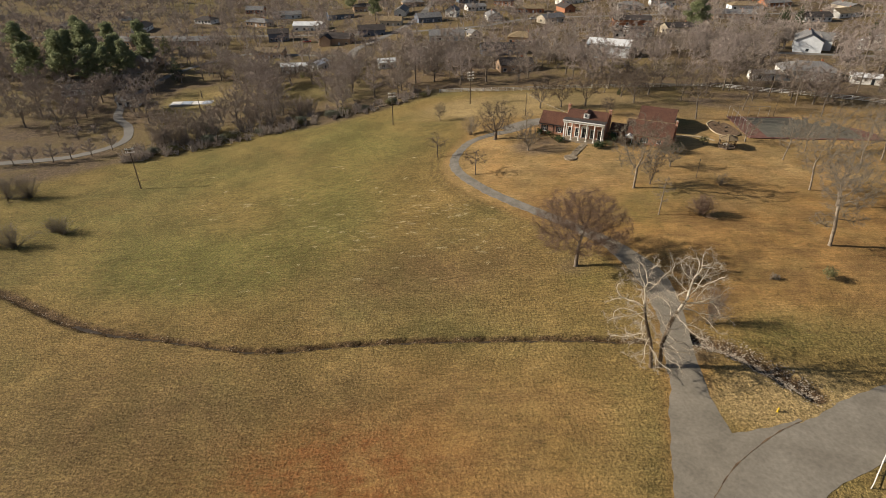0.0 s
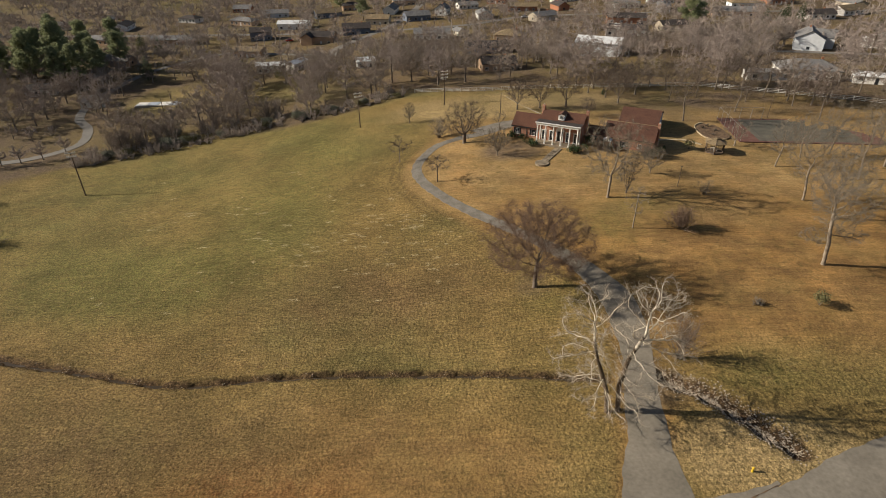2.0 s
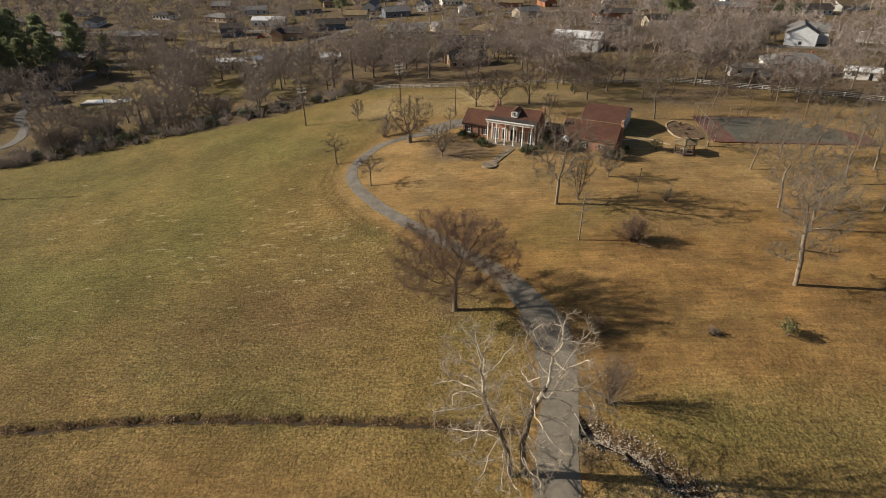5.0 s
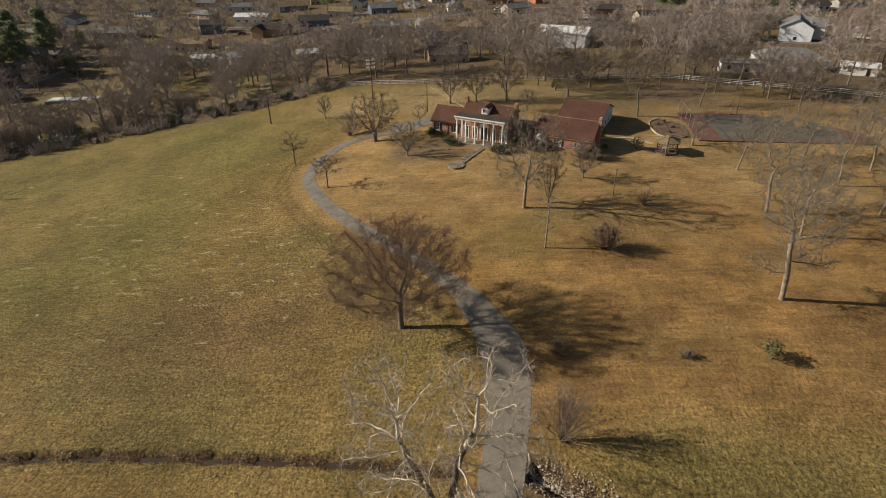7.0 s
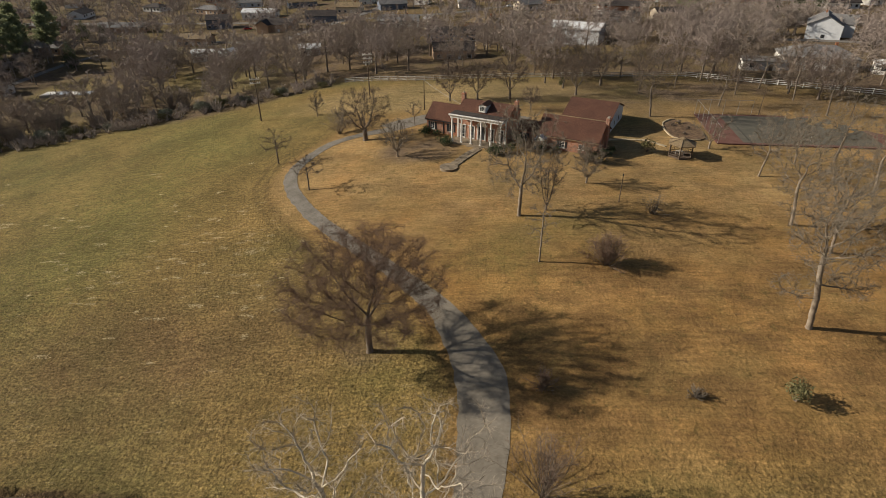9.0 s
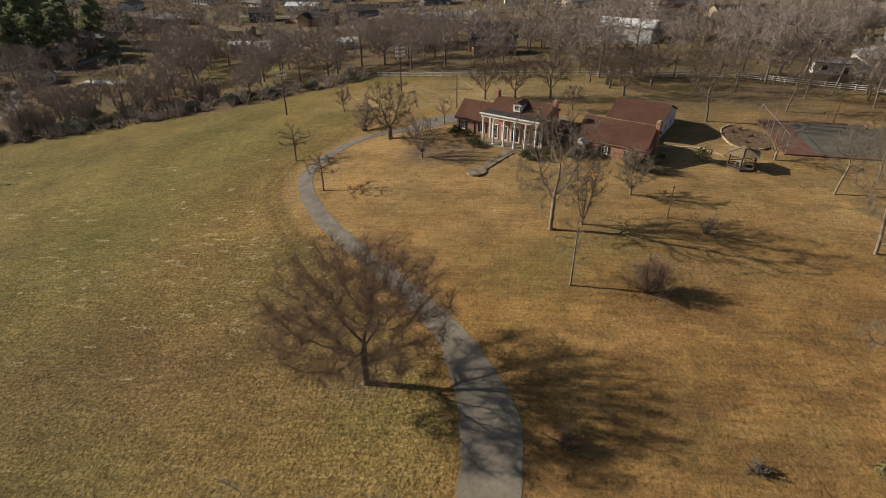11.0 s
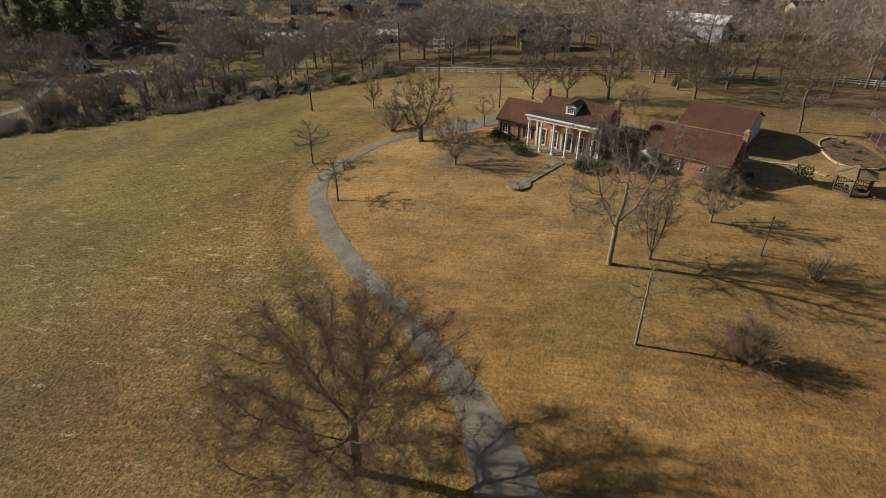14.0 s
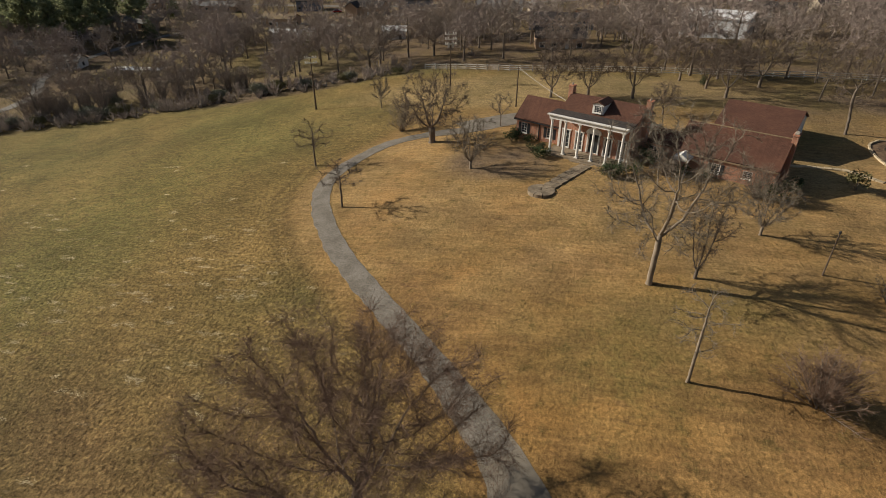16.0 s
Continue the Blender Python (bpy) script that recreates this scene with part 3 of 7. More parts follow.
ribbon("street", road_line(4.4), 8.6, ASPHALT, "pale worn asphalt street curving past the drive", "street", lift=0.038, cross=10)
ribbon("pavement_joint", [(30.0, 39.0), (35.8, 45.0), (40.2, 48.3), (45.3, 51.3), (49.0, 52.9)], 0.07, MULCH, "dark crack between the concrete drive and the street", "joint", lift=0.062, cross=1, thick=0.05)
ribbon("driveway", DRIVE[:11], lambda t: (drive_width(t), drive_width(t) + 12.0 * max(0, 0.29 - t) / 0.29), CONCRETE, "worn pale concrete driveway widening at the street", "driveway", lift=0.032, cross=8)
ribbon("drive_apron", [(33.5, 45.6), (38.6, 48.9), (42.2, 50.2), (45.6, 51.6), (49.0, 53.1)], lambda t: 7.4 - 7.0 * t ** 0.75, CONCRETE, "worn concrete apron where the drive meets the street", "driveway", lift=0.018, cross=6)
ribbon("gravel_drive", DRIVE[9:], lambda t: 2.55 if t < 0.78 else 2.55 + 10 * (t - 0.78), GRAVEL, "grey gravel drive curving up to the house", "driveway", lift=0.045, cross=6)
ribbon("street_2", [(-190, 172), (-160, 176), (-135.7, 180.7), (-127.3, 184.5), (-120.5, 191.0), (-118.5, 199.0), (-124, 212), (-134, 224), (-139.5, 241.6), (-139.7, 261.0), (-136, 290), (-120, 318), (-104, 328), (-80, 318), (-57, 308)], 3.4, STREET, "grey neighbourhood street winding between bare trees", "street", lift=0.10, cross=4)
ribbon("street_3", [(-48, 300), (-47.7, 321.1), (-33.5, 355.5), (-20, 400), (-10, 480), (0, 600)], 5.0, STREET, "grey neighbourhood street running away between houses", "street", lift=0.10, cross=4)
ribbon("street_4", [(-300, 372), (-200, 378), (-110, 380), (-33, 362), (20, 372), (60, 402), (120, 398), (200, 388), (320, 380)], 5.0, STREET, "grey neighbourhood street crossing behind the houses", "street", lift=0.10, cross=4)
ribbon("house_apron", [(19.0, 162.0), (24.0, 165.5), (31.0, 168.0), (40.0, 166.5), (50.0, 163.0)], 6.0, GRAVEL, "grey gravel yard behind the house", "driveway", lift=0.07, cross=5)
ribbon("street_5", [(150, 262), (185, 250), (230, 240), (300, 236)], 4.5, STREET, "grey lane beside the white houses", "street", lift=0.10, cross=4)

# standing water in the creek bed
def creek_water():
    v, f = [], []
    pts = smooth_line(CREEK[4:-1], 1.2)
    for k, p in enumerate(pts):
        t = pts[min(k + 1, len(pts) - 1)] - pts[max(k - 1, 0)]
        t = t / np.linalg.norm(t)
        w = 0.40 + 0.12 * math.sin(k * 0.5) + 0.1 * math.sin(k * 1.31)
        z = at(*p) + 0.15
        for s in (-w, w):
            v.append((p[0] + s * t[1], p[1] - s * t[0], z))
    f = [(2 * k, 2 * k + 1, 2 * k + 3, 2 * k + 2) for k in range(len(pts) - 1)]
    tagged(new("creek_water", mesh_of("creek_water", v, f, WATER)), "dark shallow water in the grassy creek bed", "water", kind="structure")


creek_water()

# ---------------------------------------------------------------- bare trees and shrubs
def limb_path(rng, p, d, length, r0, r1, n, wander, lift):
    """Rings along a wandering limb."""
    rings, p, d = [(p.copy(), r0)], p.copy(), d.normalized()
    for k in range(1, n + 1):
        d = (d + Vector((rng.gauss(0, wander), rng.gauss(0, wander), rng.gauss(0, wander) + lift))).normalized()
        p = p + d * (length / n)
        rings.append((p.copy(), r0 + (r1 - r0) * (k / n) ** 0.8))
    return rings


def along(rings, t):
    x = t * (len(rings) - 1)
    k = min(int(x), len(rings) - 2)
    (a, ra), (b, rb) = rings[k], rings[k + 1]
    return a.lerp(b, x - k), ra + (rb - ra) * (x - k), (b - a).normalized()


def unit(v):
    return v / np.maximum(np.linalg.norm(v, axis=-1, keepdims=True), 1e-9)


def sides_of(d, rng):
    """Two directions square to each of many directions, turned at random."""
    s = unit(np.cross(d, rng.normal(size=d.shape)))
    return s, np.cross(d, s)


def spikes(a, b, r, rng, flat=False):
    """Twigs from a to b: thin three-sided spikes, or single narrow blades when flat."""
    n = len(a)
    s, t = sides_of(unit(b - a), rng)
    r = np.broadcast_to(np.asarray(r, float), (n,))[:, None]
    i = np.arange(n)[:, None]
    if flat:
        v = np.stack([a + s * r, a - s * r, b], 1)
        return v.reshape(-1, 3), (i * 3 + np.array([[0, 1, 2]]))
    v = np.stack([a + s * r, a - 0.5 * s * r + 0.87 * t * r, a - 0.5 * s * r - 0.87 * t * r, b], 1)
    f = (i[:, :, None] * 4 + np.array([[[0, 1, 3], [1, 2, 3], [2, 0, 3]]])).reshape(-1, 3)
    return v.reshape(-1, 3), f


def sticks(a, b, ra, rb, rng):
    """Tapered three-sided branch pieces from a to b."""
    n = len(a)
    s, t = sides_of(unit(b - a), rng)
    ra, rb = ra[:, None], rb[:, None]
    ring = [s, -0.5 * s + 0.87 * t, -0.5 * s - 0.87 * t]
    v = np.stack([a + q * ra for q in ring] + [b + q * rb for q in ring], 1).reshape(-1, 3)
    f = (np.arange(n)[:, None, None] * 6 + np.array([[[0, 1, 4], [0, 4, 3], [1, 2, 5], [1, 5, 4], [2, 0, 3], [2, 3, 5]]])).reshape(-1, 3)
    return v, f


def merged(pieces):
    V, F, o = [], [], 0
    for v, f in pieces:
        V.append(np.asarray(v, float))
        F.append(np.asarray(f) + o)
        o += len(v)
    if not V:
        return [], []
    return np.concatenate(V).tolist(), np.concatenate(F).tolist()


def grow(seed, stems, blobs, girth, step=0.5, kill=1.1, tip=0.012, up=0.08, keep=0.55, jitter=0.18, total=4000, twig=0.9, second=2, thin=0.010, flat=False, blades=None, droop=0.0, spread=0.75, thick=0.045, bushy=0.06, limb=None, fan=0.12):
    """A tree that grows towards points strewn through its crown.
    stems: polylines that stand first; blobs: (x, y, z, radius, rise, fall, count) parts of the crown.
    Gives the trunk and thick limbs, and the fine branches with their twigs; with limb, thick pieces under that radius come third."""
    rng = np.random.default_rng(seed)
    pts = []
    for x, y, z, r, hi, lo, n in blobs:
        d = unit(rng.normal(size=(n, 3))) * (rng.random((n, 1)) ** 0.40)
        d[:, 2] *= np.where(d[:, 2] > 0, hi, lo)
        d[:, :2] *= r
        pts.append(d + (x, y, z))
    A = np.concatenate(pts)
    P, par, D = [], [], []
    for st in stems:
        q = [np.array(p, float) for p in st]
        last = -1 if q[0][2] < 0.3 else int(np.linalg.norm(np.array(P) - q[0], axis=1).argmin())
        for a, b in zip(q, q[1:]):
            n = max(1, int(np.linalg.norm(b - a) / step))
            for k in range(n + (b is q[-1])):
                w = rng.normal(0, 0.02, 3)
                P.append(a + (b - a) * k / n + w)
                par.append(last)
                D.append(unit(b - a))
                last = len(P) - 1
    P, par, D = np.array(P), np.array(par), np.array(D)
    kids = np.bincount(par[par >= 0], minlength=len(P))
    dist = np.linalg.norm(A[:, None] - P[None], axis=2)
    near, best = dist.argmin(1), dist.min(1)
    for _ in range(170):
        live = (best > kill) & (kids[near] < 4)
        if not live.any():
            break
        A, near, best = A[live], near[live], best[live]
        pull = np.zeros_like(P)
        np.add.at(pull, near, unit(A - P[near]))
        heads = np.unique(near)
        d = unit(unit(pull[heads]) + keep * D[heads] + (0, 0, up) + rng.normal(0, jitter, (len(heads), 3)))
        new_p = P[heads] + step * d
        base = len(P)
        P, par, D = np.concatenate([P, new_p]), np.concatenate([par, heads]), np.concatenate([D, d])
        kids = np.concatenate([kids, np.zeros(len(heads), int)])
        kids[heads] += 1
        dn = np.linalg.norm(A[:, None] - new_p[None], axis=2)
        j, m = dn.argmin(1), dn.min(1)
        closer = m < best
        near, best = np.where(closer, base + j, near), np.where(closer, m, best)
    N = len(P)
    w = np.where(kids == 0, 1.0, 0.0)
    for i in range(N - 1, -1, -1):
        if par[i] >= 0:
            w[par[i]] += w[i]
    R = girth * (w / w.max()) ** (math.log(tip / girth) / math.log(1 / w.max()))
    # thick wood as tubes along unbroken chains
    children = [[] for _ in range(N)]
    for i in range(N):
        if par[i] >= 0:
            children[par[i]].append(i)
    big, mid = [], []
    starts = [(i, None) for i in range(N) if par[i] < 0]
    while starts:
        i, root = starts.pop()
        rings = [(Vector(P[root]), min(R[root], R[i] * 1.25))] if root is not None else [(Vector(P[i]) - Vector((0, 0, 0.4)), R[i] * 1.5), (Vector(P[i]), R[i] * 1.35)]
        if root is not None:
            rings.append((Vector(P[i]), R[i]))
        while True:
            nxt = sorted((c for c in children[i] if R[c] > thick), key=lambda c: -w[c])
            if not nxt:
                break
            starts += [(c, i) for c in nxt[1:]]
            i = nxt[0]
            rings.append((Vector(P[i]), R[i]))
        if len(rings) > 1:
            r0 = rings[1][1]
            v, f = tube(rings, 9 if r0 > 0.16 else 6 if r0 > 0.08 else 4)
            tri = [(q[0], q[j], q[j + 1]) for q in f for j in range(1, len(q) - 1)]
            (mid if limb and r0 < limb else big).append((v, tri))
    fine = np.array([i for i in range(N) if par[i] >= 0 and R[i] <= thick], int)
    pieces = []
    if len(fine):
        if flat:
            pieces.append(spikes(P[par[fine]], P[fine] + 0.3 * (P[fine] - P[par[fine]]), np.maximum(R[fine], thin), rng, True))
        else:
            pieces.append(sticks(P[par[fine]], P[fine], np.minimum(R[par[fine]], thick), R[fine], rng))
        blades = flat if blades is None else blades
        src = rng.choice(np.array([i for i in range(N) if par[i] >= 0 and R[i] <= bushy], int), max(1, int(total / (1 + second))))
        a = P[par[src]] + (P[src] - P[par[src]]) * rng.random((len(src), 1))
        d = unit(D[src] + rng.normal(0, spread, (len(src), 3)) + (0, 0, fan - droop))
        b = a + d * twig * rng.uniform(0.45, 1.3, (len(src), 1))
        pieces.append(spikes(a, b, thin, rng, blades))
        if second:
            k = np.repeat(np.arange(len(src)), second)
            a2 = a[k] + (b[k] - a[k]) * rng.uniform(0.25, 0.95, (len(k), 1))
            d2 = unit(d[k] + rng.normal(0, 0.7, (len(k), 3)) - (0, 0, droop))
            pieces.append(spikes(a2, a2 + d2 * twig * rng.uniform(0.25, 0.7, (len(k), 1)), thin * 0.8, rng, blades))
    out = (merged(big), merged(pieces))
    return out + (merged(mid),) if limb else out


def crown_tree(seed, height, girth, fork, radius, low, n=260, lead=0.0, lean=(0.0, 0.0), hang=0.0, limbs=0, **k):
    """A single-stemmed tree: bare to its fork, then a rounded crown; lead carries the stem on up through it.
    With limbs, so many arching limbs fan out from the fork."""
    top = fork + (height - fork) * lead
    lx, ly = lean
    stem = [(0, 0, -0.2), (lx * 0.35, ly * 0.35, fork * 0.5), (lx, ly, fork)] + ([(lx * 1.2, ly * 1.2, top)] if lead else [])
    mid = low + (height - low) * 0.45
    blobs = [(lx, ly, mid, radius, height - mid, mid - low, n)]
    if hang:
        blobs.append((lx, ly, low + 0.5, radius * 0.8, hang, hang, n // 7))
    fans = []
    for j in range(limbs):
        a = 2.4 * j + seed
        out, rise = radius * (0.30 + 0.10 * math.sin(5.0 * j + seed)), (height - fork) * (0.30 + 0.08 * math.cos(3.0 * j + seed))
        z = fork * (0.80 + 0.20 * ((j * 0.618) % 1.0))
        c, d = math.cos(a), math.sin(a)
        fans.append([(lx, ly, max(z, 0.35)), (lx + 0.62 * out * c, ly + 0.62 * out * d, z + 0.42 * rise), (lx + out * c, ly + out * d, z + rise)])
    return grow(seed, [stem] + fans, blobs, girth, **k)


def turned(rng, d, angle):
    """A direction at that angle (degrees) from d, anywhere round it."""
    s = d.orthogonal().normalized()
    s.rotate(Matrix.Rotation(rng.uniform(0, 2 * math.pi), 3, d))
    return (d * math.cos(radians(angle)) + s * math.sin(radians(angle))).normalized()


def spike(v, f, a, b, r):
    """A twig: a thin three-sided spike from a to b."""
    d = b - a
    s = d.orthogonal().normalized() * r
    t = d.cross(s).normalized() * r
    o = len(v)
    v += [tuple(a + s), tuple(a - 0.5 * s + 0.87 * t), tuple(a - 0.5 * s - 0.87 * t), tuple(b)]
    f += [(o, o + 1, o + 3), (o + 1, o + 2, o + 3), (o + 2, o, o + 3)]


def sliver(v, f, a, b, r):
    """A far twig: one narrow blade from a to b."""
    s = (b - a).orthogonal().normalized()
    s.rotate(Matrix.Rotation(len(v) * 2.4, 3, (b - a).normalized()))
    o = len(v)
    v += [tuple(a + s * r), tuple(a - s * r), tuple(b)]
    f.append((o, o + 1, o + 2))


def place_tree(name, x, y, form, bark, twigs, label, rz=0.0, scale=1.0, group="", category="tree"):
    ob = thing(name, x, y, at(x, y), rz, label, category, group)
    ob.scale = (scale,) * 3
    wood = part("trunk", form[0], bark, ob).data
    wood.polygons.foreach_set("use_smooth", [True] * len(wood.polygons))
    part("crown", form[1], twigs, ob)
    return ob


def stem_bush(seed, height, width, stems, twigs, thin=0.016, fine=3, cheap=False):
    """A leafless shrub: many stems out of one foot, with side twigs."""
    rng = random.Random(seed)
    twig_of = sliver if cheap else spike
    tv, tf, cv, cf = [], [], [], []
    for i in range(stems):
        az, tilt = rng.uniform(0, 6.283), radians(abs(rng.gauss(0, 26)))
        d = Vector((math.cos(az) * math.sin(tilt) * width / height * 1.4, math.sin(az) * math.sin(tilt) * width / height * 1.4, math.cos(tilt)))
        m = limb_path(rng, Vector((rng.gauss(0, width * 0.04), rng.gauss(0, width * 0.04), -0.1)), d, height * rng.uniform(0.75, 1.1), thin * 3, thin, 4, 0.09, 0.02)
        a, b = tube(m, 3)
        o = len(tv)
        tv += a
        tf += [tuple(k + o for k in q) for q in b]
        for k in range(twigs):
            p, r, dd = along(m, rng.uniform(0.25, 0.99))
            d2 = turned(rng, dd, rng.uniform(20, 60))
            e = p + d2 * height * rng.uniform(0.10, 0.26)
            twig_of(cv, cf, p, e, thin)
            for q in range(fine):
                a2 = p.lerp(e, rng.uniform(0.3, 0.95))
                twig_of(cv, cf, a2, a2 + turned(rng, d2, 40) * height * rng.uniform(0.05, 0.12), thin * 0.8)
    return (tv, tf), (cv, cf)


def leaf_clumps(seed, blobs, per, size, flat=0.6):
    """Leaves scattered through clumps given as (x, y, z, radius): small folded leaves, uneven at the rim."""
    rng = random.Random(seed)
    v, f = [], []
    for x, y, z, r in blobs:
        for _ in range(int(per * r * r)):
            d = Vector((rng.gauss(0, 1), rng.gauss(0, 1), rng.gauss(0, 1))).normalized()
            p = Vector((x, y, z)) + Vector((d.x, d.y, d.z * flat)) * r * (0.55 + 0.5 * rng.random() ** 0.6)
            a = Vector((rng.gauss(0, 1), rng.gauss(0, 1), rng.gauss(0, 0.6))).normalized() * size * rng.uniform(0.6, 1.3)
            b = a.cross(d).normalized() * size * rng.uniform(0.3, 0.6)
            o = len(v)
            v += [tuple(p - a), tuple(p + b + d * size * 0.2), tuple(p + a), tuple(p - b + d * size * 0.2)]
            f += [(o, o + 1, o + 2), (o, o + 2, o + 3)]
    return v, f


def pine_form(seed, height, girth, first=0.35, width=0.3, size=0.5, per=26):
    """A pine: straight trunk, whorls of limbs, needle clumps at their ends."""
    rng = random.Random(seed)
    rings = limb_path(rng, Vector((0, 0, -0.3)), Vector((0, 0, 1)), height, girth, 0.05, 8, 0.02, 0.02)
    pieces, blobs = [tube(rings, 7)], []
    n = 26
    for i in range(n):
        t = first + (0.98 - first) * i / n
        p, r, d = along(rings, t)
        az = i * 2.4 + rng.uniform(-0.4, 0.4)
        ln = width * height * (1.0 - ((t - first) / (1 - first)) ** 1.6 * 0.8) * rng.uniform(0.5, 1.0)
        m = limb_path(rng, p, Vector((math.cos(az), math.sin(az), 0.25)), ln, max(0.03, r * 0.4), 0.02, 3, 0.08, 0.05)
        pieces.append(tube(m, 4))
        for s in (0.55, 0.8, 1.0):
            q, _, _ = along(m, min(s, 0.99))
            blobs.append((q.x + rng.gauss(0, 0.25), q.y + rng.gauss(0, 0.25), q.z + 0.2, height * rng.uniform(0.05, 0.085)))
    blobs.append((0, 0, height, height * 0.05))
    return joined(pieces), leaf_clumps(seed + 1, blobs, per, size, 0.7)


def cedar_form(seed, height, width, girth=0.16, size=0.28, per=30):
    """A dense cedar, clothed to the ground."""
    rng = random.Random(seed)
    blobs = []
    n = 46
    for i in range(n):
        t = (i + rng.random()) / n
        w = width * (1 - t) ** 0.7 * (0.75 + 0.25 * min(1, t * 6))
        az = i * 2.4
        rr = w * rng.uniform(0.55, 0.85)
        blobs.append((math.cos(az) * rr * 0.7, math.sin(az) * rr * 0.7, 0.08 * height + t * height * 0.9, max(0.3, w * 0.42)))
    return tube(limb_path(rng, Vector((0, 0, -0.3)), Vector((0, 0, 1)), height * 0.9, girth, 0.03, 5, 0.01, 0), 6), leaf_clumps(seed + 3, blobs, per, size, 0.9)


# the large single trees of the park
lolli = crown_tree(12, 15.6, 0.38, 3.8, 9.6, 4.4, n=1150, lead=0.0, hang=0.0, step=0.48, kill=0.85, up=0.1, keep=0.8, jitter=0.20, twig=1.15, second=3, total=100000, blades=True, bushy=0.06, tip=0.0095, thin=0.0085, spread=0.85, thick=0.035)
place_tree("shade_tree", 26.2, 92.3, lolli, BARK, TWIG_RUST, "broad bare shade tree with a dense brown crown beside the drive", 40)
syc = grow(5, [[(-0.5, 0, -0.2), (-1.4, 0.2, 4.6), (-3.1, 0.1, 9.2), (-3.9, -0.1, 12.2)], [(0.9, 0.2, -0.2), (0.4, 0.3, 4.5), (0.9, 0.4, 8.6), (2.0, 0.2, 12.2)]],
           [(-5.0, 0, 16.5, 3.6, 4.0, 4.0, 210), (2.6, 0, 17.0, 4.6, 4.0, 4.5, 300), (-4.4, 0, 10.0, 5.2, 3.5, 3.5, 150), (2.8, 0, 9.6, 6.6, 4.0, 3.6, 200), (-1.8, -0.6, 4.4, 6.4, 2.6, 2.6, 150), (0.8, -3.2, 4.4, 3.4, 2.8, 3.0, 100)],
           0.33, step=0.55, kill=0.95, tip=0.022, up=-0.04, keep=0.6, jitter=0.32, total=16000, twig=0.85, second=1, thin=0.013, spread=0.8, thick=0.03, limb=0.17, droop=0.05)
sy = place_tree("sycamore_tree", 32.6, 64.0, syc, BARK_SYC, TWIG_WHITE, "tall twin-trunked bare sycamore with white crooked limbs beside the creek", 0)
part("limb_network", syc[2], BARK_WHITE, sy, "smooth white crooked limbs")
oak = crown_tree(29, 18.4, 0.28, 5.4, 7.1, 5.2, n=540, lead=0.0, lean=(0.1, 0.3), hang=1.6, step=0.5, kill=0.84, tip=0.017, keep=0.6, jitter=0.28, twig=0.8, second=2, total=21000, blades=True, bushy=0.05, thin=0.014, thick=0.035, limbs=5)
place_tree("oak_tree", 45.4, 120.9, oak, BARK_PALE, TWIG_GREY, "tall bare oak with a pale grey trunk on the lawn", 0)
slim = crown_tree(31, 10.6, 0.16, 0.9, 2.7, 1.8, n=240, limbs=6, step=0.4, kill=0.7, up=0.35, twig=0.7, second=2, total=5200, blades=True, thin=0.015, thick=0.03)
place_tree("young_tree", 49.8, 122.5, slim, BARK, TWIG, "slender bare young tree beside the oak", 10)
thin_t = crown_tree(37, 9.8, 0.13, 2.2, 2.6, 2.4, n=130, lead=0.75, step=0.4, kill=0.7, up=0.2, twig=0.55, second=1, total=1600, tip=0.016, thin=0.012, thick=0.03)
place_tree("sapling", 47.4, 108.5, thin_t, BARK_PALE, TWIG_GREY, "thin bare sapling with a straight pale trunk on the lawn", 70)
round_t = crown_tree(41, 6.6, 0.16, 1.2, 3.1, 1.5, n=280, step=0.35, kill=0.6, up=0.12, twig=0.55, second=2, total=9000, blades=True, thin=0.014, thick=0.03, limbs=7)
place_tree("ornamental_tree", 57.7, 131.9, round_t, BARK_PALE, TWIG_GREY, "small round-headed bare ornamental tree near the brick wing", 0)
right_t = grow(47, [[(0, 0, -0.2), (-0.5, 0, 4.0), (-1.2, 0.1, 7.5), (-1.5, 0.2, 10.0)], [(-0.6, 0, 4.2), (-2.6, -0.5, 4.6), (-4.6, -0.8, 5.6)], [(-0.9, 0, 6.0), (1.4, 0.3, 5.6), (4.0, 0.5, 5.0)]],
              [(-1.0, 0, 13.6, 6.0, 5.8, 5.0, 560), (-4.2, -0.8, 6.0, 2.6, 1.8, 1.2, 70), (3.6, 0.6, 5.6, 2.8, 1.6, 1.2, 70), (0.5, 2.0, 8.0, 4.0, 2.0, 2.0, 90)],
              0.34, step=0.5, kill=0.78, tip=0.012, keep=0.45, jitter=0.3, twig=0.8, second=2, total=20000, blades=True, bushy=0.05, thin=0.016, thick=0.035)
place_tree("lawn_tree", 77.2, 95.3, right_t, BARK_PALE, TWIG_GREY, "large bare tree with a pale trunk and low limbs", 0)
r2_t = crown_tree(53, 16.0, 0.21, 4.6, 5.0, 4.6, n=400, lead=0.15, lean=(-0.6, 0.2), hang=1.0, step=0.55, kill=0.82, tip=0.013, keep=0.5, jitter=0.28, up=0.1, twig=0.85, second=2, total=7600, blades=True, bushy=0.05, flat=True, thin=0.02, thick=0.045)
R2 = place_tree("lawn_tree", 86.1, 118.9, r2_t, BARK_PALE, TWIG_GREY, "tall bare tree with a crooked pale trunk on the lawn", 0, 1.08, group="bare lawn trees")
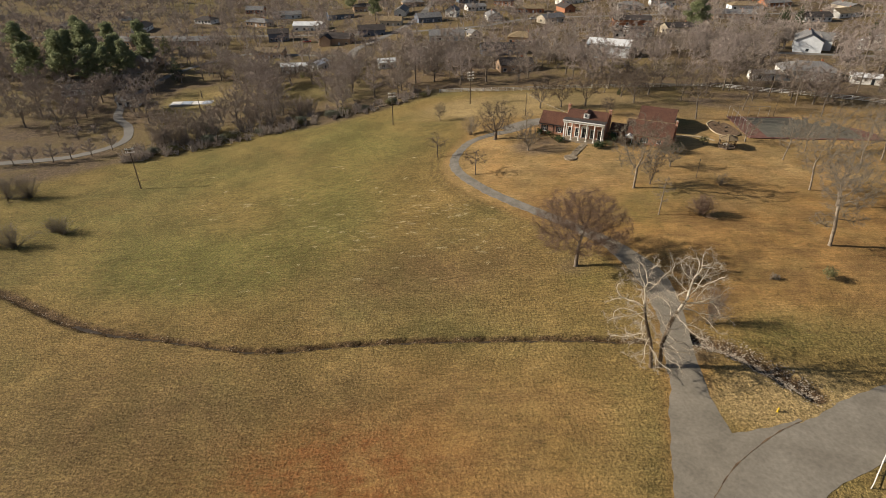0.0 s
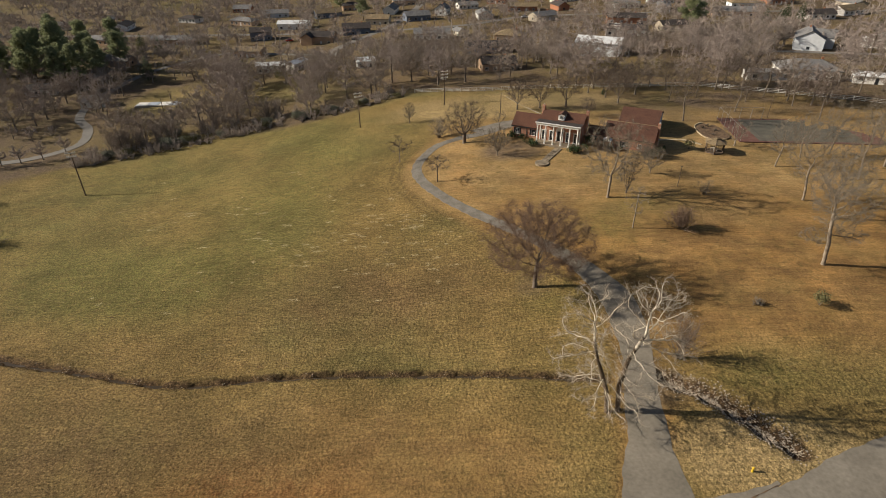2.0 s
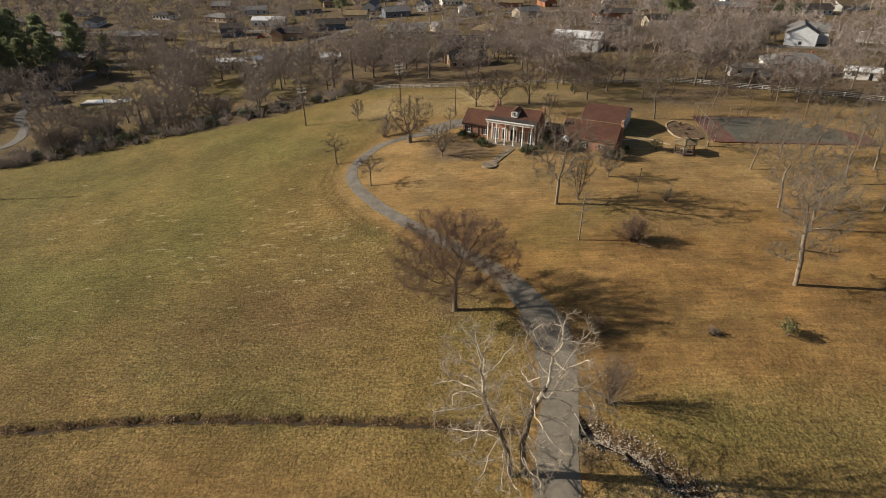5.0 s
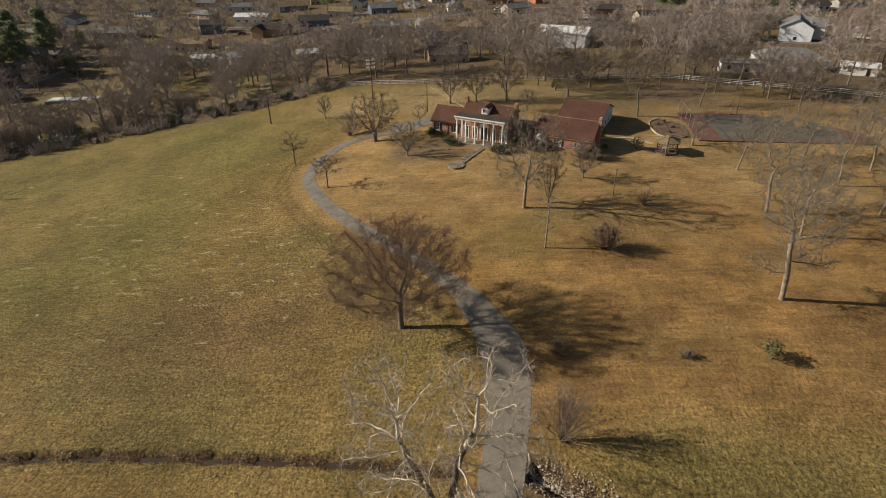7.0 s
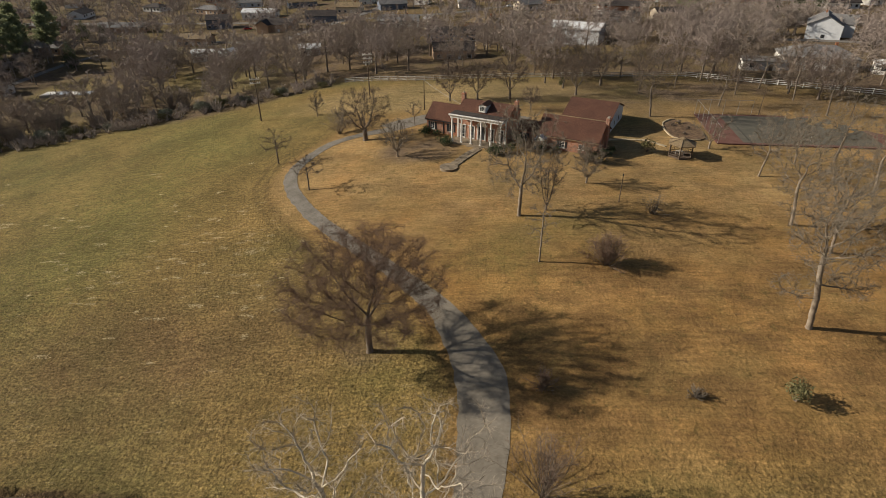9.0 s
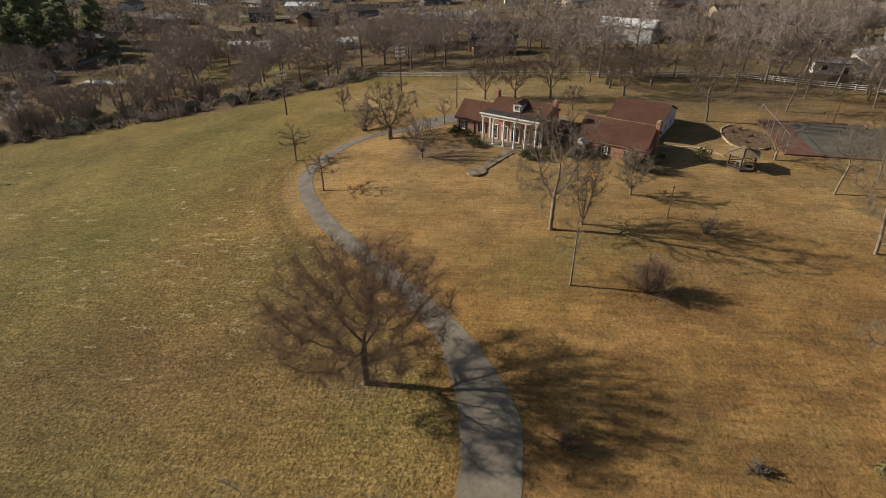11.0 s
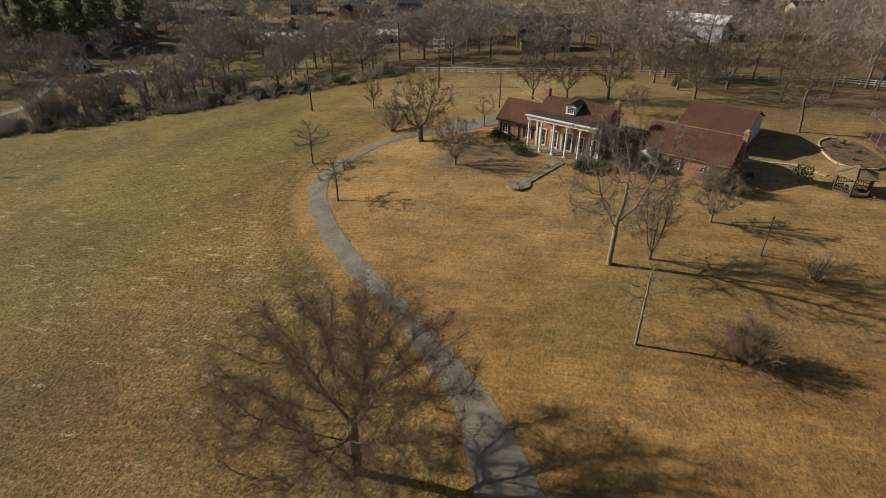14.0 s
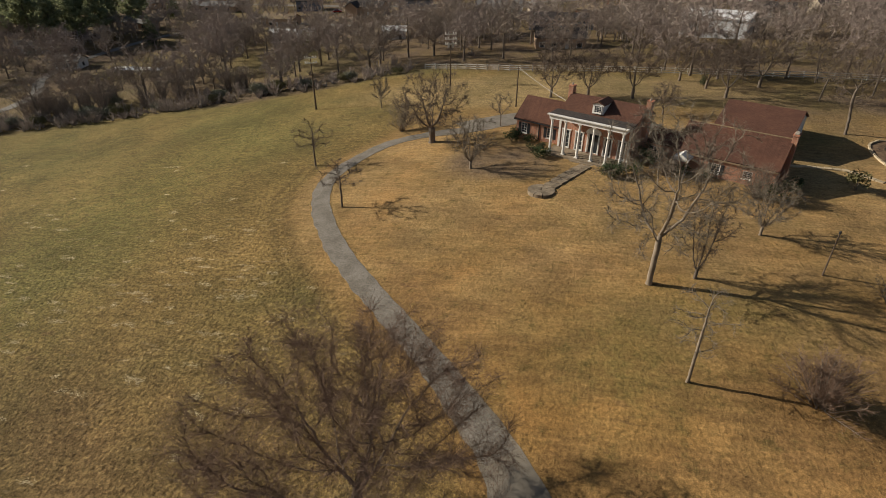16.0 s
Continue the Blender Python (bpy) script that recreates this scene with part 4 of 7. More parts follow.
for x, y, rz, s in ((88.4, 135.8, 200, 0.76), (104.8, 142.3, 95, 0.85), (103.6, 128.6, 310, 0.95), (88.0, 111.4, 20, 1.0), (113.5, 135.0, 20, 1.0), (104.5, 118.0, 140, 1.0), (118.0, 147.5, 60, 0.9), (97.5, 104.3, 80, 1.0), (112.0, 104.0, 170, 1.0), (124.0, 122.0, 230, 1.05), (130.0, 150.0, 290, 1.0), (97.0, 141.0, 15, 0.72), (118.0, 112.0, 185, 1.0), (121.0, 135.0, 265, 0.9), (135.0, 138.0, 130, 1.0), (141.0, 160.0, 220, 1.0)):
    copy_thing(R2, pose(x, y, at(x, y), 0, 0, rz) @ Matrix.Scale(s / 1.08, 4))
tcourt = crown_tree(59, 7.0, 0.2, 1.6, 4.2, 2.0, n=170, step=0.45, kill=0.85, tip=0.014, keep=0.4, jitter=0.3, twig=0.7, second=2, total=3500, blades=True, thin=0.018, thick=0.035, limbs=5)
place_tree("court_tree", 84.0, 147.9, tcourt, BARK_PALE, TWIG_GREY, "low spreading bare tree with pale branches beside the tennis court", 0)
big = crown_tree(61, 11.6, 0.50, 2.6, 6.6, 2.6, n=720, hang=0.9, step=0.5, kill=0.8, tip=0.013, keep=0.45, jitter=0.3, twig=0.8, second=2, total=13000, blades=True, bushy=0.06, thin=0.019, thick=0.04, limbs=6)
place_tree("drive_tree", 15.3, 155.4, big, BARK, TWIG, "spreading bare tree with thick crooked limbs beside the drive loop", 15)
sm = crown_tree(67, 7.6, 0.14, 2.0, 3.4, 2.4, n=120, lead=0.45, step=0.4, kill=0.75, keep=0.5, jitter=0.25, twig=0.6, second=1, total=2200, tip=0.018, thin=0.015, thick=0.03)
SM = place_tree("drive_sapling", -1.6, 147.8, sm, BARK, TWIG, "small bare tree at the bend of the drive", 0, group="small trees along the drive")
copy_thing(SM, pose(8.4, 134.0, at(8.4, 134.0), 0, 0, 130) @ Matrix.Scale(0.95, 4))
hb = crown_tree(71, 8.0, 0.17, 1.1, 3.9, 1.6, n=330, step=0.4, kill=0.7, up=0.2, twig=0.6, second=2, total=9000, blades=True, thin=0.016, thick=0.03, limbs=8)
place_tree("crape_tree", 23.4, 144.9, hb, BARK_PALE, TWIG_GREY, "round-headed bare ornamental tree in front of the house", 0)
pear = crown_tree(73, 6.6, 0.12, 0.9, 2.1, 1.2, n=190, lead=0.3, step=0.35, kill=0.6, up=0.4, twig=0.5, second=2, total=5000, blades=True, thin=0.018, thick=0.03)
place_tree("pear_tree", -1.0, 178.6, pear, BARK_PALE, TWIG_GREY, "upright oval bare tree alone in the field", 0)
y2 = crown_tree(79, 6.0, 0.09, 1.4, 2.2, 1.6, n=90, step=0.4, kill=0.7, up=0.2, twig=0.5, second=1, total=1300, thin=0.015, thick=0.03)
place_tree("house_tree", 25.2, 162.6, y2, BARK, TWIG_GREY, "thin pale bare tree at the corner of the house", 0)
back_t = crown_tree(157, 10.4, 0.28, 2.0, 4.7, 2.6, n=380, step=0.5, kill=0.8, up=0.12, jitter=0.25, twig=0.9, second=2, total=6500, blades=True, bushy=0.06, tip=0.014, flat=True, thin=0.024, thick=0.04, limbs=5)
BKR = place_tree("yard_tree", 32.3, 182.2, back_t, BARK, TWIG, "round-crowned bare tree with a forked dark trunk behind the house", 0, 0.95, group="bare trees behind the house")
for x, y, rz, s in ((39.2, 182.4, 170, 0.95), (47.3, 182.8, 260, 1.1), (64.2, 185.8, 330, 1.0), (72.3, 195.6, 30, 1.15), (62.0, 193.0, 20, 0.9), (58.0, 200.0, 143, 0.9), (66.0, 203.0, 275, 0.95), (51.6, 172.0, 200, 0.55)):
    copy_thing(BKR, pose(x, y, at(x, y), 0, 0, rz) @ Matrix.Scale(s / 0.95, 4))
BK = place_tree("tall_yard_tree", 77.7, 166.9, r2_t, BARK, TWIG, "tall bare tree with a dark trunk beyond the brick wing", 0, 1.0, group="tall bare trees along the fence")
for x, y, rz, s in ((84.0, 201.0, 10, 0.85), (95.6, 174.6, 140, 0.85), (110.8, 188.9, 210, 0.9), (114.4, 178.6, 300, 0.85), (116.2, 167.1, 45, 0.85), (90.5, 191.0, 77, 0.8), (101.0, 197.0, 199, 0.85), (132.0, 160.0, 155, 0.9), (80.0, 186.0, 120, 0.7), (103.0, 184.0, 60, 0.75)):
    copy_thing(BK, pose(x, y, at(x, y), 0, 0, rz) @ Matrix.Scale(s, 4))

# shrubs on the lawn
vase = stem_bush(83, 7.0, 4.6, 38, 16, 0.017)
place_tree("vase_shrub", 44.4, 73.3, vase, BARK, TWIG_RED, "tall vase-shaped bare shrub with many stems beside the creek", 0, category="shrub")
red = stem_bush(89, 2.3, 2.6, 60, 12)
place_tree("bramble", 45.6, 85.6, red, BARK, TWIG_RUST, "low reddish bare shrub at the drive's edge", 0, category="shrub")
rb = stem_bush(97, 4.4, 5.8, 64, 24, 0.015, 4)
place_tree("round_shrub", 56.4, 107.8, rb, BARK, TWIG_RUST, "round reddish brown bare shrub on the lawn", 0, category="shrub")
lowb = stem_bush(101, 1.2, 2.2, 44, 9)
place_tree("low_shrub", 60.8, 84.5, lowb, BARK, TWIG_GREY, "low straggly bare shrub on the lawn", 0, category="shrub")
twig_b = stem_bush(103, 3.2, 3.8, 26, 9, 0.014)
place_tree("lilac_shrub", 66.2, 121.5, twig_b, BARK, TWIG_GREY, "thin grey bare shrub in the shadow of the oak", 0, category="shrub")
fieldb = stem_bush(107, 4.8, 5.4, 52, 11)
FB = place_tree("field_shrub", -97.9, 124.8, fieldb, BARK, TWIG_GREY, "bare grey shrub standing in the field", 0, category="shrub", group="shrubs in the field")
for x, y, s in ((-101.4, 126.2, 0.8), (-106, 117.9, 1.3), (-112, 118.5, 1.1), (-123, 149.5, 1.5), (-129, 149.0, 1.4)):
    copy_thing(FB, pose(x, y, at(x, y), 0, 0, x * 37) @ Matrix.Scale(s, 4))
small_b = stem_bush(109, 5.4, 4.6, 34, 16, 0.018)
place_tree("drive_shrub", 8.3, 161.8, small_b, BARK_PALE, TWIG_GREY, "tall pale bare bush at the edge of the gravel drive", 0, category="shrub")


def leafy(name, x, y, seed, w, d, h, leaf, label, size=0.14, per=150, rz=0.0):
    """A leafy shrub: short stems and several clumps of leaves of uneven size."""
    rng = random.Random(seed)
    ob = thing(name, x, y, at(x, y), rz, label, "shrub")
    blobs = []
    n = max(5, int(w * d * 2.2))
    for _ in range(n):
        a, r = rng.uniform(0, 6.283), math.sqrt(rng.random())
        bh = rng.uniform(0.35, 0.72) * h
        blobs.append((math.cos(a) * r * w * 0.36, math.sin(a) * r * d * 0.36, bh, rng.uniform(0.28, 0.42) * min(h, max(w, d) * 0.6)))
    part("foliage", leaf_clumps(seed, blobs, per, size, 0.85), leaf, ob)
    stems = [tube(limb_path(rng, Vector((rng.gauss(0, 0.08), rng.gauss(0, 0.08), -0.1)), Vector((rng.gauss(0, 0.5), rng.gauss(0, 0.5), 1)), h * 0.7, 0.04, 0.012, 3, 0.1, 0), 4) for _ in range(7)]
    part("stems", joined(stems), BARK, ob)
    return ob


leafy("magnolia_shrub", 70.4, 84.2, 113, 3.0, 2.8, 2.8, LEAF_OLIVE, "olive-green leafy shrub alone on the lawn", 0.16, 90)
leafy("leafy_shrub", 71.6, 145.6, 117, 2.8, 2.6, 3.0, LEAF_OLIVE, "open pale green leafy shrub beside the gazebo path", 0.2, 70)

# ---------------------------------------------------------------- the mansion
HX, HY, HYAW = 33.9, 150.4, -25.0
HU = Vector((math.cos(radians(HYAW)), math.sin(radians(HYAW))))
HV = Vector((-HU.y, HU.x))


def at_house(u, v):
    return HX + u * HU.x + v * HV.x, HY + u * HU.y + v * HV.y


def gable_roof(u0, u1, v0, v1, ze, zr, over=0.35, thick=0.16):
    """Two slopes with thickness; the ridge runs along u."""
    vm = (v0 + v1) / 2
    k = (zr - ze) / (vm - v0)
    a, b = u0 - over, u1 + over
    lo = ze - k * over
    v = []
    for u in (a, b):
        v += [(u, v0 - over, lo), (u, vm, zr), (u, v1 + over, lo), (u, v0 - over, lo + thick), (u, vm, zr + thick * 1.15), (u, v1 + over, lo + thick)]
    f = [(3, 4, 10, 9), (4, 5, 11, 10), (0, 6, 7, 1), (1, 7, 8, 2), (0, 3, 9, 6), (2, 8, 11, 5), (0, 1, 4, 3), (1, 2, 5, 4), (6, 9, 10, 7), (7, 10, 11, 8)]
    return v, f


def gabled_walls(u0, u1, v0, v1, z0, ze, zr, front_holes=(), t=0.3):
    """Four walls with gable ends along u; the front wall (at v0) is built round its openings (u, width, sill, head)."""
    bm = bmesh.new()
    us = sorted({u0, u1, *[h[0] - h[1] / 2 for h in front_holes], *[h[0] + h[1] / 2 for h in front_holes]})
    for a, b in zip(us, us[1:]):
        m = (a + b) / 2
        hole = [h for h in front_holes if abs(h[0] - m) < h[1] / 2]
        if hole:
            _, _, s, h = hole[0]
            if s > z0 + 0.02:
                box(bm, a, b, v0, v0 + t, z0, s)
            box(bm, a, b, v0, v0 + t, h, ze)
        else:
            box(bm, a, b, v0, v0 + t, z0, ze)
    box(bm, u0, u1, v1 - t, v1, z0, ze)
    vm = (v0 + v1) / 2
    for a in (u0, u1 - t):
        pts = [(v0 + t, z0), (v1 - t, z0), (v1 - t, ze), (vm, zr - 0.05), (v0 + t, ze)]
        vs = [bm.verts.new((a, p, q)) for p, q in pts] + [bm.verts.new((a + t, p, q)) for p, q in pts]
        n = len(pts)
        bm.faces.new(vs[:n])
        bm.faces.new(vs[n:][::-1])
        for i in range(n):
            bm.faces.new((vs[i], vs[(i + 1) % n], vs[n + (i + 1) % n], vs[n + i]))
    return bm


def sash(parent, u, w, s, h, v, shutters=True, mull=(2, 4), frame_mat=None, door=False):
    """A window in the front wall at v: frame, panes between bars, sill, shutters."""
    fm = frame_mat or WHITE
    win = part("door" if door else "window", boxes((u - w / 2, u + w / 2, v + 0.10, v + 0.12, s, h)), GLASS, parent)
    fr = 0.07
    part("frame", boxes((u - w / 2, u - w / 2 + fr, v + 0.02, v + 0.10, s, h), (u + w / 2 - fr, u + w / 2, v + 0.02, v + 0.10, s, h), (u - w / 2 + fr, u + w / 2 - fr, v + 0.02, v + 0.10, h - fr, h), (u - w / 2 + fr, u + w / 2 - fr, v + 0.02, v + 0.10, s, s + fr)), fm, win)
    bars = bmesh.new()
    for i in range(1, mull[0]):
        x = u - w / 2 + w * i / mull[0]
        box(bars, x - 0.012, x + 0.012, v + 0.05, v + 0.098, s + fr, h - fr)
    for j in range(1, mull[1]):
        z = s + (h - s) * j / mull[1]
        box(bars, u - w / 2 + fr, u + w / 2 - fr, v + 0.055, v + 0.097, z - 0.011, z + 0.011)
    part("glazing_bars", bars, fm, win)
    if not door:
        part("sill", boxes((u - w / 2 - 0.08, u + w / 2 + 0.08, v - 0.09, v + 0.02, s - 0.10, s)), fm, win)
    if shutters:
        for sgn in (-1, 1):
            x = u + sgn * (w / 2 + 0.26)
            part("shutter", boxes((x - 0.22, x + 0.22, v - 0.05, v - 0.003, s, h), bevel=0.01), shutters if not isinstance(shutters, bool) else SHUTTER, win)
    return win


ZB = 0.45          # foot of the walls, a little under the lawn
house = thing("mansion", HX, HY, 0.0, HYAW, "red brick mansion with a white columned portico and brown shingle roof", "house")
main_holes = [(1.05, 1.0, 1.35, 3.9), (3.1, 1.0, 1.35, 3.9), (5.25, 1.5, 1.30, 4.1), (7.4, 1.0, 1.35, 3.9), (9.45, 1.0, 1.35, 3.9)]
part("wall", gabled_walls(-0.1, 10.7, 2.7, 9.3, ZB, 6.45, 8.15, main_holes), BRICK, house)
part("roof", gable_roof(-0.1, 10.7, 2.7, 9.3, 6.45, 8.15, 0.25), ROOF, house)
for u, w, s, h in main_holes:
    if w > 1.2:
        d = sash(house, u, w, s, h, 2.7, shutters=False, mull=(2, 1), door=True)
        part("surround", boxes((u - w / 2 - 0.2, u - w / 2 - 0.004, 2.52, 2.697, s, h + 0.05), (u + w / 2 + 0.004, u + w / 2 + 0.2, 2.52, 2.697, s, h + 0.05), (u - w / 2 - 0.36, u + w / 2 + 0.36, 2.48, 2.697, h + 0.055, h + 0.3)), WHITE, d)
        arch = [(u + (w / 2 + 0.3) * math.cos(a), h + 0.305 + 0.55 * math.sin(a)) for a in np.linspace(0, math.pi, 13)]
        part("fanlight", ([(x, 2.55, z) for x, z in arch] + [(x, 2.695, z) for x, z in arch], [tuple(range(13)), tuple(range(25, 12, -1))] + [(i, i + 1, 14 + i, 13 + i) for i in range(12)] + [(12, 0, 13, 25)]), WHITE, d)
    else:
        wdw = sash(house, u, w, s, h, 2.7, shutters=False, mull=(2, 4))
        part("side_trim", boxes((u - w / 2 - 0.14, u - w / 2 - 0.004, 2.62, 2.697, s - 0.1, h), (u + w / 2 + 0.004, u + w / 2 + 0.14, 2.62, 2.697, s - 0.1, h)), WHITE, wdw)
        part("lintel", boxes((u - w / 2 - 0.26, u + w / 2 + 0.26, 2.6, 2.697, h + 0.02, h + 0.16)), WHITE, wdw)
# portico
part("portico_floor", boxes((-0.6, 10.9, -0.55, 2.698, 0.55, 1.2), bevel=0.03), STONE, house, "pale stone portico floor")
for k in range(2):
    part("step", boxes((3.6, 7.2, -0.55 - 0.38 * (k + 1), -0.553 - 0.38 * k, 0.45, 1.0 - 0.2 * k)), STONE, house)
COLS = [0.0, 2.1, 4.2, 6.3, 8.4, 10.4]
for u in COLS:
    a, b = lathe([(0.185, 1.34), (0.19, 2.8), (0.175, 4.3), (0.155, 5.82)], 14)
    col = part("column", ([(x + u, y, z) for x, y, z in a], b), WHITE, house)
    part("base", boxes((u - 0.27, u + 0.27, -0.27, 0.27, 1.2, 1.30), (u - 0.22, u + 0.22, -0.22, 0.22, 1.30, 1.36), bevel=0.01), WHITE, col)
    part("capital", boxes((u - 0.2, u + 0.2, -0.2, 0.2, 5.82, 5.94), (u - 0.26, u + 0.26, -0.26, 0.26, 5.94, 6.05), bevel=0.01), WHITE, col)
for u in (0.0, 10.4):
    part("pilaster", boxes((u - 0.16, u + 0.16, 2.55, 2.697, 1.2, 6.05)), WHITE, house)
part("entablature", boxes((-0.35, 10.75, -0.3, -0.02, 6.05, 6.42), (-0.45, 10.85, -0.4, -0.02, 6.42, 6.6), (-0.6, 11.0, -0.56, -0.12, 6.6, 6.74), (-0.35, -0.05, -0.02, 2.69, 6.05, 6.6), (10.45, 10.75, -0.02, 2.69, 6.05, 6.6)), WHITE, house)
part("portico_ceiling", boxes((-0.04, 10.44, -0.01, 2.69, 6.10, 6.2)), WHITE, house)
part("portico_roof", boxes((-0.62, 11.02, -0.115, 2.55, 6.605, 6.72)), ROOF_DARK, house, "dark flat portico roof")
# dormer
part("dormer", ([(4.35, 3.0, 6.85), (5.95, 3.0, 6.85), (5.95, 3.0, 8.15), (5.15, 3.0, 8.5), (4.35, 3.0, 8.15), (4.35, 5.9, 6.85), (5.95, 5.9, 6.85), (5.95, 5.9, 8.15), (5.15, 5.9, 8.5), (4.35, 5.9, 8.15)], [(0, 1, 2, 3, 4), (9, 8, 7, 6, 5), (0, 4, 9, 5), (1, 6, 7, 2), (2, 7, 8, 3), (3, 8, 9, 4), (0, 5, 6, 1)]), WHITE, house)
part("dormer_roof", ([(4.2, 2.8, 8.12), (5.15, 2.8, 8.50), (6.1, 2.8, 8.12), (4.2, 6.0, 8.12), (5.15, 6.0, 8.55), (6.1, 6.0, 8.12), (4.2, 2.8, 8.24), (5.15, 2.8, 8.69), (6.1, 2.8, 8.24), (4.2, 6.0, 8.24), (5.15, 6.0, 8.69), (6.1, 6.0, 8.24)], [(6, 7, 10, 9), (7, 8, 11, 10), (0, 3, 4, 1), (1, 4, 5, 2), (0, 1, 7, 6), (1, 2, 8, 7), (3, 9, 10, 4), (4, 10, 11, 5), (0, 6, 9, 3), (2, 5, 11, 8)]), ROOF, house)
sash(house, 5.15, 1.1, 7.05, 8.05, 2.88, shutters=False, mull=(3, 4))
for u, v, zt in ((-0.45, 6.2, 9.2), (11.05, 6.2, 8.9)):
    ch = part("chimney", boxes((u - 0.34, u + 0.34, v - 0.5, v + 0.5, ZB, zt), (u - 0.4, u + 0.4, v - 0.56, v + 0.56, zt + 0.002, zt + 0.14)), BRICK, house)
    part("chimney_pot", joined([([(x + u, y + v, z) for x, y, z in a], b) for a, b in (lathe([(0.14, zt + 0.14), (0.11, zt + 0.45), (0.13, zt + 0.5)], 10),)]), CURB, ch)
# west wing
wing_holes = [(-6.6, 1.0, 1.5, 3.1), (-2.2, 1.0, 1.5, 3.1)]
part("wall", gabled_walls(-8.0, -0.13, 3.9, 10.6, ZB - 0.4, 3.75, 6.2, wing_holes), BRICK, house)
part("roof", gable_roof(-8.0, -0.42, 3.9, 10.6, 3.75, 6.2, 0.3), ROOF, house)
for u, w, s, h in wing_holes:
    sash(house, u, w, s, h, 3.9, mull=(2, 4))
part("downpipe", boxes((-4.05, -3.93, 3.78, 3.88, 0.4, 3.6)), SHUTTER, house)
part("gutter", boxes((-8.25, -0.5, 3.46, 3.58, 3.44, 3.58)), SHUTTER, house)
# link between the main block and the east wing
part("wall", gabled_walls(11.5, 15.6, 6.6, 10.4, ZB, 3.3, 4.9, [(13.0, 1.0, 1.4, 2.9)]), BRICK, house)
sash(house, 13.0, 1.0, 1.4, 2.9, 6.6, mull=(2, 4))
part("roof", gable_roof(11.45, 15.55, 6.6, 10.4, 3.3, 4.9, 0.05), ROOF, house)
part("porch", boxes((16.3, 16.45, 3.0, 3.15, 0.6, 3.05), (18.0, 18.15, 3.0, 3.15, 0.6, 3.05), (16.2, 18.25, 2.9, 3.2, 3.05, 3.3), (16.3, 16.36, 3.2, 4.87, 1.0, 3.0), (16.2, 18.25, 3.21, 4.87, 3.2, 3.3), (16.2, 18.25, 2.95, 4.87, 0.5, 0.75)), WHITE, house, "white side porch")
part("porch_gable", ([(16.1, 2.88, 3.31), (18.35, 2.88, 3.31), (17.22, 2.88, 3.95), (16.1, 4.86, 3.31), (18.35, 4.86, 3.31), (17.22, 4.86, 3.95)], [(0, 1, 2), (5, 4, 3), (0, 2, 5, 3), (2, 1, 4, 5), (0, 3, 4, 1)]), WHITE, house)
# east wing: front range
ew_holes = [(21.2, 1.1, 1.7, 3.0), (25.0, 1.1, 1.9, 2.9)]
part("wall", gabled_walls(15.9, 28.1, 4.9, 14.3, ZB, 3.75, 6.35, ew_holes), BRICK, house)
part("roof", gable_roof(15.9, 28.1, 4.9, 14.3, 3.75, 6.35, 0.25), ROOF, house)
for u, w, s, h in ew_holes:
    sash(house, u, w, s, h, 4.9, mull=(2, 4), shutters=u < 23)
part("ridge_cap", boxes((15.7, 28.3, 9.5, 9.7, 6.48, 6.58)), ROOF_TAN, house)
part("eave_board", boxes((15.65, 28.35, 4.58, 4.65, 3.50, 3.66)), TIMBER, house)
ch = part("chimney", boxes((28.12, 28.75, 9.0, 10.2, ZB, 7.1), (28.05, 28.82, 8.9, 10.3, 7.102, 7.25)), BRICK, house)
part("chimney_cap", boxes((28.2, 28.68, 9.1, 10.1, 7.25, 7.45), bevel=0.03), CURB, ch)
# rear range, with a pale gable end
part("wall", gabled_walls(17.6, 27.3, 16.8, 29.6, ZB, 4.3, 6.5), BRICK, house)
gs = [(16.9, 1.6), (29.5, 1.6), (29.5, 4.25), (23.2, 6.42), (16.9, 4.25)]
part("gable_siding", ([(27.303, p, q) for p, q in gs] + [(27.35, p, q) for p, q in gs], [(4, 3, 2, 1, 0), (5, 6, 7, 8, 9)] + [(i, (i + 1) % 5, 5 + (i + 1) % 5, 5 + i) for i in range(5)]), SIDING, house, "pale siding on the gable end")
part("roof", gable_roof(17.6, 27.3, 16.8, 29.6, 4.3, 6.5, 0.3), ROOF, house)
for v in (21.6, 25.4):
    win = part("window", boxes((27.355, 27.38, v - 0.35, v + 0.35, 2.2, 3.4)), GLASS, house)
    part("frame", boxes((27.358, 27.41, v - 0.45, v - 0.352, 2.1, 3.5), (27.358, 27.41, v + 0.352, v + 0.45, 2.1, 3.5), (27.358, 27.41, v - 0.35, v + 0.35, 3.4, 3.5), (27.358, 27.41, v - 0.35, v + 0.35, 2.1, 2.2)), WHITE, win)
part("link_wall", boxes((18.2, 18.5, 14.35, 16.75, ZB, 3.2), (24.0, 24.3, 14.35, 16.75, ZB, 3.2)), BRICK, house)
part("link_roof", boxes((17.9, 24.7, 14.6, 16.45, 3.2, 3.4)), ROOF, house)

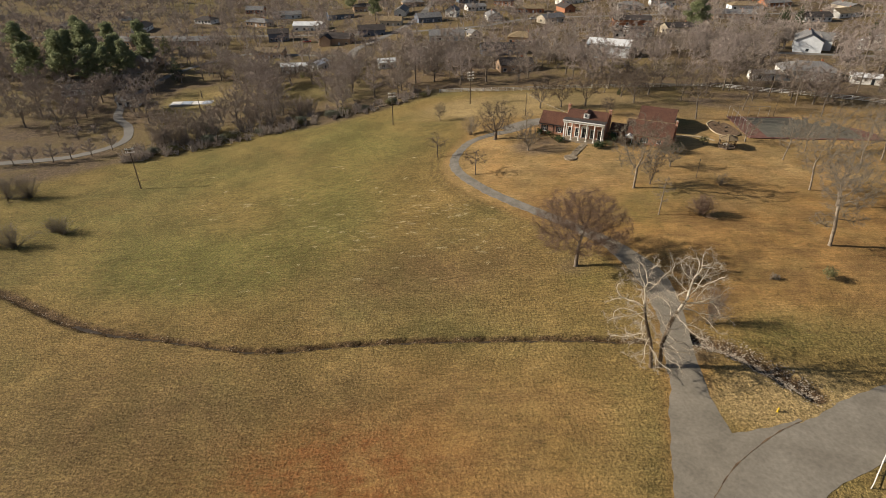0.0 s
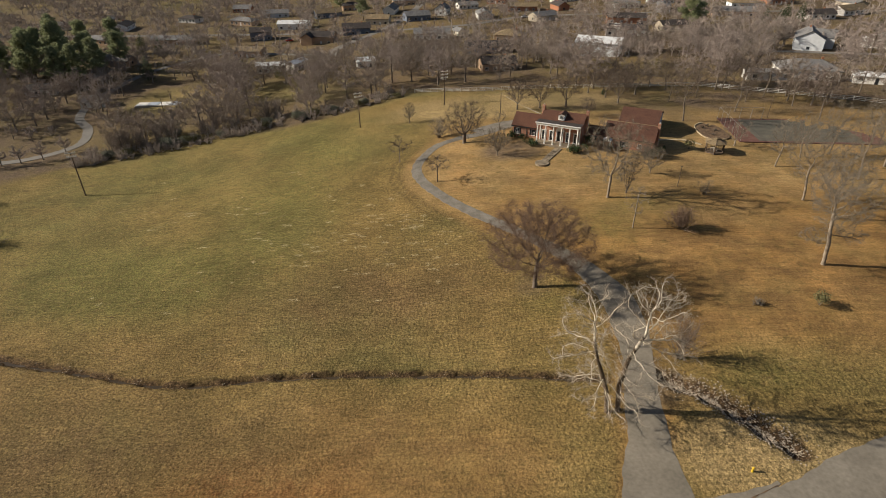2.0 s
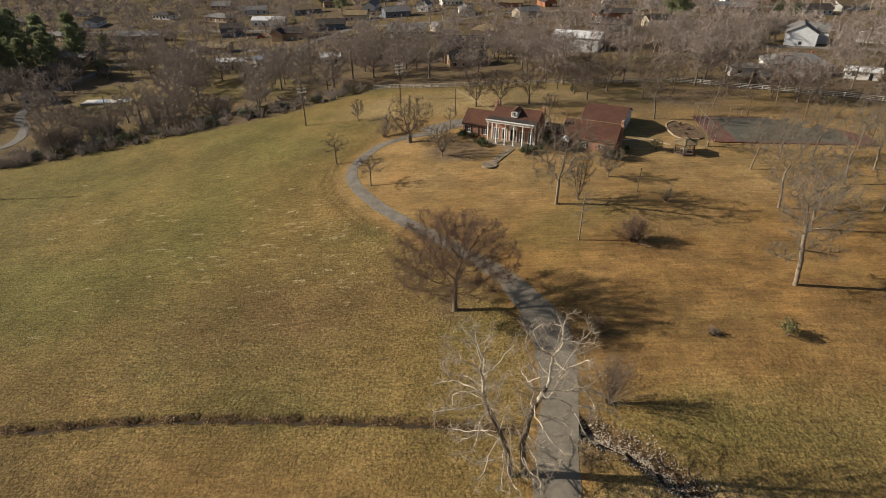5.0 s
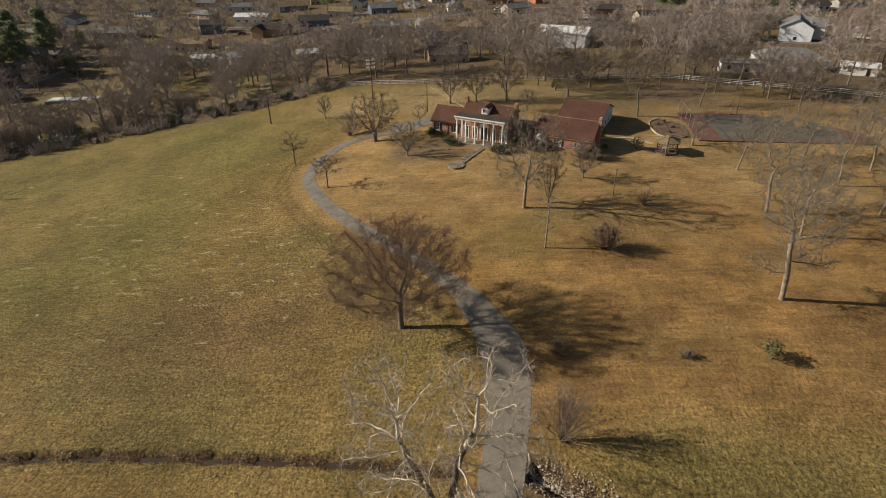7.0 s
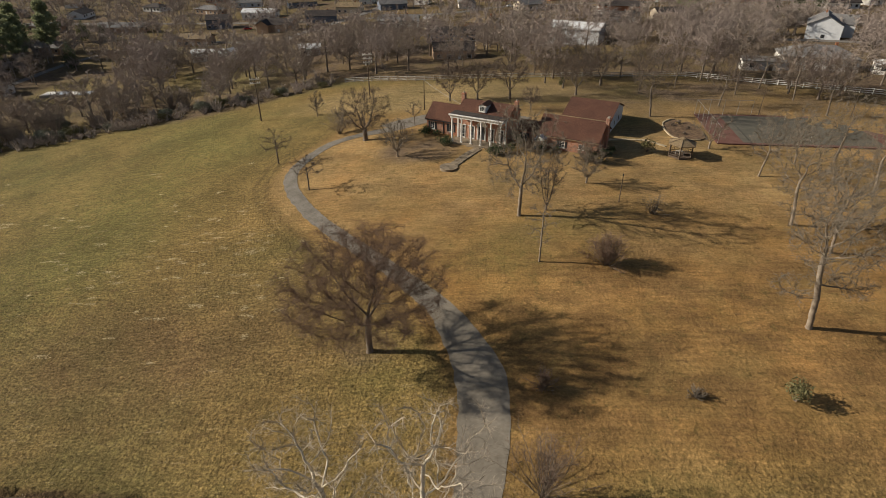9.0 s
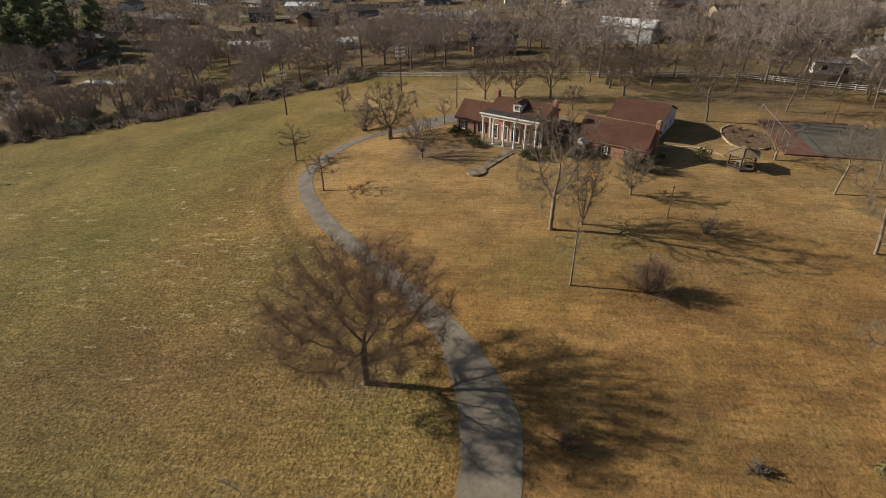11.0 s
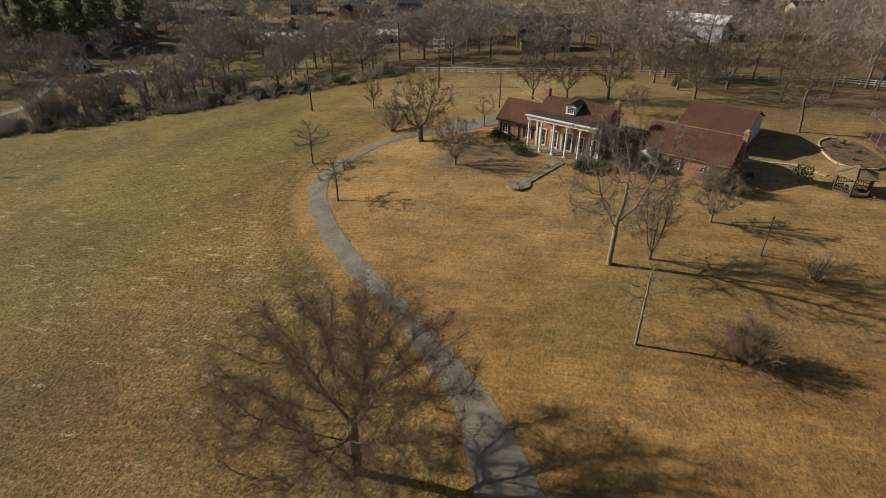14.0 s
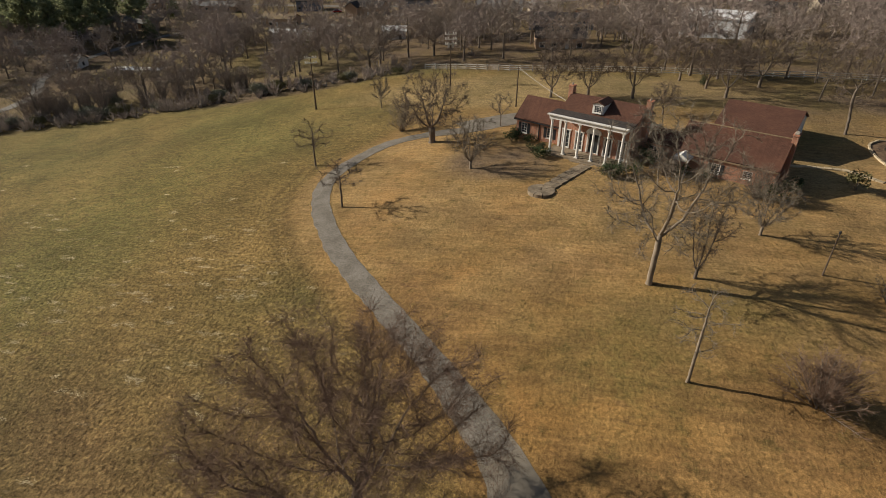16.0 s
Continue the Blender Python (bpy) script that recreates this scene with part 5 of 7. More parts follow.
# foundation shrubs
for n, (u, v, w, d, h) in enumerate(((-1.9, 0.4, 2.6, 2.0, 1.3), (-3.2, 0.2, 1.8, 1.6, 1.1), (-7.6, 1.9, 2.6, 2.2, 1.9), (-4.9, 2.6, 3.4, 1.8, 1.5), (9.4, -1.6, 2.0, 1.6, 1.5), (10.9, -1.4, 2.4, 2.0, 1.9), (12.6, -0.6, 2.6, 2.4, 2.0), (13.6, 2.6, 3.2, 2.6, 3.2), (12.0, 4.2, 2.2, 2.2, 3.6), (18.0, 3.2, 2.6, 1.6, 1.5), (20.3, 3.4, 2.4, 1.4, 1.3), (28.8, 2.2, 3.0, 2.6, 2.6), (30.0, 4.4, 2.6, 2.6, 2.6), (30.2, 7.0, 2.4, 2.2, 2.2))):
    x, y = at_house(u, v)
    leafy("foundation_shrub", x, y, 200 + n, w, d, h, LEAF if n % 4 else CEDAR, "dark evergreen shrub against the brick house", 0.13, 120, HYAW)

cb = stem_bush(91, 4.2, 5.0, 70, 11, 0.017)
for u, v in ((27.0, 2.0), (16.0, 1.6)):
    x, y = at_house(u, v)
    place_tree("bare_shrub", x, y, cb, BARK, TWIG_RED, "large bare many-stemmed shrub against the brick wing", u * 40, 1.0 if u > 20 else 0.7, category="shrub", group="bare shrubs at the house")

for n, (x, y, w, h) in enumerate(((32.7, 149.0, 3.4, 1.6), (42.4, 143.6, 3.6, 1.9), (28.2, 156.6, 3.0, 1.7))):
    leafy("mounded_shrub", x, y, 240 + n, w, w * 0.75, h, LEAF, "dark mounded evergreen shrub in front of the house", 0.13, 130, HYAW)

# stone walk from the portico down to the lawn
walkway = thing("stone_walk", *at_house(5.4, -6.0), at(*at_house(5.4, -6.0)), 0, "broad flagstone walk with shallow steps and a round end", "path")
rng = random.Random(3)
A, B = Vector((39.1, 146.6)), Vector((34.2, 139.0))
W = (B - A).normalized()
SD = Vector((W.y, -W.x))
LEN = (B - A).length
base_z = walkway.location
k = 0.0
while k < LEN - 0.4:
    step = rng.uniform(1.1, 1.6)
    for s0, s1 in ((-0.9, rng.uniform(-0.25, 0.25)), (None, 0.9)):
        s0 = last if s0 is None else s0
        last = s1
        c = [A + W * (k + a) + SD * b for a, b in ((0.03, s0 + 0.03), (step - 0.03, s0 + 0.03), (step - 0.03, s1 - 0.03), (0.03, s1 - 0.03))]
        zt = max(at(q.x, q.y) for q in c) + 0.10 + rng.uniform(0, 0.03)
        v, f = prism([(q.x - base_z.x, q.y - base_z.y) for q in c], zt - 0.55 - base_z.z, zt - base_z.z)
        part("flagstone", (v, f), STONE, walkway)
    k += step
for ring, (r0, r1, n) in enumerate(((0.0, 0.75, 4), (0.78, 1.7, 9))):
    for i in range(n):
        a0, a1 = 2 * math.pi * i / n + 0.03, 2 * math.pi * (i + 1) / n - 0.03
        C = B + W * 0.9
        arc = [(r1, a0 + (a1 - a0) * j / 4) for j in range(5)] + ([(r0, a1), (r0, a0)] if r0 else [(0.05, (a0 + a1) / 2)])
        pts = [(C.x + r * math.cos(a) - base_z.x, C.y + r * math.sin(a) - base_z.y) for r, a in arc]
        zt = at(C.x, C.y) + 0.28 - base_z.z
        part("flagstone", prism(pts, zt - 0.6, zt + rng.uniform(-0.01, 0.02)), STONE, walkway)

# ---------------------------------------------------------------- garden things round the house
def gazebo(x, y, rz):
    g = thing("gazebo", x, y, at(x, y), rz, "weathered timber hexagonal gazebo with a low shingle roof", "gazebo")
    R, n = 2.25, 6
    pt = lambda r, k: (r * math.cos(2 * math.pi * k / n), r * math.sin(2 * math.pi * k / n))
    part("floor", prism([pt(R + 0.1, k) for k in range(n)], -0.3, 0.18), POLEWOOD, g)
    for k in range(n):
        px, py = pt(R, k)
        part("post", boxes((px - 0.09, px + 0.09, py - 0.09, py + 0.09, 0.18, 2.35), bevel=0.01), POLEWOOD, g)
        a, b = Vector((*pt(R, k), 0)), Vector((*pt(R, k + 1), 0))
        part("beam", tube([(a + Vector((0, 0, 2.42)), 0.11), (b + Vector((0, 0, 2.42)), 0.11)], 4), POLEWOOD, g)
        if k != 4:
            for z in (0.45, 0.95):
                part("rail", tube([(a.lerp(b, 0.05) + Vector((0, 0, z)), 0.055), (a.lerp(b, 0.95) + Vector((0, 0, z)), 0.055)], 4), POLEWOOD, g)
            for s in (0.2, 0.35, 0.5, 0.65, 0.8):
                c = a.lerp(b, s)
                part("baluster", boxes((c.x - 0.03, c.x + 0.03, c.y - 0.03, c.y + 0.03, 0.45, 0.95)), POLEWOOD, g)
        A, B = pt(R + 0.5, k), pt(R + 0.5, k + 1)
        C, D = pt(0.5, k), pt(0.5, k + 1)
        v = [(*A, 2.32), (*B, 2.32), (*D, 3.10), (*C, 3.10), (*A, 2.45), (*B, 2.45), (*D, 3.22), (*C, 3.22)]
        part("roof_panel", (v, [(3, 2, 1, 0), (4, 5, 6, 7), (0, 1, 5, 4), (1, 2, 6, 5), (2, 3, 7, 6), (3, 0, 4, 7)]), ROOF_TAN, g)
        part("hip_cap", tube([(Vector((*A, 2.47)), 0.07), (Vector((*C, 3.24)), 0.06)], 4), POLEWOOD, g)
    part("cupola", joined([prism([pt(0.5, k) for k in range(n)], 3.12, 3.32), ([(*pt(0.7, k), 3.32) for k in range(n)] + [(0, 0, 3.6)], [(k, (k + 1) % n, n) for k in range(n)] + [tuple(range(n))[::-1]])]), ROOF_TAN, g)
    return g


gazebo(77.4, 144.4, 8)
tb = thing("patio_table", 77.2, 144.2, at(77.2, 144.2) + 0.18, 20, "pale square patio table inside the gazebo", "table")
part("top", boxes((-0.6, 0.6, -0.6, 0.6, 0.7, 0.75), bevel=0.01), CURB, tb)
for sx in (-0.5, 0.5):
    for sy in (-0.5, 0.5):
        part("leg", boxes((sx - 0.04, sx + 0.04, sy - 0.04, sy + 0.04, 0, 0.7)), METAL, tb)

# raised planting bed with a curved stone edge
bed = thing("planting_bed", 82.3, 158.5, at(82.3, 158.5), 0, "mulched planting bed inside a curved stone edging", "planting bed")
ring = smooth_line([(81.5, 164.5), (79.4, 162.3), (78.5, 158.0), (79.1, 153.4), (81.0, 152.4), (84.6, 152.5), (85.6, 155.0), (85.8, 160.0), (84.6, 164.0), (81.5, 164.5)], 0.9)
zb = bed.location.z
part("mulch", prism([(p[0] - 82.3, p[1] - 158.5) for p in ring[:-1]], -0.6, 0.16), MULCH, bed)
for k, (p, q) in enumerate(zip(ring, ring[1:])):
    if p[0] > 83.2:
        continue
    d = (q - p) / np.linalg.norm(q - p)
    s = np.array([d[1], -d[0]])
    r = random.Random(k)
    w, h = 0.24 + 0.08 * r.random(), 0.20 + 0.08 * r.random()
    c = [p + d * 0.02 + s * 0.01, q - d * 0.02 + s * 0.01, q - d * 0.02 + s * w, p + d * 0.02 + s * w]
    m = (p + q) / 2
    part("edging_stone", prism([(a[0] - 82.3, a[1] - 158.5) for a in c], at(*m) - 0.2 - zb, at(*m) + h - zb), STONE_PALE, bed)
bt = stem_bush(131, 0.9, 1.9, 30, 8)
for x, y in ((80.6, 160.5), (81.4, 155.0), (83.5, 158.4), (82.6, 162.0)):
    place_tree("bed_shrub", x, y, bt, BARK, TWIG, "low dry bare plant in the mulched bed", x * 50, category="shrub", group="plants in the bed")

# curved path of pale stones from the wing to the gazebo
path = thing("garden_path", 70.0, 151.3, at(70, 151.3), 0, "pale stone path curving to the gazebo", "path")
pl = smooth_line([(63.9, 151.2), (66.3, 151.8), (69.2, 152.0), (73.0, 151.4), (76.0, 148.6)], 0.85)
for k, (p, q) in enumerate(zip(pl, pl[1:])):
    d = (q - p) / np.linalg.norm(q - p)
    s = np.array([d[1], -d[0]])
    c = [p + d * 0.03 - s * 0.36, q - d * 0.03 - s * 0.32, q - d * 0.03 + s * 0.36, p + d * 0.03 + s * 0.34]
    m = (p + q) / 2
    part("paving_stone", prism([(a[0] - 70, a[1] - 151.3) for a in c], at(*m) - 0.3 - path.location.z, at(*m) + 0.12 - path.location.z), STONE_PALE, path)


def court():
    """The tennis court: a slab with painted field, border and lines, posts and a wire fence at one end."""
    x0, y0 = 86.4, 150.2
    z0, zx, zy = at(86.4, 150.2) + 0.18, at(122.9, 147.3) + 0.18, at(87.8, 168.4) + 0.18
    c = thing("tennis_court", x0, y0, z0, 0, "disused tennis court with faded green field and red border", "tennis court")
    c.matrix_basis = pose(x0, y0, z0, 0, 0, -4.5) @ pose(0, 0, 0, math.degrees(math.atan2(zy - z0, 18.3)), -math.degrees(math.atan2(zx - z0, 36.6)), 0)
    part("slab", boxes((0, 36.6, 0, 18.3, -2.2, 0.0)), COURT_RED, c)
    part("field", boxes((5.2, 31.4, 0.9, 17.4, 0.002, 0.010)), COURT_GREEN, c)
    L = ((6.4, 30.2, 3.66, 3.71), (6.4, 30.2, 14.63, 14.68), (6.4, 6.45, 3.72, 14.62), (30.15, 30.2, 3.72, 14.62), (6.46, 30.14, 5.03, 5.08), (6.46, 30.14, 13.26, 13.31), (11.9, 11.95, 5.09, 13.25), (24.7, 24.75, 5.09, 13.25), (11.96, 24.69, 9.13, 9.18))
    for a in L:
        part("line", boxes((*a, 0.011, 0.015)), GRAVEL, c)
    for y in (2.7, 15.6):
        part("net_post", tube([(Vector((18.3, y, 0.0)), 0.05), (Vector((18.3, y, 1.07)), 0.05)], 8), METAL, c)
    tops = []
    for k in range(7):
        y = 0.2 + 17.9 * k / 6
        part("fence_post", tube([(Vector((0.1, y, -0.2)), 0.045), (Vector((0.1, y, 3.3)), 0.04)], 6), METAL, c)
    part("fence_rail", tube([(Vector((0.1, 0.2, 3.28)), 0.03), (Vector((0.1, 18.1, 3.28)), 0.03)], 6), METAL, c)
    for k in range(1, 5):
        part("fence_post", tube([(Vector((0.1 + 3.0 * k, 18.15, -0.2)), 0.045), (Vector((0.1 + 3.0 * k, 18.15, 3.3)), 0.04)], 6), METAL, c)
    part("fence_rail", tube([(Vector((0.15, 18.15, 3.28)), 0.03), (Vector((12.1, 18.15, 3.28)), 0.03)], 6), METAL, c)
    for x, y in ((14.0, 18.8), (33.0, 18.6), (33.5, -0.6)):
        part("light_pole", tube([(Vector((x, y, -2.0)), 0.09), (Vector((x, y, 7.0)), 0.06)], 8), POLEWOOD, c)


court()


# ---------------------------------------------------------------- poles, wires, fence
def utility_pole(x, y, h, arms, rz, label, cans=0):
    p = thing("utility_pole", x, y, at(x, y), rz, label, "utility pole", "poles carrying the power line")
    part("shaft", tube([(Vector((0, 0, -0.5)), 0.19), (Vector((0, 0, h * 0.5)), 0.155), (Vector((0, 0, h)), 0.11)], 10), POLEWOOD, p)
    for k in range(arms):
        z = h - 0.35 - 1.0 * k
        arm = part("crossarm", boxes((-1.3, 1.3, -0.19, -0.06, z - 0.09, z + 0.09)), WHITE, p)
        for s in (-1.1, -0.6, 0.6, 1.1):
            a, b = lathe([(0.06, z + 0.09), (0.13, z + 0.2), (0.07, z + 0.42)], 8)
            part("insulator", ([(q[0] + s, q[1] - 0.115, q[2]) for q in a], b), WHITE, arm)
    for k in range(cans):
        a, b = lathe([(0.05, h - 3.1), (0.24, h - 3.05), (0.24, h - 2.2), (0.08, h - 2.1)], 12)
        part("transformer", ([(q[0] + (0.42 if k else -0.42), q[1], q[2]) for q in a], b), METAL, p)
    return p


utility_pole(-91.1, 152.9, 13.0, 2, 20, "weathered wooden utility pole with a crossarm in the field")
utility_pole(-16.8, 181.6, 11.0, 2, 25, "weathered wooden utility pole with two crossarms in the field")
utility_pole(9.6, 195.4, 11.2, 3, 25, "weathered wooden utility pole with three crossarms and transformers", 2)
utility_pole(150.0, 352.0, 12.0, 3, -20, "tall utility pole with three crossarms among the houses")
utility_pole(88.0, 283.0, 11.5, 3, -30, "tall utility pole with crossarms beside the white metal building")
utility_pole(-95.5, 215.5, 9.0, 0, 0, "plain wooden pole standing among the brush")
yp = thing("service_pole", 26.4, 174.8, at(26.4, 174.8), 0, "short wooden service pole behind the house", "utility pole")
part("shaft", tube([(Vector((0, 0, -0.4)), 0.13), (Vector((0, 0, 7.2)), 0.09)], 8), POLEWOOD, yp)
lp = thing("lamp_post", 61.8, 125.2, at(61.8, 125.2), 0, "dark slender post on the lawn", "lamp post")
part("shaft", tube([(Vector((0, 0, -0.3)), 0.09), (Vector((0, 0, 4.6)), 0.06)], 8), POLEWOOD, lp)
part("head", joined([lathe([(0.06, 4.6), (0.13, 4.66), (0.10, 4.85), (0.02, 4.95)], 8)]), SHUTTER, lp)


def wire(a, b, sag, r=0.014, label="thin sagging overhead wire"):
    n = 14
    rings = [(Vector(a).lerp(Vector(b), k / n) - Vector((0, 0, sag * 4 * (k / n) * (1 - k / n))), r) for k in range(n + 1)]
    v, f = tube(rings, 4)
    tagged(new("overhead_wire", mesh_of("overhead_wire", v, f, SHUTTER if r < 0.02 else METAL)), label, "wire")


hx, hy = at_house(-1.2, 7.3)
wire((26.4, 174.8, at(26.4, 174.8) + 7.1), (hx, hy, 6.4), 0.3, 0.03, "pale service cable running from the pole to the house")
wire((9.6, 195.3, at(9.6, 195.4) + 10.4), (26.4, 174.8, at(26.4, 174.8) + 7.1), 0.5)
for s in (-1.1, 1.1):
    wire((9.6 + s, 195.4 + 0.46 * s, at(9.6, 195.4) + 11.1), (-16.8 + s, 181.6 + 0.46 * s, at(-16.8, 181.6) + 10.9), 0.7)
    wire((-91.1 + s, 152.9 + 0.4 * s, at(-91.1, 152.9) + 12.9), (-16.8 + s, 181.6 + 0.46 * s, at(-16.8, 181.6) + 10.9), 1.4)


def rail_fence(line, label, step=2.6, rails=3, high=1.35):
    pts = smooth_line(line, 0.5)
    keep, d = [pts[0]], 0.0
    for a, b in zip(pts, pts[1:]):
        d += np.linalg.norm(b - a)
        if d >= step:
            keep.append(b)
            d = 0.0
    x0, y0 = keep[0]
    z0 = at(x0, y0)
    fence = thing("rail_fence", x0, y0, z0, 0, label, "fence")
    v, f = [], None
    post = mesh_of("post", *joined([prism([(-0.08, -0.08), (0.08, -0.08), (0.08, 0.08), (-0.08, 0.08)], -0.5, high + 0.08)]), WHITE)
    for p in keep:
        o = part("post", post, WHITE, fence)
        o.location = (p[0] - x0, p[1] - y0, at(*p) - z0)
    for p, q in zip(keep, keep[1:]):
        for k in range(rails):
            h = high - 0.12 - 0.46 * k
            a = Vector((p[0] - x0, p[1] - y0, at(*p) - z0 + h))
            b = Vector((q[0] - x0, q[1] - y0, at(*q) - z0 + h))
            n = (b - a).cross(Vector((0, 0, 1))).normalized() * 0.02 
            o = (b - a).cross(Vector((0, 0, 1))).normalized() * -0.10
            u = Vector((0, 0, 0.075))
            part("rail", ([tuple(c + o) for c in (a - n - u, a + n - u, a + n + u, a - n + u, b - n - u, b + n - u, b + n + u, b - n + u)], [(0, 3, 2, 1), (4, 5, 6, 7), (0, 1, 5, 4), (1, 2, 6, 5), (2, 3, 7, 6), (3, 0, 4, 7)]), WHITE, fence)
    return fence


rail_fence([(-1.4, 215.4), (9.8, 213.0), (23.3, 209.6), (43.0, 208.3), (59.7, 207.0), (84.3, 205.2), (96.7, 203.3), (109.8, 196.0), (122.0, 189.5), (135.6, 182.5), (150.0, 174.0), (168.0, 164.0)], "white painted three-rail fence along the back of the park")

# pipe rail beside the street
gr = thing("guard_rail", 52.0, 42.8, at(52.0, 42.8), 0, "white pipe guard rail beside the street", "railing")
A, B = Vector((0.0, 0.0, 0.0)), Vector((5.6, 5.4, 0.2))
for k in range(4):
    c = A.lerp(B, k / 3)
    part("post", tube([(c + Vector((0, 0, -0.4)), 0.06), (c + Vector((0, 0, 0.95)), 0.06)], 8), WHITE, gr)
for z in (0.5, 0.92):
    part("rail", tube([(A + Vector((0, 0, z)), 0.05), (B + Vector((0, 0, z)), 0.05)], 8), WHITE, gr)
hyd = thing("fire_hydrant", 46.6, 54.6, at(46.6, 54.6), 30, "small yellow fire hydrant on the grass by the street", "fire hydrant")
HYDY = mottled("yellow_enamel", (0.62, 0.42, 0.03), (0.55, 0.36, 0.03), 2.0, 0.5)
hb_ = part("barrel", lathe([(0.17, -0.1), (0.17, 0.04), (0.12, 0.06), (0.12, 0.55), (0.15, 0.58), (0.13, 0.68), (0.05, 0.76)], 12), HYDY, hyd)
for sx in (-1, 1):
    part("nozzle", tube([(Vector((sx * 0.1, 0, 0.42)), 0.06), (Vector((sx * 0.22, 0, 0.42)), 0.065)], 8), HYDY, hyd)
# culvert under the drive
cv = thing("culvert", 40.3, 70.0, at(40.3, 70.0), 0, "concrete culvert headwall where the creek passes under the drive", "culvert")
part("headwall", boxes((-0.2, 0.15, -1.4, 1.6, -1.3, 0.35), bevel=0.03), CONCRETE, cv)

# ---------------------------------------------------------------- the neighbourhood
def suburb_house(x, y, rz, w, d, h, roof_h, wall, roof, label, hip=False, windows=4, chimney=True, name="house", ell=None):
    """A low house: walls, roof, windows with frames, a door, a chimney and perhaps a cross wing (u, width, reach)."""
    zs = [at(x + a, y + b) for a in (-w / 2, w / 2) for b in (-d / 2, d / 2)]
    z = min(zs)
    o = thing(name, x, y, z, rz, label, "house")
    top = h + max(zs) - z
    if hip:
        part("wall", boxes((-w / 2, w / 2, -d / 2, d / 2, -0.5, top)), wall, o)
        e, r = 0.5, max(0.5, (w - d) / 2)
        a = [(-w / 2 - e, -d / 2 - e, top), (w / 2 + e, -d / 2 - e, top), (w / 2 + e, d / 2 + e, top), (-w / 2 - e, d / 2 + e, top)]
        b = [(p, q, s + 0.18) for p, q, s in a]
        part("roof", (a + b + [(-r, 0, top + roof_h), (r, 0, top + roof_h)], [(3, 2, 1, 0), (0, 1, 5, 4), (1, 2, 6, 5), (2, 3, 7, 6), (3, 0, 4, 7), (4, 5, 9, 8), (6, 7, 8, 9), (5, 6, 9), (7, 4, 8)]), roof, o)
    else:
        part("wall", gabled_walls(-w / 2, w / 2, -d / 2, d / 2, -0.5, top, top + roof_h), wall, o)
        part("roof", gable_roof(-w / 2, w / 2, -d / 2, d / 2, top, top + roof_h, 0.45), roof, o)
    if ell:
        u, ew, er = ell
        bm = bmesh.new()
        box(bm, u - ew / 2, u + ew / 2, -d / 2 - er, -d / 2 - 0.003, -0.5, top)
        part("wing", bm, wall, o)
        k = min(roof_h, ew * 0.32)
        ra, rb = gable_roof(-d / 2 - er, 0.0, -ew / 2, ew / 2, top, top + k, 0.4)
        part("wing_roof", ([(u - q, p, s) for p, q, s in ra], rb), roof, o)
        g = [(u - ew / 2, top), (u + ew / 2, top), (u, top + k - 0.05)]
        part("wing_gable", ([(a, -d / 2 - er, b) for a, b in g] + [(a, -d / 2 - er + 0.2, b) for a, b in g], [(0, 1, 2), (5, 4, 3), (0, 3, 4, 1), (1, 4, 5, 2), (2, 5, 3, 0)]), WHITE if wall is SIDING else wall, o)
    for k in range(windows):
        u = -w / 2 + w * (k + 0.5) / windows
        if ell and abs(u - ell[0]) < ell[1] / 2 + 0.5:
            continue
        v = -d / 2
        if k == windows // 2:
            part("door", boxes((u - 0.5, u + 0.5, v - 0.05, v - 0.004, 0.1, 2.2)), WHITE if wall is not WHITE else SHUTTER, o)
            continue
        win = part("window", boxes((u - 0.7, u + 0.7, v - 0.02, v - 0.004, 1.0, 2.2)), GLASS, o)
        part("frame", boxes((u - 0.8, u - 0.702, v - 0.06, v - 0.005, 0.9, 2.3), (u + 0.702, u + 0.8, v - 0.06, v - 0.005, 0.9, 2.3), (u - 0.7, u + 0.7, v - 0.06, v - 0.005, 2.2, 2.3), (u - 0.7, u + 0.7, v - 0.06, v - 0.005, 0.9, 1.0)), WHITE, win)
    for sgn in (-1, 1):
        win = part("window", boxes((sgn * (w / 2 + 0.004) - 0.01, sgn * (w / 2 + 0.004) + 0.01, -0.6, 0.6, 1.0, 2.2)), GLASS, o)
    if chimney:
        part("chimney", boxes((w * 0.22 - 0.35, w * 0.22 + 0.35, 0.3, 0.9, top, top + roof_h + 0.7)), REDWALL, o)
    return o


suburb_house(-152, 356, 5, 24, 9, 2.8, 1.8, TANWALL, ROOF_GREY, "long low house with a grey roof among bare trees")
suburb_house(-102, 364, 12, 12, 9, 4.6, 2.0, BLUEWALL, ROOF_DARK, "two-storey dark blue house with a dark roof")
suburb_house(-90, 398, 0, 20, 10, 2.8, 1.6, WHITE, ROOF_METAL, "low house with a white metal roof")
suburb_house(-62, 342, -8, 18, 9, 3.0, 2.3, TANWALL, ROOF_DARK, "tan brick house with a dark roof and front gable", ell=(-5, 6, 3))
suburb_house(-44, 362, 10, 16, 10, 2.9, 2.2, BLUEWALL, ROOF_DARK, "low house with a dark roof and blue siding")
suburb_house(-34, 392, -5, 14, 9, 2.9, 2.0, CREAM, ROOF_TAN, "cream house with a tan roof")
suburb_house(-10, 398, 20, 16, 10, 3.0, 2.2, BLUEWALL, ROOF_GREY, "grey-roofed house with slate siding")
suburb_house(6.6, 418, 75, 10, 8, 4.2, 2.4, WHITE, ROOF_GREY, "small white gabled house far off")
suburb_house(17, 337, -60, 6, 5, 2.5, 1.5, CREAM, ROOF_GREY, "small cream outbuilding with a grey roof", windows=2, chimney=False, name="shed")
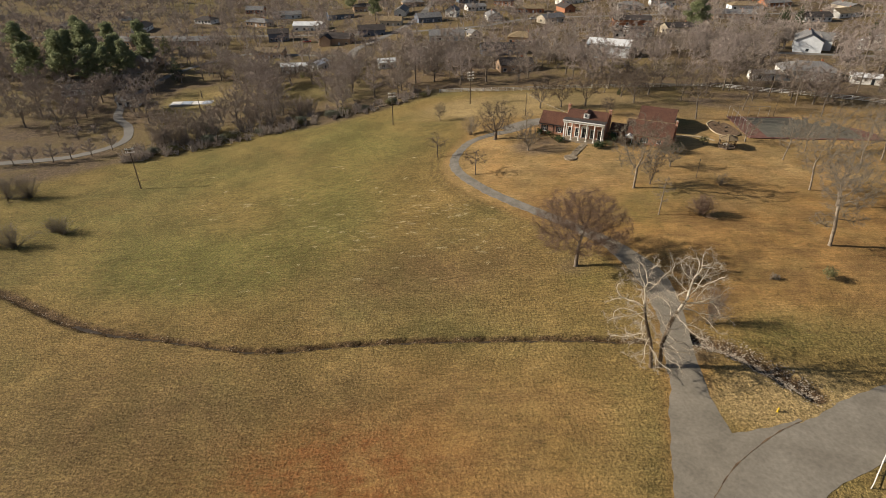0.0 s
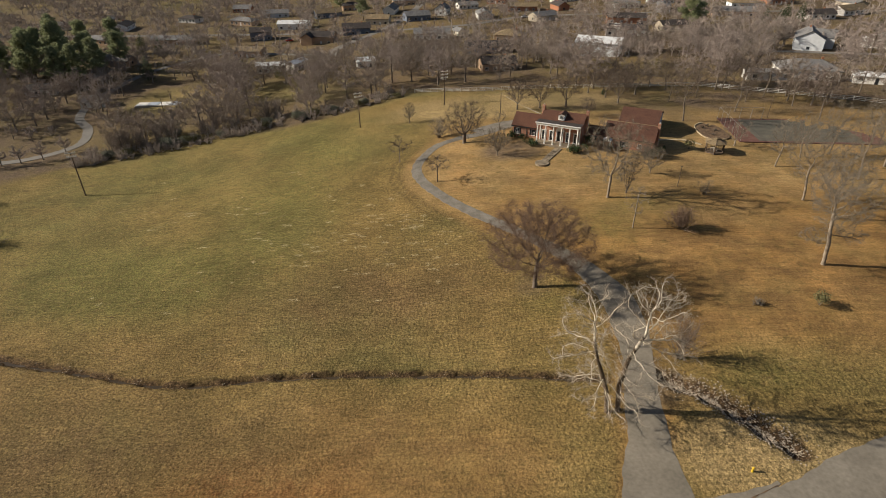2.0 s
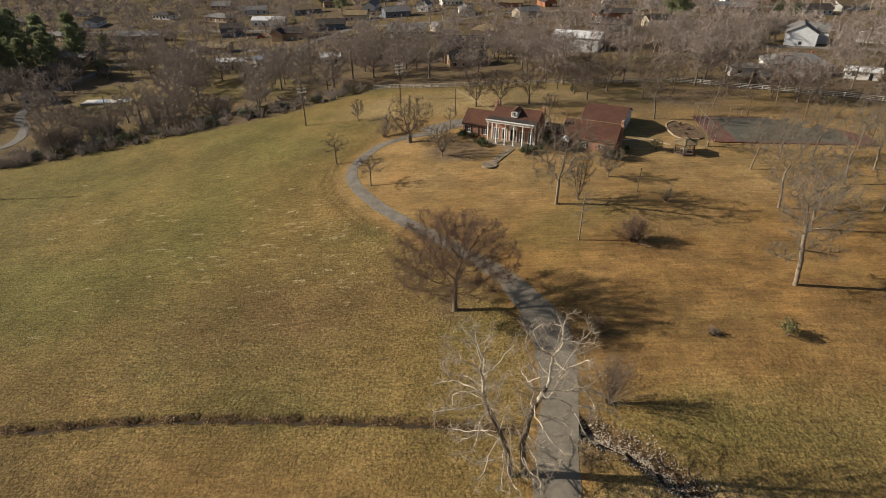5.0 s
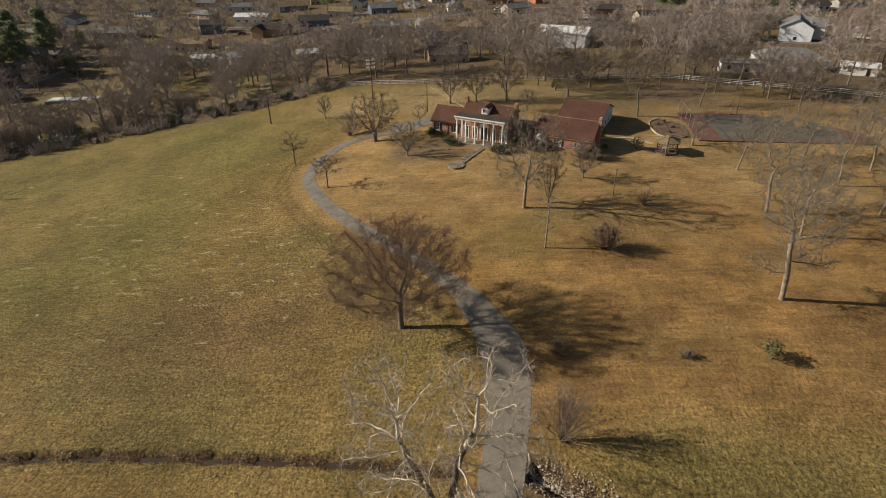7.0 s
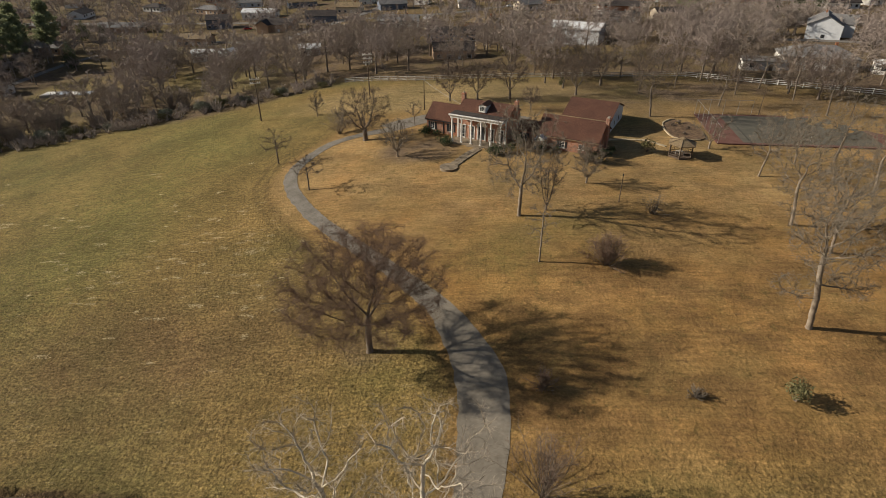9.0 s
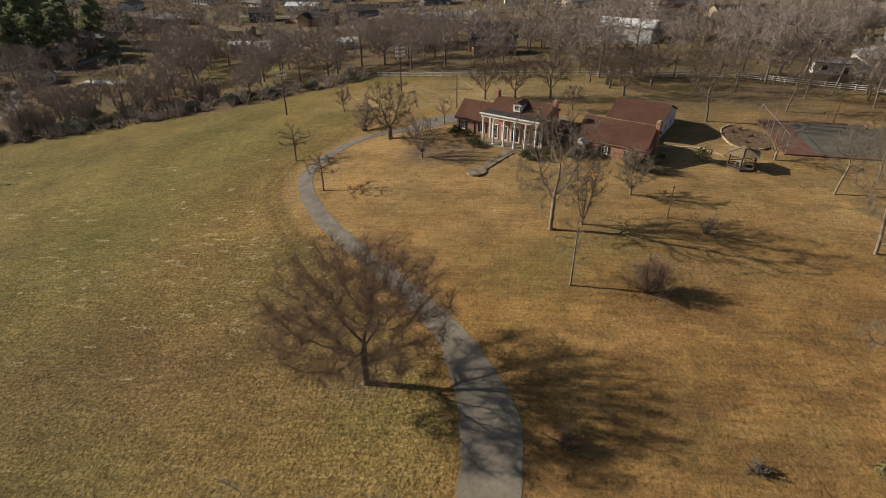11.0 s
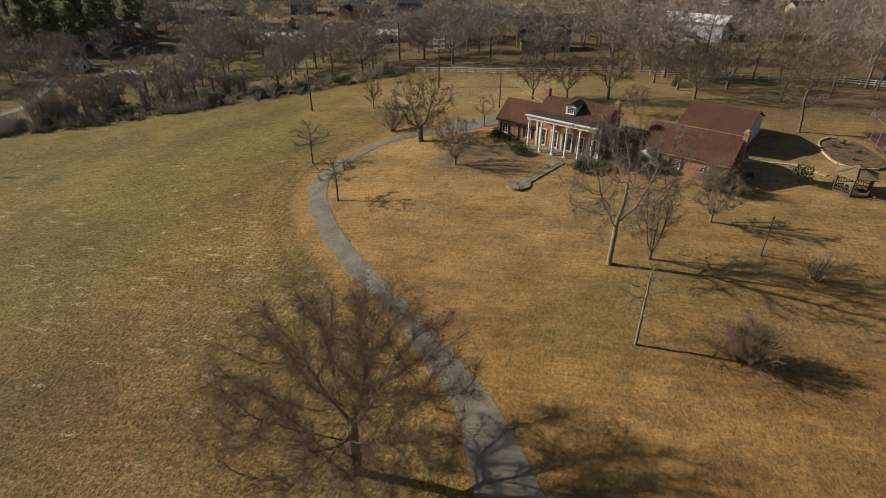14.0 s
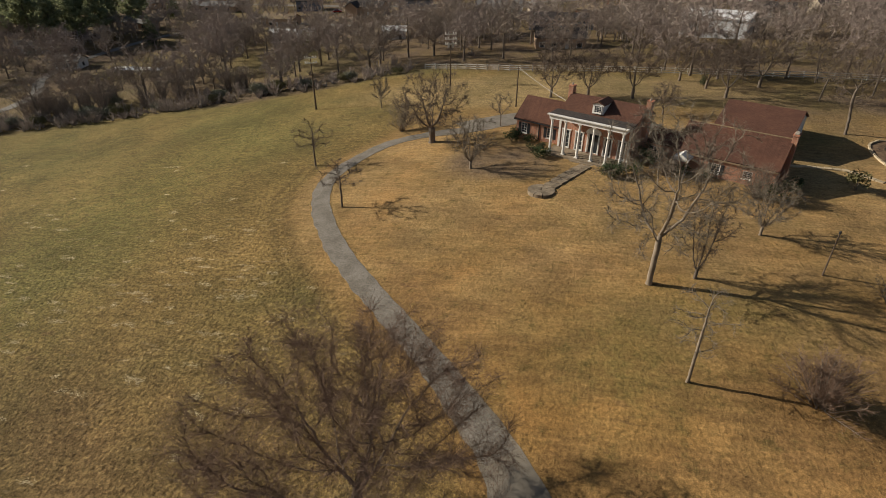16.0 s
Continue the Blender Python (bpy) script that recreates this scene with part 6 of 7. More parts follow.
suburb_house(29.8, 287, 5, 22, 9, 2.7, 2.1, BLUEWALL, ROOF_DARK, "long dark-roofed ranch house behind the trees")
suburb_house(31.0, 247, 8, 14, 9, 2.7, 2.0, TANWALL, ROOF_DARK, "dark-roofed tan brick house behind the fence")
suburb_house(43, 318, -15, 14, 11, 3.0, 2.6, TANWALL, ROOF_TAN, "tan brick house with a hipped roof", hip=True)
suburb_house(62, 432, 0, 20, 10, 2.8, 1.8, REDWALL, ROOF_TAN, "low brick house with a tan roof far off")
suburb_house(70, 386, 30, 16, 9, 2.9, 2.0, CREAM, ROOF_GREY, "cream house with a grey roof")
suburb_house(64.5, 275, -12, 9, 8, 3.4, 0.9, TANWALL, ROOF_GREY, "flat tan brick annexe", windows=2, chimney=False)
suburb_house(78.5, 273, -22, 19, 15, 5.2, 1.5, SIDING, ROOF_METAL, "large white metal building with a pale roof", windows=0, chimney=False, name="metal_building")
suburb_house(115, 362, -10, 22, 9, 2.9, 1.9, REDWALL, ROOF_DARK, "orange brick ranch house with a dark roof")
suburb_house(181, 372, -8, 24, 10, 2.9, 2.0, TANWALL, ROOF_GREY, "long ranch house with a grey roof")
suburb_house(168, 268, 62, 17, 11, 4.6, 3.0, SIDING, ROOF_GREY, "large white house with a grey roof and two gables", ell=(3, 8, 4))
suburb_house(136, 212, -14, 19, 11, 3.2, 2.8, WHITE, ROOF_GREY, "white house with a grey hipped roof behind the fence", hip=True)
suburb_house(120.5, 212, -10, 10, 6, 2.5, 0.7, WHITE, ROOF_GREY, "low white outbuilding behind the fence", windows=2, chimney=False, name="shed")
suburb_house(152, 203, -25, 9, 5, 2.4, 0.8, WHITE, ROOF_METAL, "low white shed with a pale roof", windows=2, chimney=False, name="shed")
suburb_house(199, 268, 40, 14, 10, 3.2, 1.6, WHITE, ROOF_METAL, "white building with a pale roof beside the meadow", windows=2, chimney=False)
suburb_house(-136, 239.5, 10, 9, 5.5, 2.6, 1.6, WHITE, ROOF_GREY, "small white house with dark openings", windows=3, chimney=False)
suburb_house(-168, 256, 20, 12, 7, 2.6, 1.6, WHITE, ROOF_DARK, "low white house with a dark roof", chimney=False)
suburb_house(-158, 305, -10, 14, 8, 2.8, 2.0, TANWALL, ROOF_GREY, "low house beyond the pines")
suburb_house(-26.6, 270, 15, 8, 5, 2.5, 1.2, WHITE, ROOF_METAL, "small shed with a white roof", windows=2, chimney=False, name="shed")
suburb_house(-72.5, 280, 8, 13, 5, 2.7, 1.0, WHITE, ROOF_METAL, "white trailer home with a pale roof", windows=5, chimney=False, name="mobile_home")
suburb_house(-61, 281.5, 70, 11, 5, 2.6, 1.0, WHITE, ROOF_METAL, "second white trailer home", windows=4, chimney=False, name="mobile_home")
FAR = random.Random(77)
WALLS, ROOFS = (TANWALL, REDWALL, CREAM, WHITE, BLUEWALL, SIDING), (ROOF_GREY, ROOF_DARK, ROOF_TAN, ROOF_GREY)
WORDS = {0: "tan brick", 1: "red brick", 2: "cream", 3: "white", 4: "slate blue", 5: "pale grey"}
for n, (x, y) in enumerate(((-250, 402), (-205, 402), (-172, 432), (-130, 420), (-118, 452), (-76, 440), (-62, 470), (-30, 436), (-24, 476), (24, 448), (34, 402), (48, 474), (88, 430), (98, 470), (132, 424), (150, 404), (160, 440), (205, 408), (232, 422), (250, 372), (270, 402), (-240, 450), (20, 492), (120, 486), (190, 470), (-150, 480), (-195, 356), (222, 356), (300, 350), (104, 322), (132, 330), (-95, 318), (2, 330), (-280, 330))):
    k = FAR.randrange(6)
    suburb_house(x, y, FAR.uniform(-25, 25) + (90 if FAR.random() < 0.2 else 0), FAR.uniform(13, 22), FAR.uniform(8, 10), 2.8, FAR.uniform(1.6, 2.4), WALLS[k], ROOFS[FAR.randrange(4)], WORDS[k] + " suburban house among bare trees", hip=FAR.random() < 0.4, windows=5)


# covered pool and its yard
pool = thing("swimming_pool", -108.5, 238.6, at(-108.5, 238.6), 6, "long covered swimming pool with a pale tarp", "swimming pool")
part("coping", boxes((-9.2, 9.2, -2.9, 2.9, -0.6, 0.30)), CURB, pool)
for k, x in enumerate((-8.6, -4.2, 0.2, 4.6)):
    part("cover_panel", boxes((x, x + 4.1, -2.3, 2.3, 0.302, 0.46 + 0.06 * (k % 2)), bevel=0.05), TARP if k % 2 else WHITE, pool)
tk = crown_tree(151, 3.6, 0.24, 1.7, 1.5, 1.8, n=40, step=0.4, kill=0.7, up=0.2, twig=0.4, second=1, total=200, thin=0.02)
place_tree("pollard", -107.0, 246.0, tk, BARK, TWIG, "short pollarded stump beside the pool", 0)


def car(x, y, rz, paint, label):
    c = thing("car", x, y, at(x, y) + 0.10, rz, label, "car")
    bm = bmesh.new()
    box(bm, -2.2, 2.2, -0.88, 0.88, 0.32, 0.92, bevel=0.12)
    part("body", bm, paint, c)
    v = [(-1.5, -0.8, 0.92), (1.1, -0.8, 0.92), (1.1, 0.8, 0.92), (-1.5, 0.8, 0.92), (-1.0, -0.62, 1.45), (0.5, -0.62, 1.45), (0.5, 0.62, 1.45), (-1.0, 0.62, 1.45)]
    part("windows", (v, [(0, 1, 5, 4), (1, 2, 6, 5), (2, 3, 7, 6), (3, 0, 4, 7)]), GLASS, c)
    part("roof", boxes((-1.02, 0.52, -0.63, 0.63, 1.45, 1.5)), paint, c)
    for sx in (-1.35, 1.35):
        for sy in (-0.82, 0.82):
            a, b = tube([(Vector((sx, sy - 0.1, 0.32)), 0.32), (Vector((sx, sy + 0.1, 0.32)), 0.32)], 12)
            part("wheel", (a, b), RUBBER, c)


car(-82, 352, 20, CARRED, "red parked car in front of the far houses")
car(14, 356, 80, CARWHITE, "white parked car by the street")
car(-8, 300, -20, CARWHITE, "white parked car on the street")
car(-42, 340, 70, CARDARK, "dark parked car on the street")
car(60, 398, 15, CARWHITE, "white parked car in front of the houses")
car(120, 352, -10, CARDARK, "dark parked car beside the brick house")
car(104, 352, 5, CARWHITE, "white parked car beside the brick house")
car(186, 300, 35, CARWHITE, "white parked car beside the meadow")

# evergreens
pine = [pine_form(s, h, 0.3, f, w) for s, h, f, w in ((161, 18, 0.28, 0.30), (163, 20, 0.35, 0.27), (167, 16, 0.22, 0.32))]
PINES = []
for k, (x, y) in enumerate(((-158, 268), (-150, 272), (-167, 274), (-163, 262), (-176, 264), (-184, 272), (-159, 282), (-171, 279), (-172, 286), (-190, 284), (-150, 292), (-166, 296), (-182, 296), (-188, 290), (-196, 268), (-202, 282), (-158, 306), (-176, 308), (-47, 414), (128, 300), (-72, 470), (-205, 330), (-250, 318), (-200, 278), (-186, 280), (-176, 282), (-196, 318), (-214, 294), (-232, 286), (-247, 306))):
    if k < 3:
        PINES.append(place_tree("pine_tree", x, y, pine[k], BARK, NEEDLE, "tall dark green pine in the grove beyond the field", k * 70, group="pines"))
    else:
        copy_thing(PINES[k % 3], pose(x, y, at(x, y), 0, 0, k * 53) @ Matrix.Scale(0.95 + 0.35 * ((k * 7) % 5) / 4, 4))
ced = cedar_form(171, 12.5, 4.6)
CED = place_tree("cedar_tree", -128.5, 273.3, ced, BARK, CEDAR, "dense dark cedar clothed to the ground", 0, group="cedars")
for x, y, s in ((142, 281, 0.75), (146, 285, 0.68), (136, 279, 0.63), (150, 279, 0.6), (185, 325, 0.9), (190, 330, 1.0), (180, 331, 0.8), (128, 302, 0.6), (-158, 330, 0.9), (-150, 332, 0.7), (205, 342, 0.9), (-162, 248, 0.35), (220, 300, 0.7), (62, 196, 0.25)):
    copy_thing(CED, pose(x, y, at(x, y), 0, 0, x * 31) @ Matrix.Scale(s, 4))
bam = cedar_form(173, 7.0, 2.2, 0.06, 0.3, 26)
BAM = place_tree("bamboo_clump", -62.5, 264.5, bam, BARK, LEAF_YEL, "yellow-green bamboo clump beside the trailers", 0, group="bamboo", category="bamboo")
for x, y, s in ((-59.5, 266, 0.9), (-66, 265.5, 0.8), (-56.5, 264, 0.7), (-141, 241.5, 0.45), (-158.5, 327, 1.2)):
    copy_thing(BAM, pose(x, y, at(x, y), 0, 0, x * 31) @ Matrix.Scale(s, 4))

# bare trees of the neighbourhood: the nearer ones singly
MID = [crown_tree(301 + k, hgt, 0.24, fk, rad, low, n=190, lead=ld, step=0.75, kill=1.15, tip=0.03, keep=0.5, jitter=0.25, up=0.1, total=2500, twig=1.3, second=1, thin=0.046, spread=0.9, thick=0.10, bushy=0.12, flat=True) for k, (hgt, fk, rad, low, ld) in enumerate(((11.0, 2.0, 5.6, 2.2, 0.2), (12.5, 2.6, 5.4, 2.8, 0.4), (10, 1.6, 5.8, 1.8, 0.0), (13.5, 3.5, 5.0, 3.2, 0.5), (9.5, 1.4, 5.4, 1.6, 0.2)))]
MIDS = []
HOUSES = [(o.location.x, o.location.y) for o in scene.objects if o.get("category") == "house"]
STREETS = [smooth_line(s, 6.0) for s in ([(-190, 172), (-135.7, 180.7), (-118.5, 199.0), (-134, 224), (-139.7, 261.0), (-104, 328), (-57, 308)], [(-48, 300), (-33.5, 355.5), (-10, 480)], [(-300, 372), (-110, 380), (-33, 362), (60, 402), (200, 388), (320, 380)])]
OPEN = ((150, 240, 13), (130, 198, 10), (160, 252, 11), (144, 222, 10), (70, 260, 9), (84, 254, 10), (136, 200, 10), (98, 230, 8), (-126, 262, 9), (-119, 254, 9), (-108, 262, 9), (-100, 222, 11), (-95, 245, 12), (-119, 236, 9), (-104, 250, 12), (-105, 232, 14), (-105, 240, 17), (-112, 255, 12), (190, 330, 16), (220, 318, 22), (250, 310, 22), (205, 296, 14), (75, 300, 9), (-78, 330, 10), (40, 300, 8), (-36, 330, 12), (70, 405, 14), (-150, 350, 8), (88, 224, 7), (-60, 326, 7), (14, 350, 8), (105, 345, 9), (20, 412, 9), (-88, 345, 7))


def free_spot(x, y, pad):
    if min(math.hypot(x - a, y - b) for a, b in HOUSES) < 8.0 + pad:
        return False
    if any(abs(x - a) < 7 and -15 < y - b < 0 for a, b in HOUSES):
        return False
    if any(math.hypot(x - a, y - b) < r for a, b, r in OPEN):
        return False
    return all(min(math.hypot(x - q[0], y - q[1]) for q in s) > 5.5 for s in STREETS)


def wood_edge(x):
    return float(np.interp(x, [-260, -150, -104, -62, -23, 0, 60, 100, 142, 170, 320], [150, 170, 181, 196, 206, 219, 214, 208, 190, 176, 150]))


rw = random.Random(5)
spots = []
tries = 0
while len(spots) < 185 and tries < 30000:
    tries += 1
    x, y = rw.uniform(-190, 215), 150 + 130 * rw.random()
    if abs(x - 15) > 0.86 * y + 8 or y < (wood_edge(x) + 3 if x < 45 else float(np.interp(x, [45, 70, 100, 130, 215], [207, 199, 190, 174, 140]))):
        continue
    if x < -108 and y < 208:
        continue
    if not free_spot(x, y, 1.0):
        continue
    if min((math.hypot(x - a, y - b) for a, b in spots), default=99) < 5.0:
        continue
    spots.append((x, y))
for n, (x, y) in enumerate(spots):
    k = n % 5
    if n < 5:
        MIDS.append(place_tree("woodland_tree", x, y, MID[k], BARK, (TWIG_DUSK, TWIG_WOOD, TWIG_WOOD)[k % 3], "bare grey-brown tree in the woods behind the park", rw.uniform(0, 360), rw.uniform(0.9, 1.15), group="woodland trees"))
    else:
        s = MIDS[k].scale.x
        copy_thing(MIDS[k], pose(x, y, at(x, y), 0, 0, rw.uniform(0, 360)) @ Matrix.Scale(rw.uniform(0.85, 1.35) / s, 4))
# the row of small trees along the lower street
row = crown_tree(331, 6.4, 0.15, 1.3, 3.0, 1.6, n=100, step=0.55, kill=0.95, tip=0.02, up=0.1, twig=0.75, second=1, total=1700, bushy=0.1, thin=0.045, thick=0.06, flat=True)
ROWT = None
for x, y in ((-145.5, 176.0), (-139.2, 176.8), (-133.2, 178.2), (-128.2, 180.3), (-122.6, 183.0), (-118.0, 188.2), (-151.0, 175.0), (-137, 200), (-146, 203)):
    if ROWT is None:
        ROWT = place_tree("street_tree", x, y, row, BARK, TWIG_FAR, "small rounded bare street tree in a row along the road", 0, group="street trees in a row")
    else:
        copy_thing(ROWT, pose(x, y, at(x, y), 0, 0, x * 29) @ Matrix.Scale(0.85 + 0.05 * (int(-x) % 5), 4))


def woods(name, forms, count, seed, area, label, keep, mat, scale=(0.7, 1.15)):
    """Very many far trees or bushes in one mesh."""
    r = random.Random(seed)
    arr = []
    for (tv, tf), (cv, cf) in forms:
        v = np.array(tv + cv)
        tri = []
        for q in tf:
            for j in range(1, len(q) - 1):
                tri.append((q[0], q[j], q[j + 1]))
        tri += [tuple(i + len(tv) for i in q) for q in cf]
        arr.append((v, np.array(tri)))
    V, T, o, n, tries = [], [], 0, 0, 0
    while n < count and tries < count * 60:
        tries += 1
        x, y = area(r)
        if not keep(x, y):
            continue
        v, t = arr[r.randrange(len(arr))]
        a, s = r.uniform(0, 6.283), r.uniform(*scale)
        c, d = math.cos(a) * s, math.sin(a) * s
        V.append(np.stack([x + v[:, 0] * c - v[:, 1] * d, y + v[:, 0] * d + v[:, 1] * c, at(x, y) + v[:, 2] * s], 1))
        T.append(t + o)
        o += len(v)
        n += 1
    V, T = np.concatenate(V), np.concatenate(T)
    me = bpy.data.meshes.new(name)
    me.vertices.add(len(V))
    me.vertices.foreach_set("co", V.ravel())
    me.loops.add(T.size)
    me.loops.foreach_set("vertex_index", T.ravel().astype(np.int32))
    me.polygons.add(len(T))
    me.polygons.foreach_set("loop_start", np.arange(0, T.size, 3, dtype=np.int32))
    me.update(calc_edges=True)
    me.materials.append(mat)
    return tagged(new(name, me), label, "woods", kind="stuff")


SPARSE = [crown_tree(351 + k, hgt, 0.22, 1.8, rad, 1.6, n=44, step=1.2, kill=1.9, tip=0.05, keep=0.5, jitter=0.2, up=0.1, total=330, twig=1.9, second=1, thin=0.1, spread=0.9, thick=0.14, bushy=0.18, flat=True) for k, (hgt, rad) in enumerate(((9.5, 5.2), (11, 5.4), (8.5, 4.8)))]


def far_area(r):
    y = 255 + 450 * r.random() ** 1.15
    return 15 + r.uniform(-1, 1) * (0.86 * y + 15), y


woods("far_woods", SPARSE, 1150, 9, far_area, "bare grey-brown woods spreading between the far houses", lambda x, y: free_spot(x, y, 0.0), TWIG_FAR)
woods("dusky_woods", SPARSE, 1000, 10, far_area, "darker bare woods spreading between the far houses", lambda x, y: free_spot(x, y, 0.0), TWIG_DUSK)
SHRUBS = [stem_bush(381 + k, h, w, 13, 8, t, 3, cheap=True) for k, (h, w, t) in enumerate(((2.6, 3.6, 0.030), (2.0, 3.4, 0.030), (3.6, 3.8, 0.032)))]
THICKET = [stem_bush(391 + k, h, w, 18, 11, 0.034, 3, cheap=True) for k, (h, w) in enumerate(((5.2, 4.6), (6.6, 5.4)))]


def brush_area(r):
    x = -110 + 110 * r.random() ** 1.2
    return x, wood_edge(x) - 5 + abs(r.gauss(0, 1)) * 7


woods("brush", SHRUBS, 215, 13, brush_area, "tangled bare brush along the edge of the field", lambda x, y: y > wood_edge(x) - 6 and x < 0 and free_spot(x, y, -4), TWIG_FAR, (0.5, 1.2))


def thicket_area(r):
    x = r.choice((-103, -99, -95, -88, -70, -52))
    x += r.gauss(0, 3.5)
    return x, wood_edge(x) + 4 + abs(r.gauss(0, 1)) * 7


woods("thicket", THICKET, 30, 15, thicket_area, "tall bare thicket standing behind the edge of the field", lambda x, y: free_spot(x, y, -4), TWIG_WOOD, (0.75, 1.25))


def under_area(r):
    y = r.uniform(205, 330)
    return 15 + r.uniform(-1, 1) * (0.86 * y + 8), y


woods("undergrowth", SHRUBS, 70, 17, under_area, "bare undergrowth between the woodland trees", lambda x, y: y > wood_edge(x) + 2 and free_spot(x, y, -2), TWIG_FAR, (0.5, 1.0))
# evergreen honeysuckle patches in the hedge
for n, (x, y, w, h) in enumerate(((-82.7, 188.8, 7, 3.2), (-75.1, 190.5, 7, 3.0), (-91.8, 204.3, 9, 3.4), (-86, 200, 7, 2.8), (-94.2, 183.5, 5, 2.8), (-52.5, 200, 5, 2.6), (-40.4, 200.6, 7, 3.0), (-36.5, 203, 6, 2.8), (-19, 207.4, 4, 2.6), (-78, 190.5, 5, 2.6), (-52, 197, 5, 2.2), (-40, 202, 6, 2.4), (-30, 204.5, 5, 2.2), (-20, 207, 6, 2.0), (-66, 193.5, 4, 2.2), (-100, 182.5, 5, 2.6), (-8, 212, 4, 1.8))):
    leafy("hedge_shrub", x, y, 400 + n, w, 3, h, (LEAF_GREY, LEAF_OLIVE, LEAF_GREY)[n % 3], "low evergreen tangle in the hedge at the field's edge", 0.2, 60)

# ---------------------------------------------------------------- creek stones, leaf mould and grass tufts
def stone_form(seed):
    r = random.Random(seed)
    bm = bmesh.new()
    bmesh.ops.create_icosphere(bm, subdivisions=1, radius=1.0)
    for v in bm.verts:
        v.co *= r.uniform(0.75, 1.15)
        v.co.z *= 0.6
    me = bpy.data.meshes.new("stone")
    bm.to_mesh(me)
    bm.free()
    me.materials.append(STONES)
    return me


STONES = mottled("pale_creek_stone", (0.17, 0.135, 0.098), (0.42, 0.355, 0.275), 1.2, 0.9, fine=0.2, per_object=0.45)
FORMS = [stone_form(k) for k in range(6)]
rs = random.Random(21)
rub = thing("rubble_bed", 47.5, 64.5, at(47.5, 64.5), 0, "rubble of pale and dark stones lining the creek channel", "rubble")
rows = smooth_line(RUBBLE, 0.15)
for k in range(300):
    p = rows[rs.randrange(len(rows))]
    x, y = p[0] + rs.gauss(0, 0.95), p[1] + rs.gauss(0, 0.95)
    s = rs.uniform(0.07, 0.21)
    o = part("stone", FORMS[k % 6], None, rub)
    o.matrix_basis = Matrix.Translation((x - 47.5, y - 64.5, at(x, y) + s * 0.25 - at(47.5, 64.5))) @ Euler((rs.uniform(-0.3, 0.3), rs.uniform(-0.3, 0.3), rs.uniform(0, 6))).to_matrix().to_4x4() @ Matrix.Diagonal((s, s * rs.uniform(0.7, 1.2), s, 1))


def scatter(name, form, count, seed, area, size, mat, label, category):
    """Many small alike pieces in one mesh; form is (verts, triangles), area gives x, y and a size factor."""
    r = random.Random(seed)
    v0, t0 = np.array(form[0], float), np.array(form[1])
    V, T = [], []
    o = 0
    for _ in range(count):
        x, y, k = area(r)
        s, a = size * k * r.uniform(0.6, 1.4), r.uniform(0, 6.283)
        c, d = math.cos(a) * s, math.sin(a) * s
        V.append(np.stack([x + v0[:, 0] * c - v0[:, 1] * d, y + v0[:, 0] * d + v0[:, 1] * c, v0[:, 2] * s * r.uniform(0.7, 1.2)], 1))
        T.append(t0 + o)
        o += len(v0)
    xy = np.array([v[:, :2].mean(0) for v in V])
    zz = land(xy[:, 0], xy[:, 1])
    for v, z in zip(V, zz):
        v[:, 2] += z
    V, T = np.concatenate(V), np.concatenate(T)
    me = bpy.data.meshes.new(name)
    me.vertices.add(len(V))
    me.vertices.foreach_set("co", V.ravel())
    me.loops.add(T.size)
    me.loops.foreach_set("vertex_index", T.ravel().astype(np.int32))
    me.polygons.add(len(T))
    me.polygons.foreach_set("loop_start", np.arange(0, T.size, 3, dtype=np.int32))
    me.update(calc_edges=True)
    me.materials.append(mat)
    return tagged(new(name, me), label, category, kind="stuff")


bmx = bmesh.new()
bmesh.ops.create_icosphere(bmx, subdivisions=1, radius=1.0)
bmesh.ops.triangulate(bmx, faces=bmx.faces)
bmx.verts.index_update()
PEB = ([(v.co.x, v.co.y * 0.8, v.co.z * 0.55 + 0.15) for v in bmx.verts], [tuple(v.index for v in f.verts) for f in bmx.faces])
bmx.free()
CL = smooth_line(CREEK[2:], 0.3)


def bed_area(r):
    p = CL[int(len(CL) * r.random() ** 1.5)]
    w = 0.6 if p[0] < -45 else 0.25
    return p[0] + r.gauss(0, w), p[1] + r.gauss(0, w), 1.0


def rubble_area(r):
    p = rows[r.randrange(len(rows))]
    return p[0] + r.gauss(0, 0.95), p[1] + r.gauss(0, 0.95), 1.0


scatter("creek_pebbles", PEB, 560, 31, bed_area, 0.10, ROCK, "small stones strewn along the creek bed", "stones")
scatter("rubble_pebbles", PEB, 2600, 37, rubble_area, 0.10, ROCK, "small stones between the larger rubble", "stones")
TUFT = ([(0.0, 0.1, 0), (0.1, -0.06, 0), (-0.1, -0.06, 0), (0.25, 0.3, 1.0), (0.45, -0.25, 0.8), (-0.4, -0.15, 0.9)], [(0, 1, 3), (1, 2, 4), (2, 0, 5), (0, 2, 4), (1, 0, 5)])


def bank_area(r):
    p = CL[r.randrange(len(CL))]
    w = 1.3 if p[0] < -45 else 0.85
    s = (1 if r.random() < 0.5 else -1) * (w + abs(r.gauss(0, 0.5)))
    return p[0] + r.gauss(0, 0.3), p[1] + s, 1.3


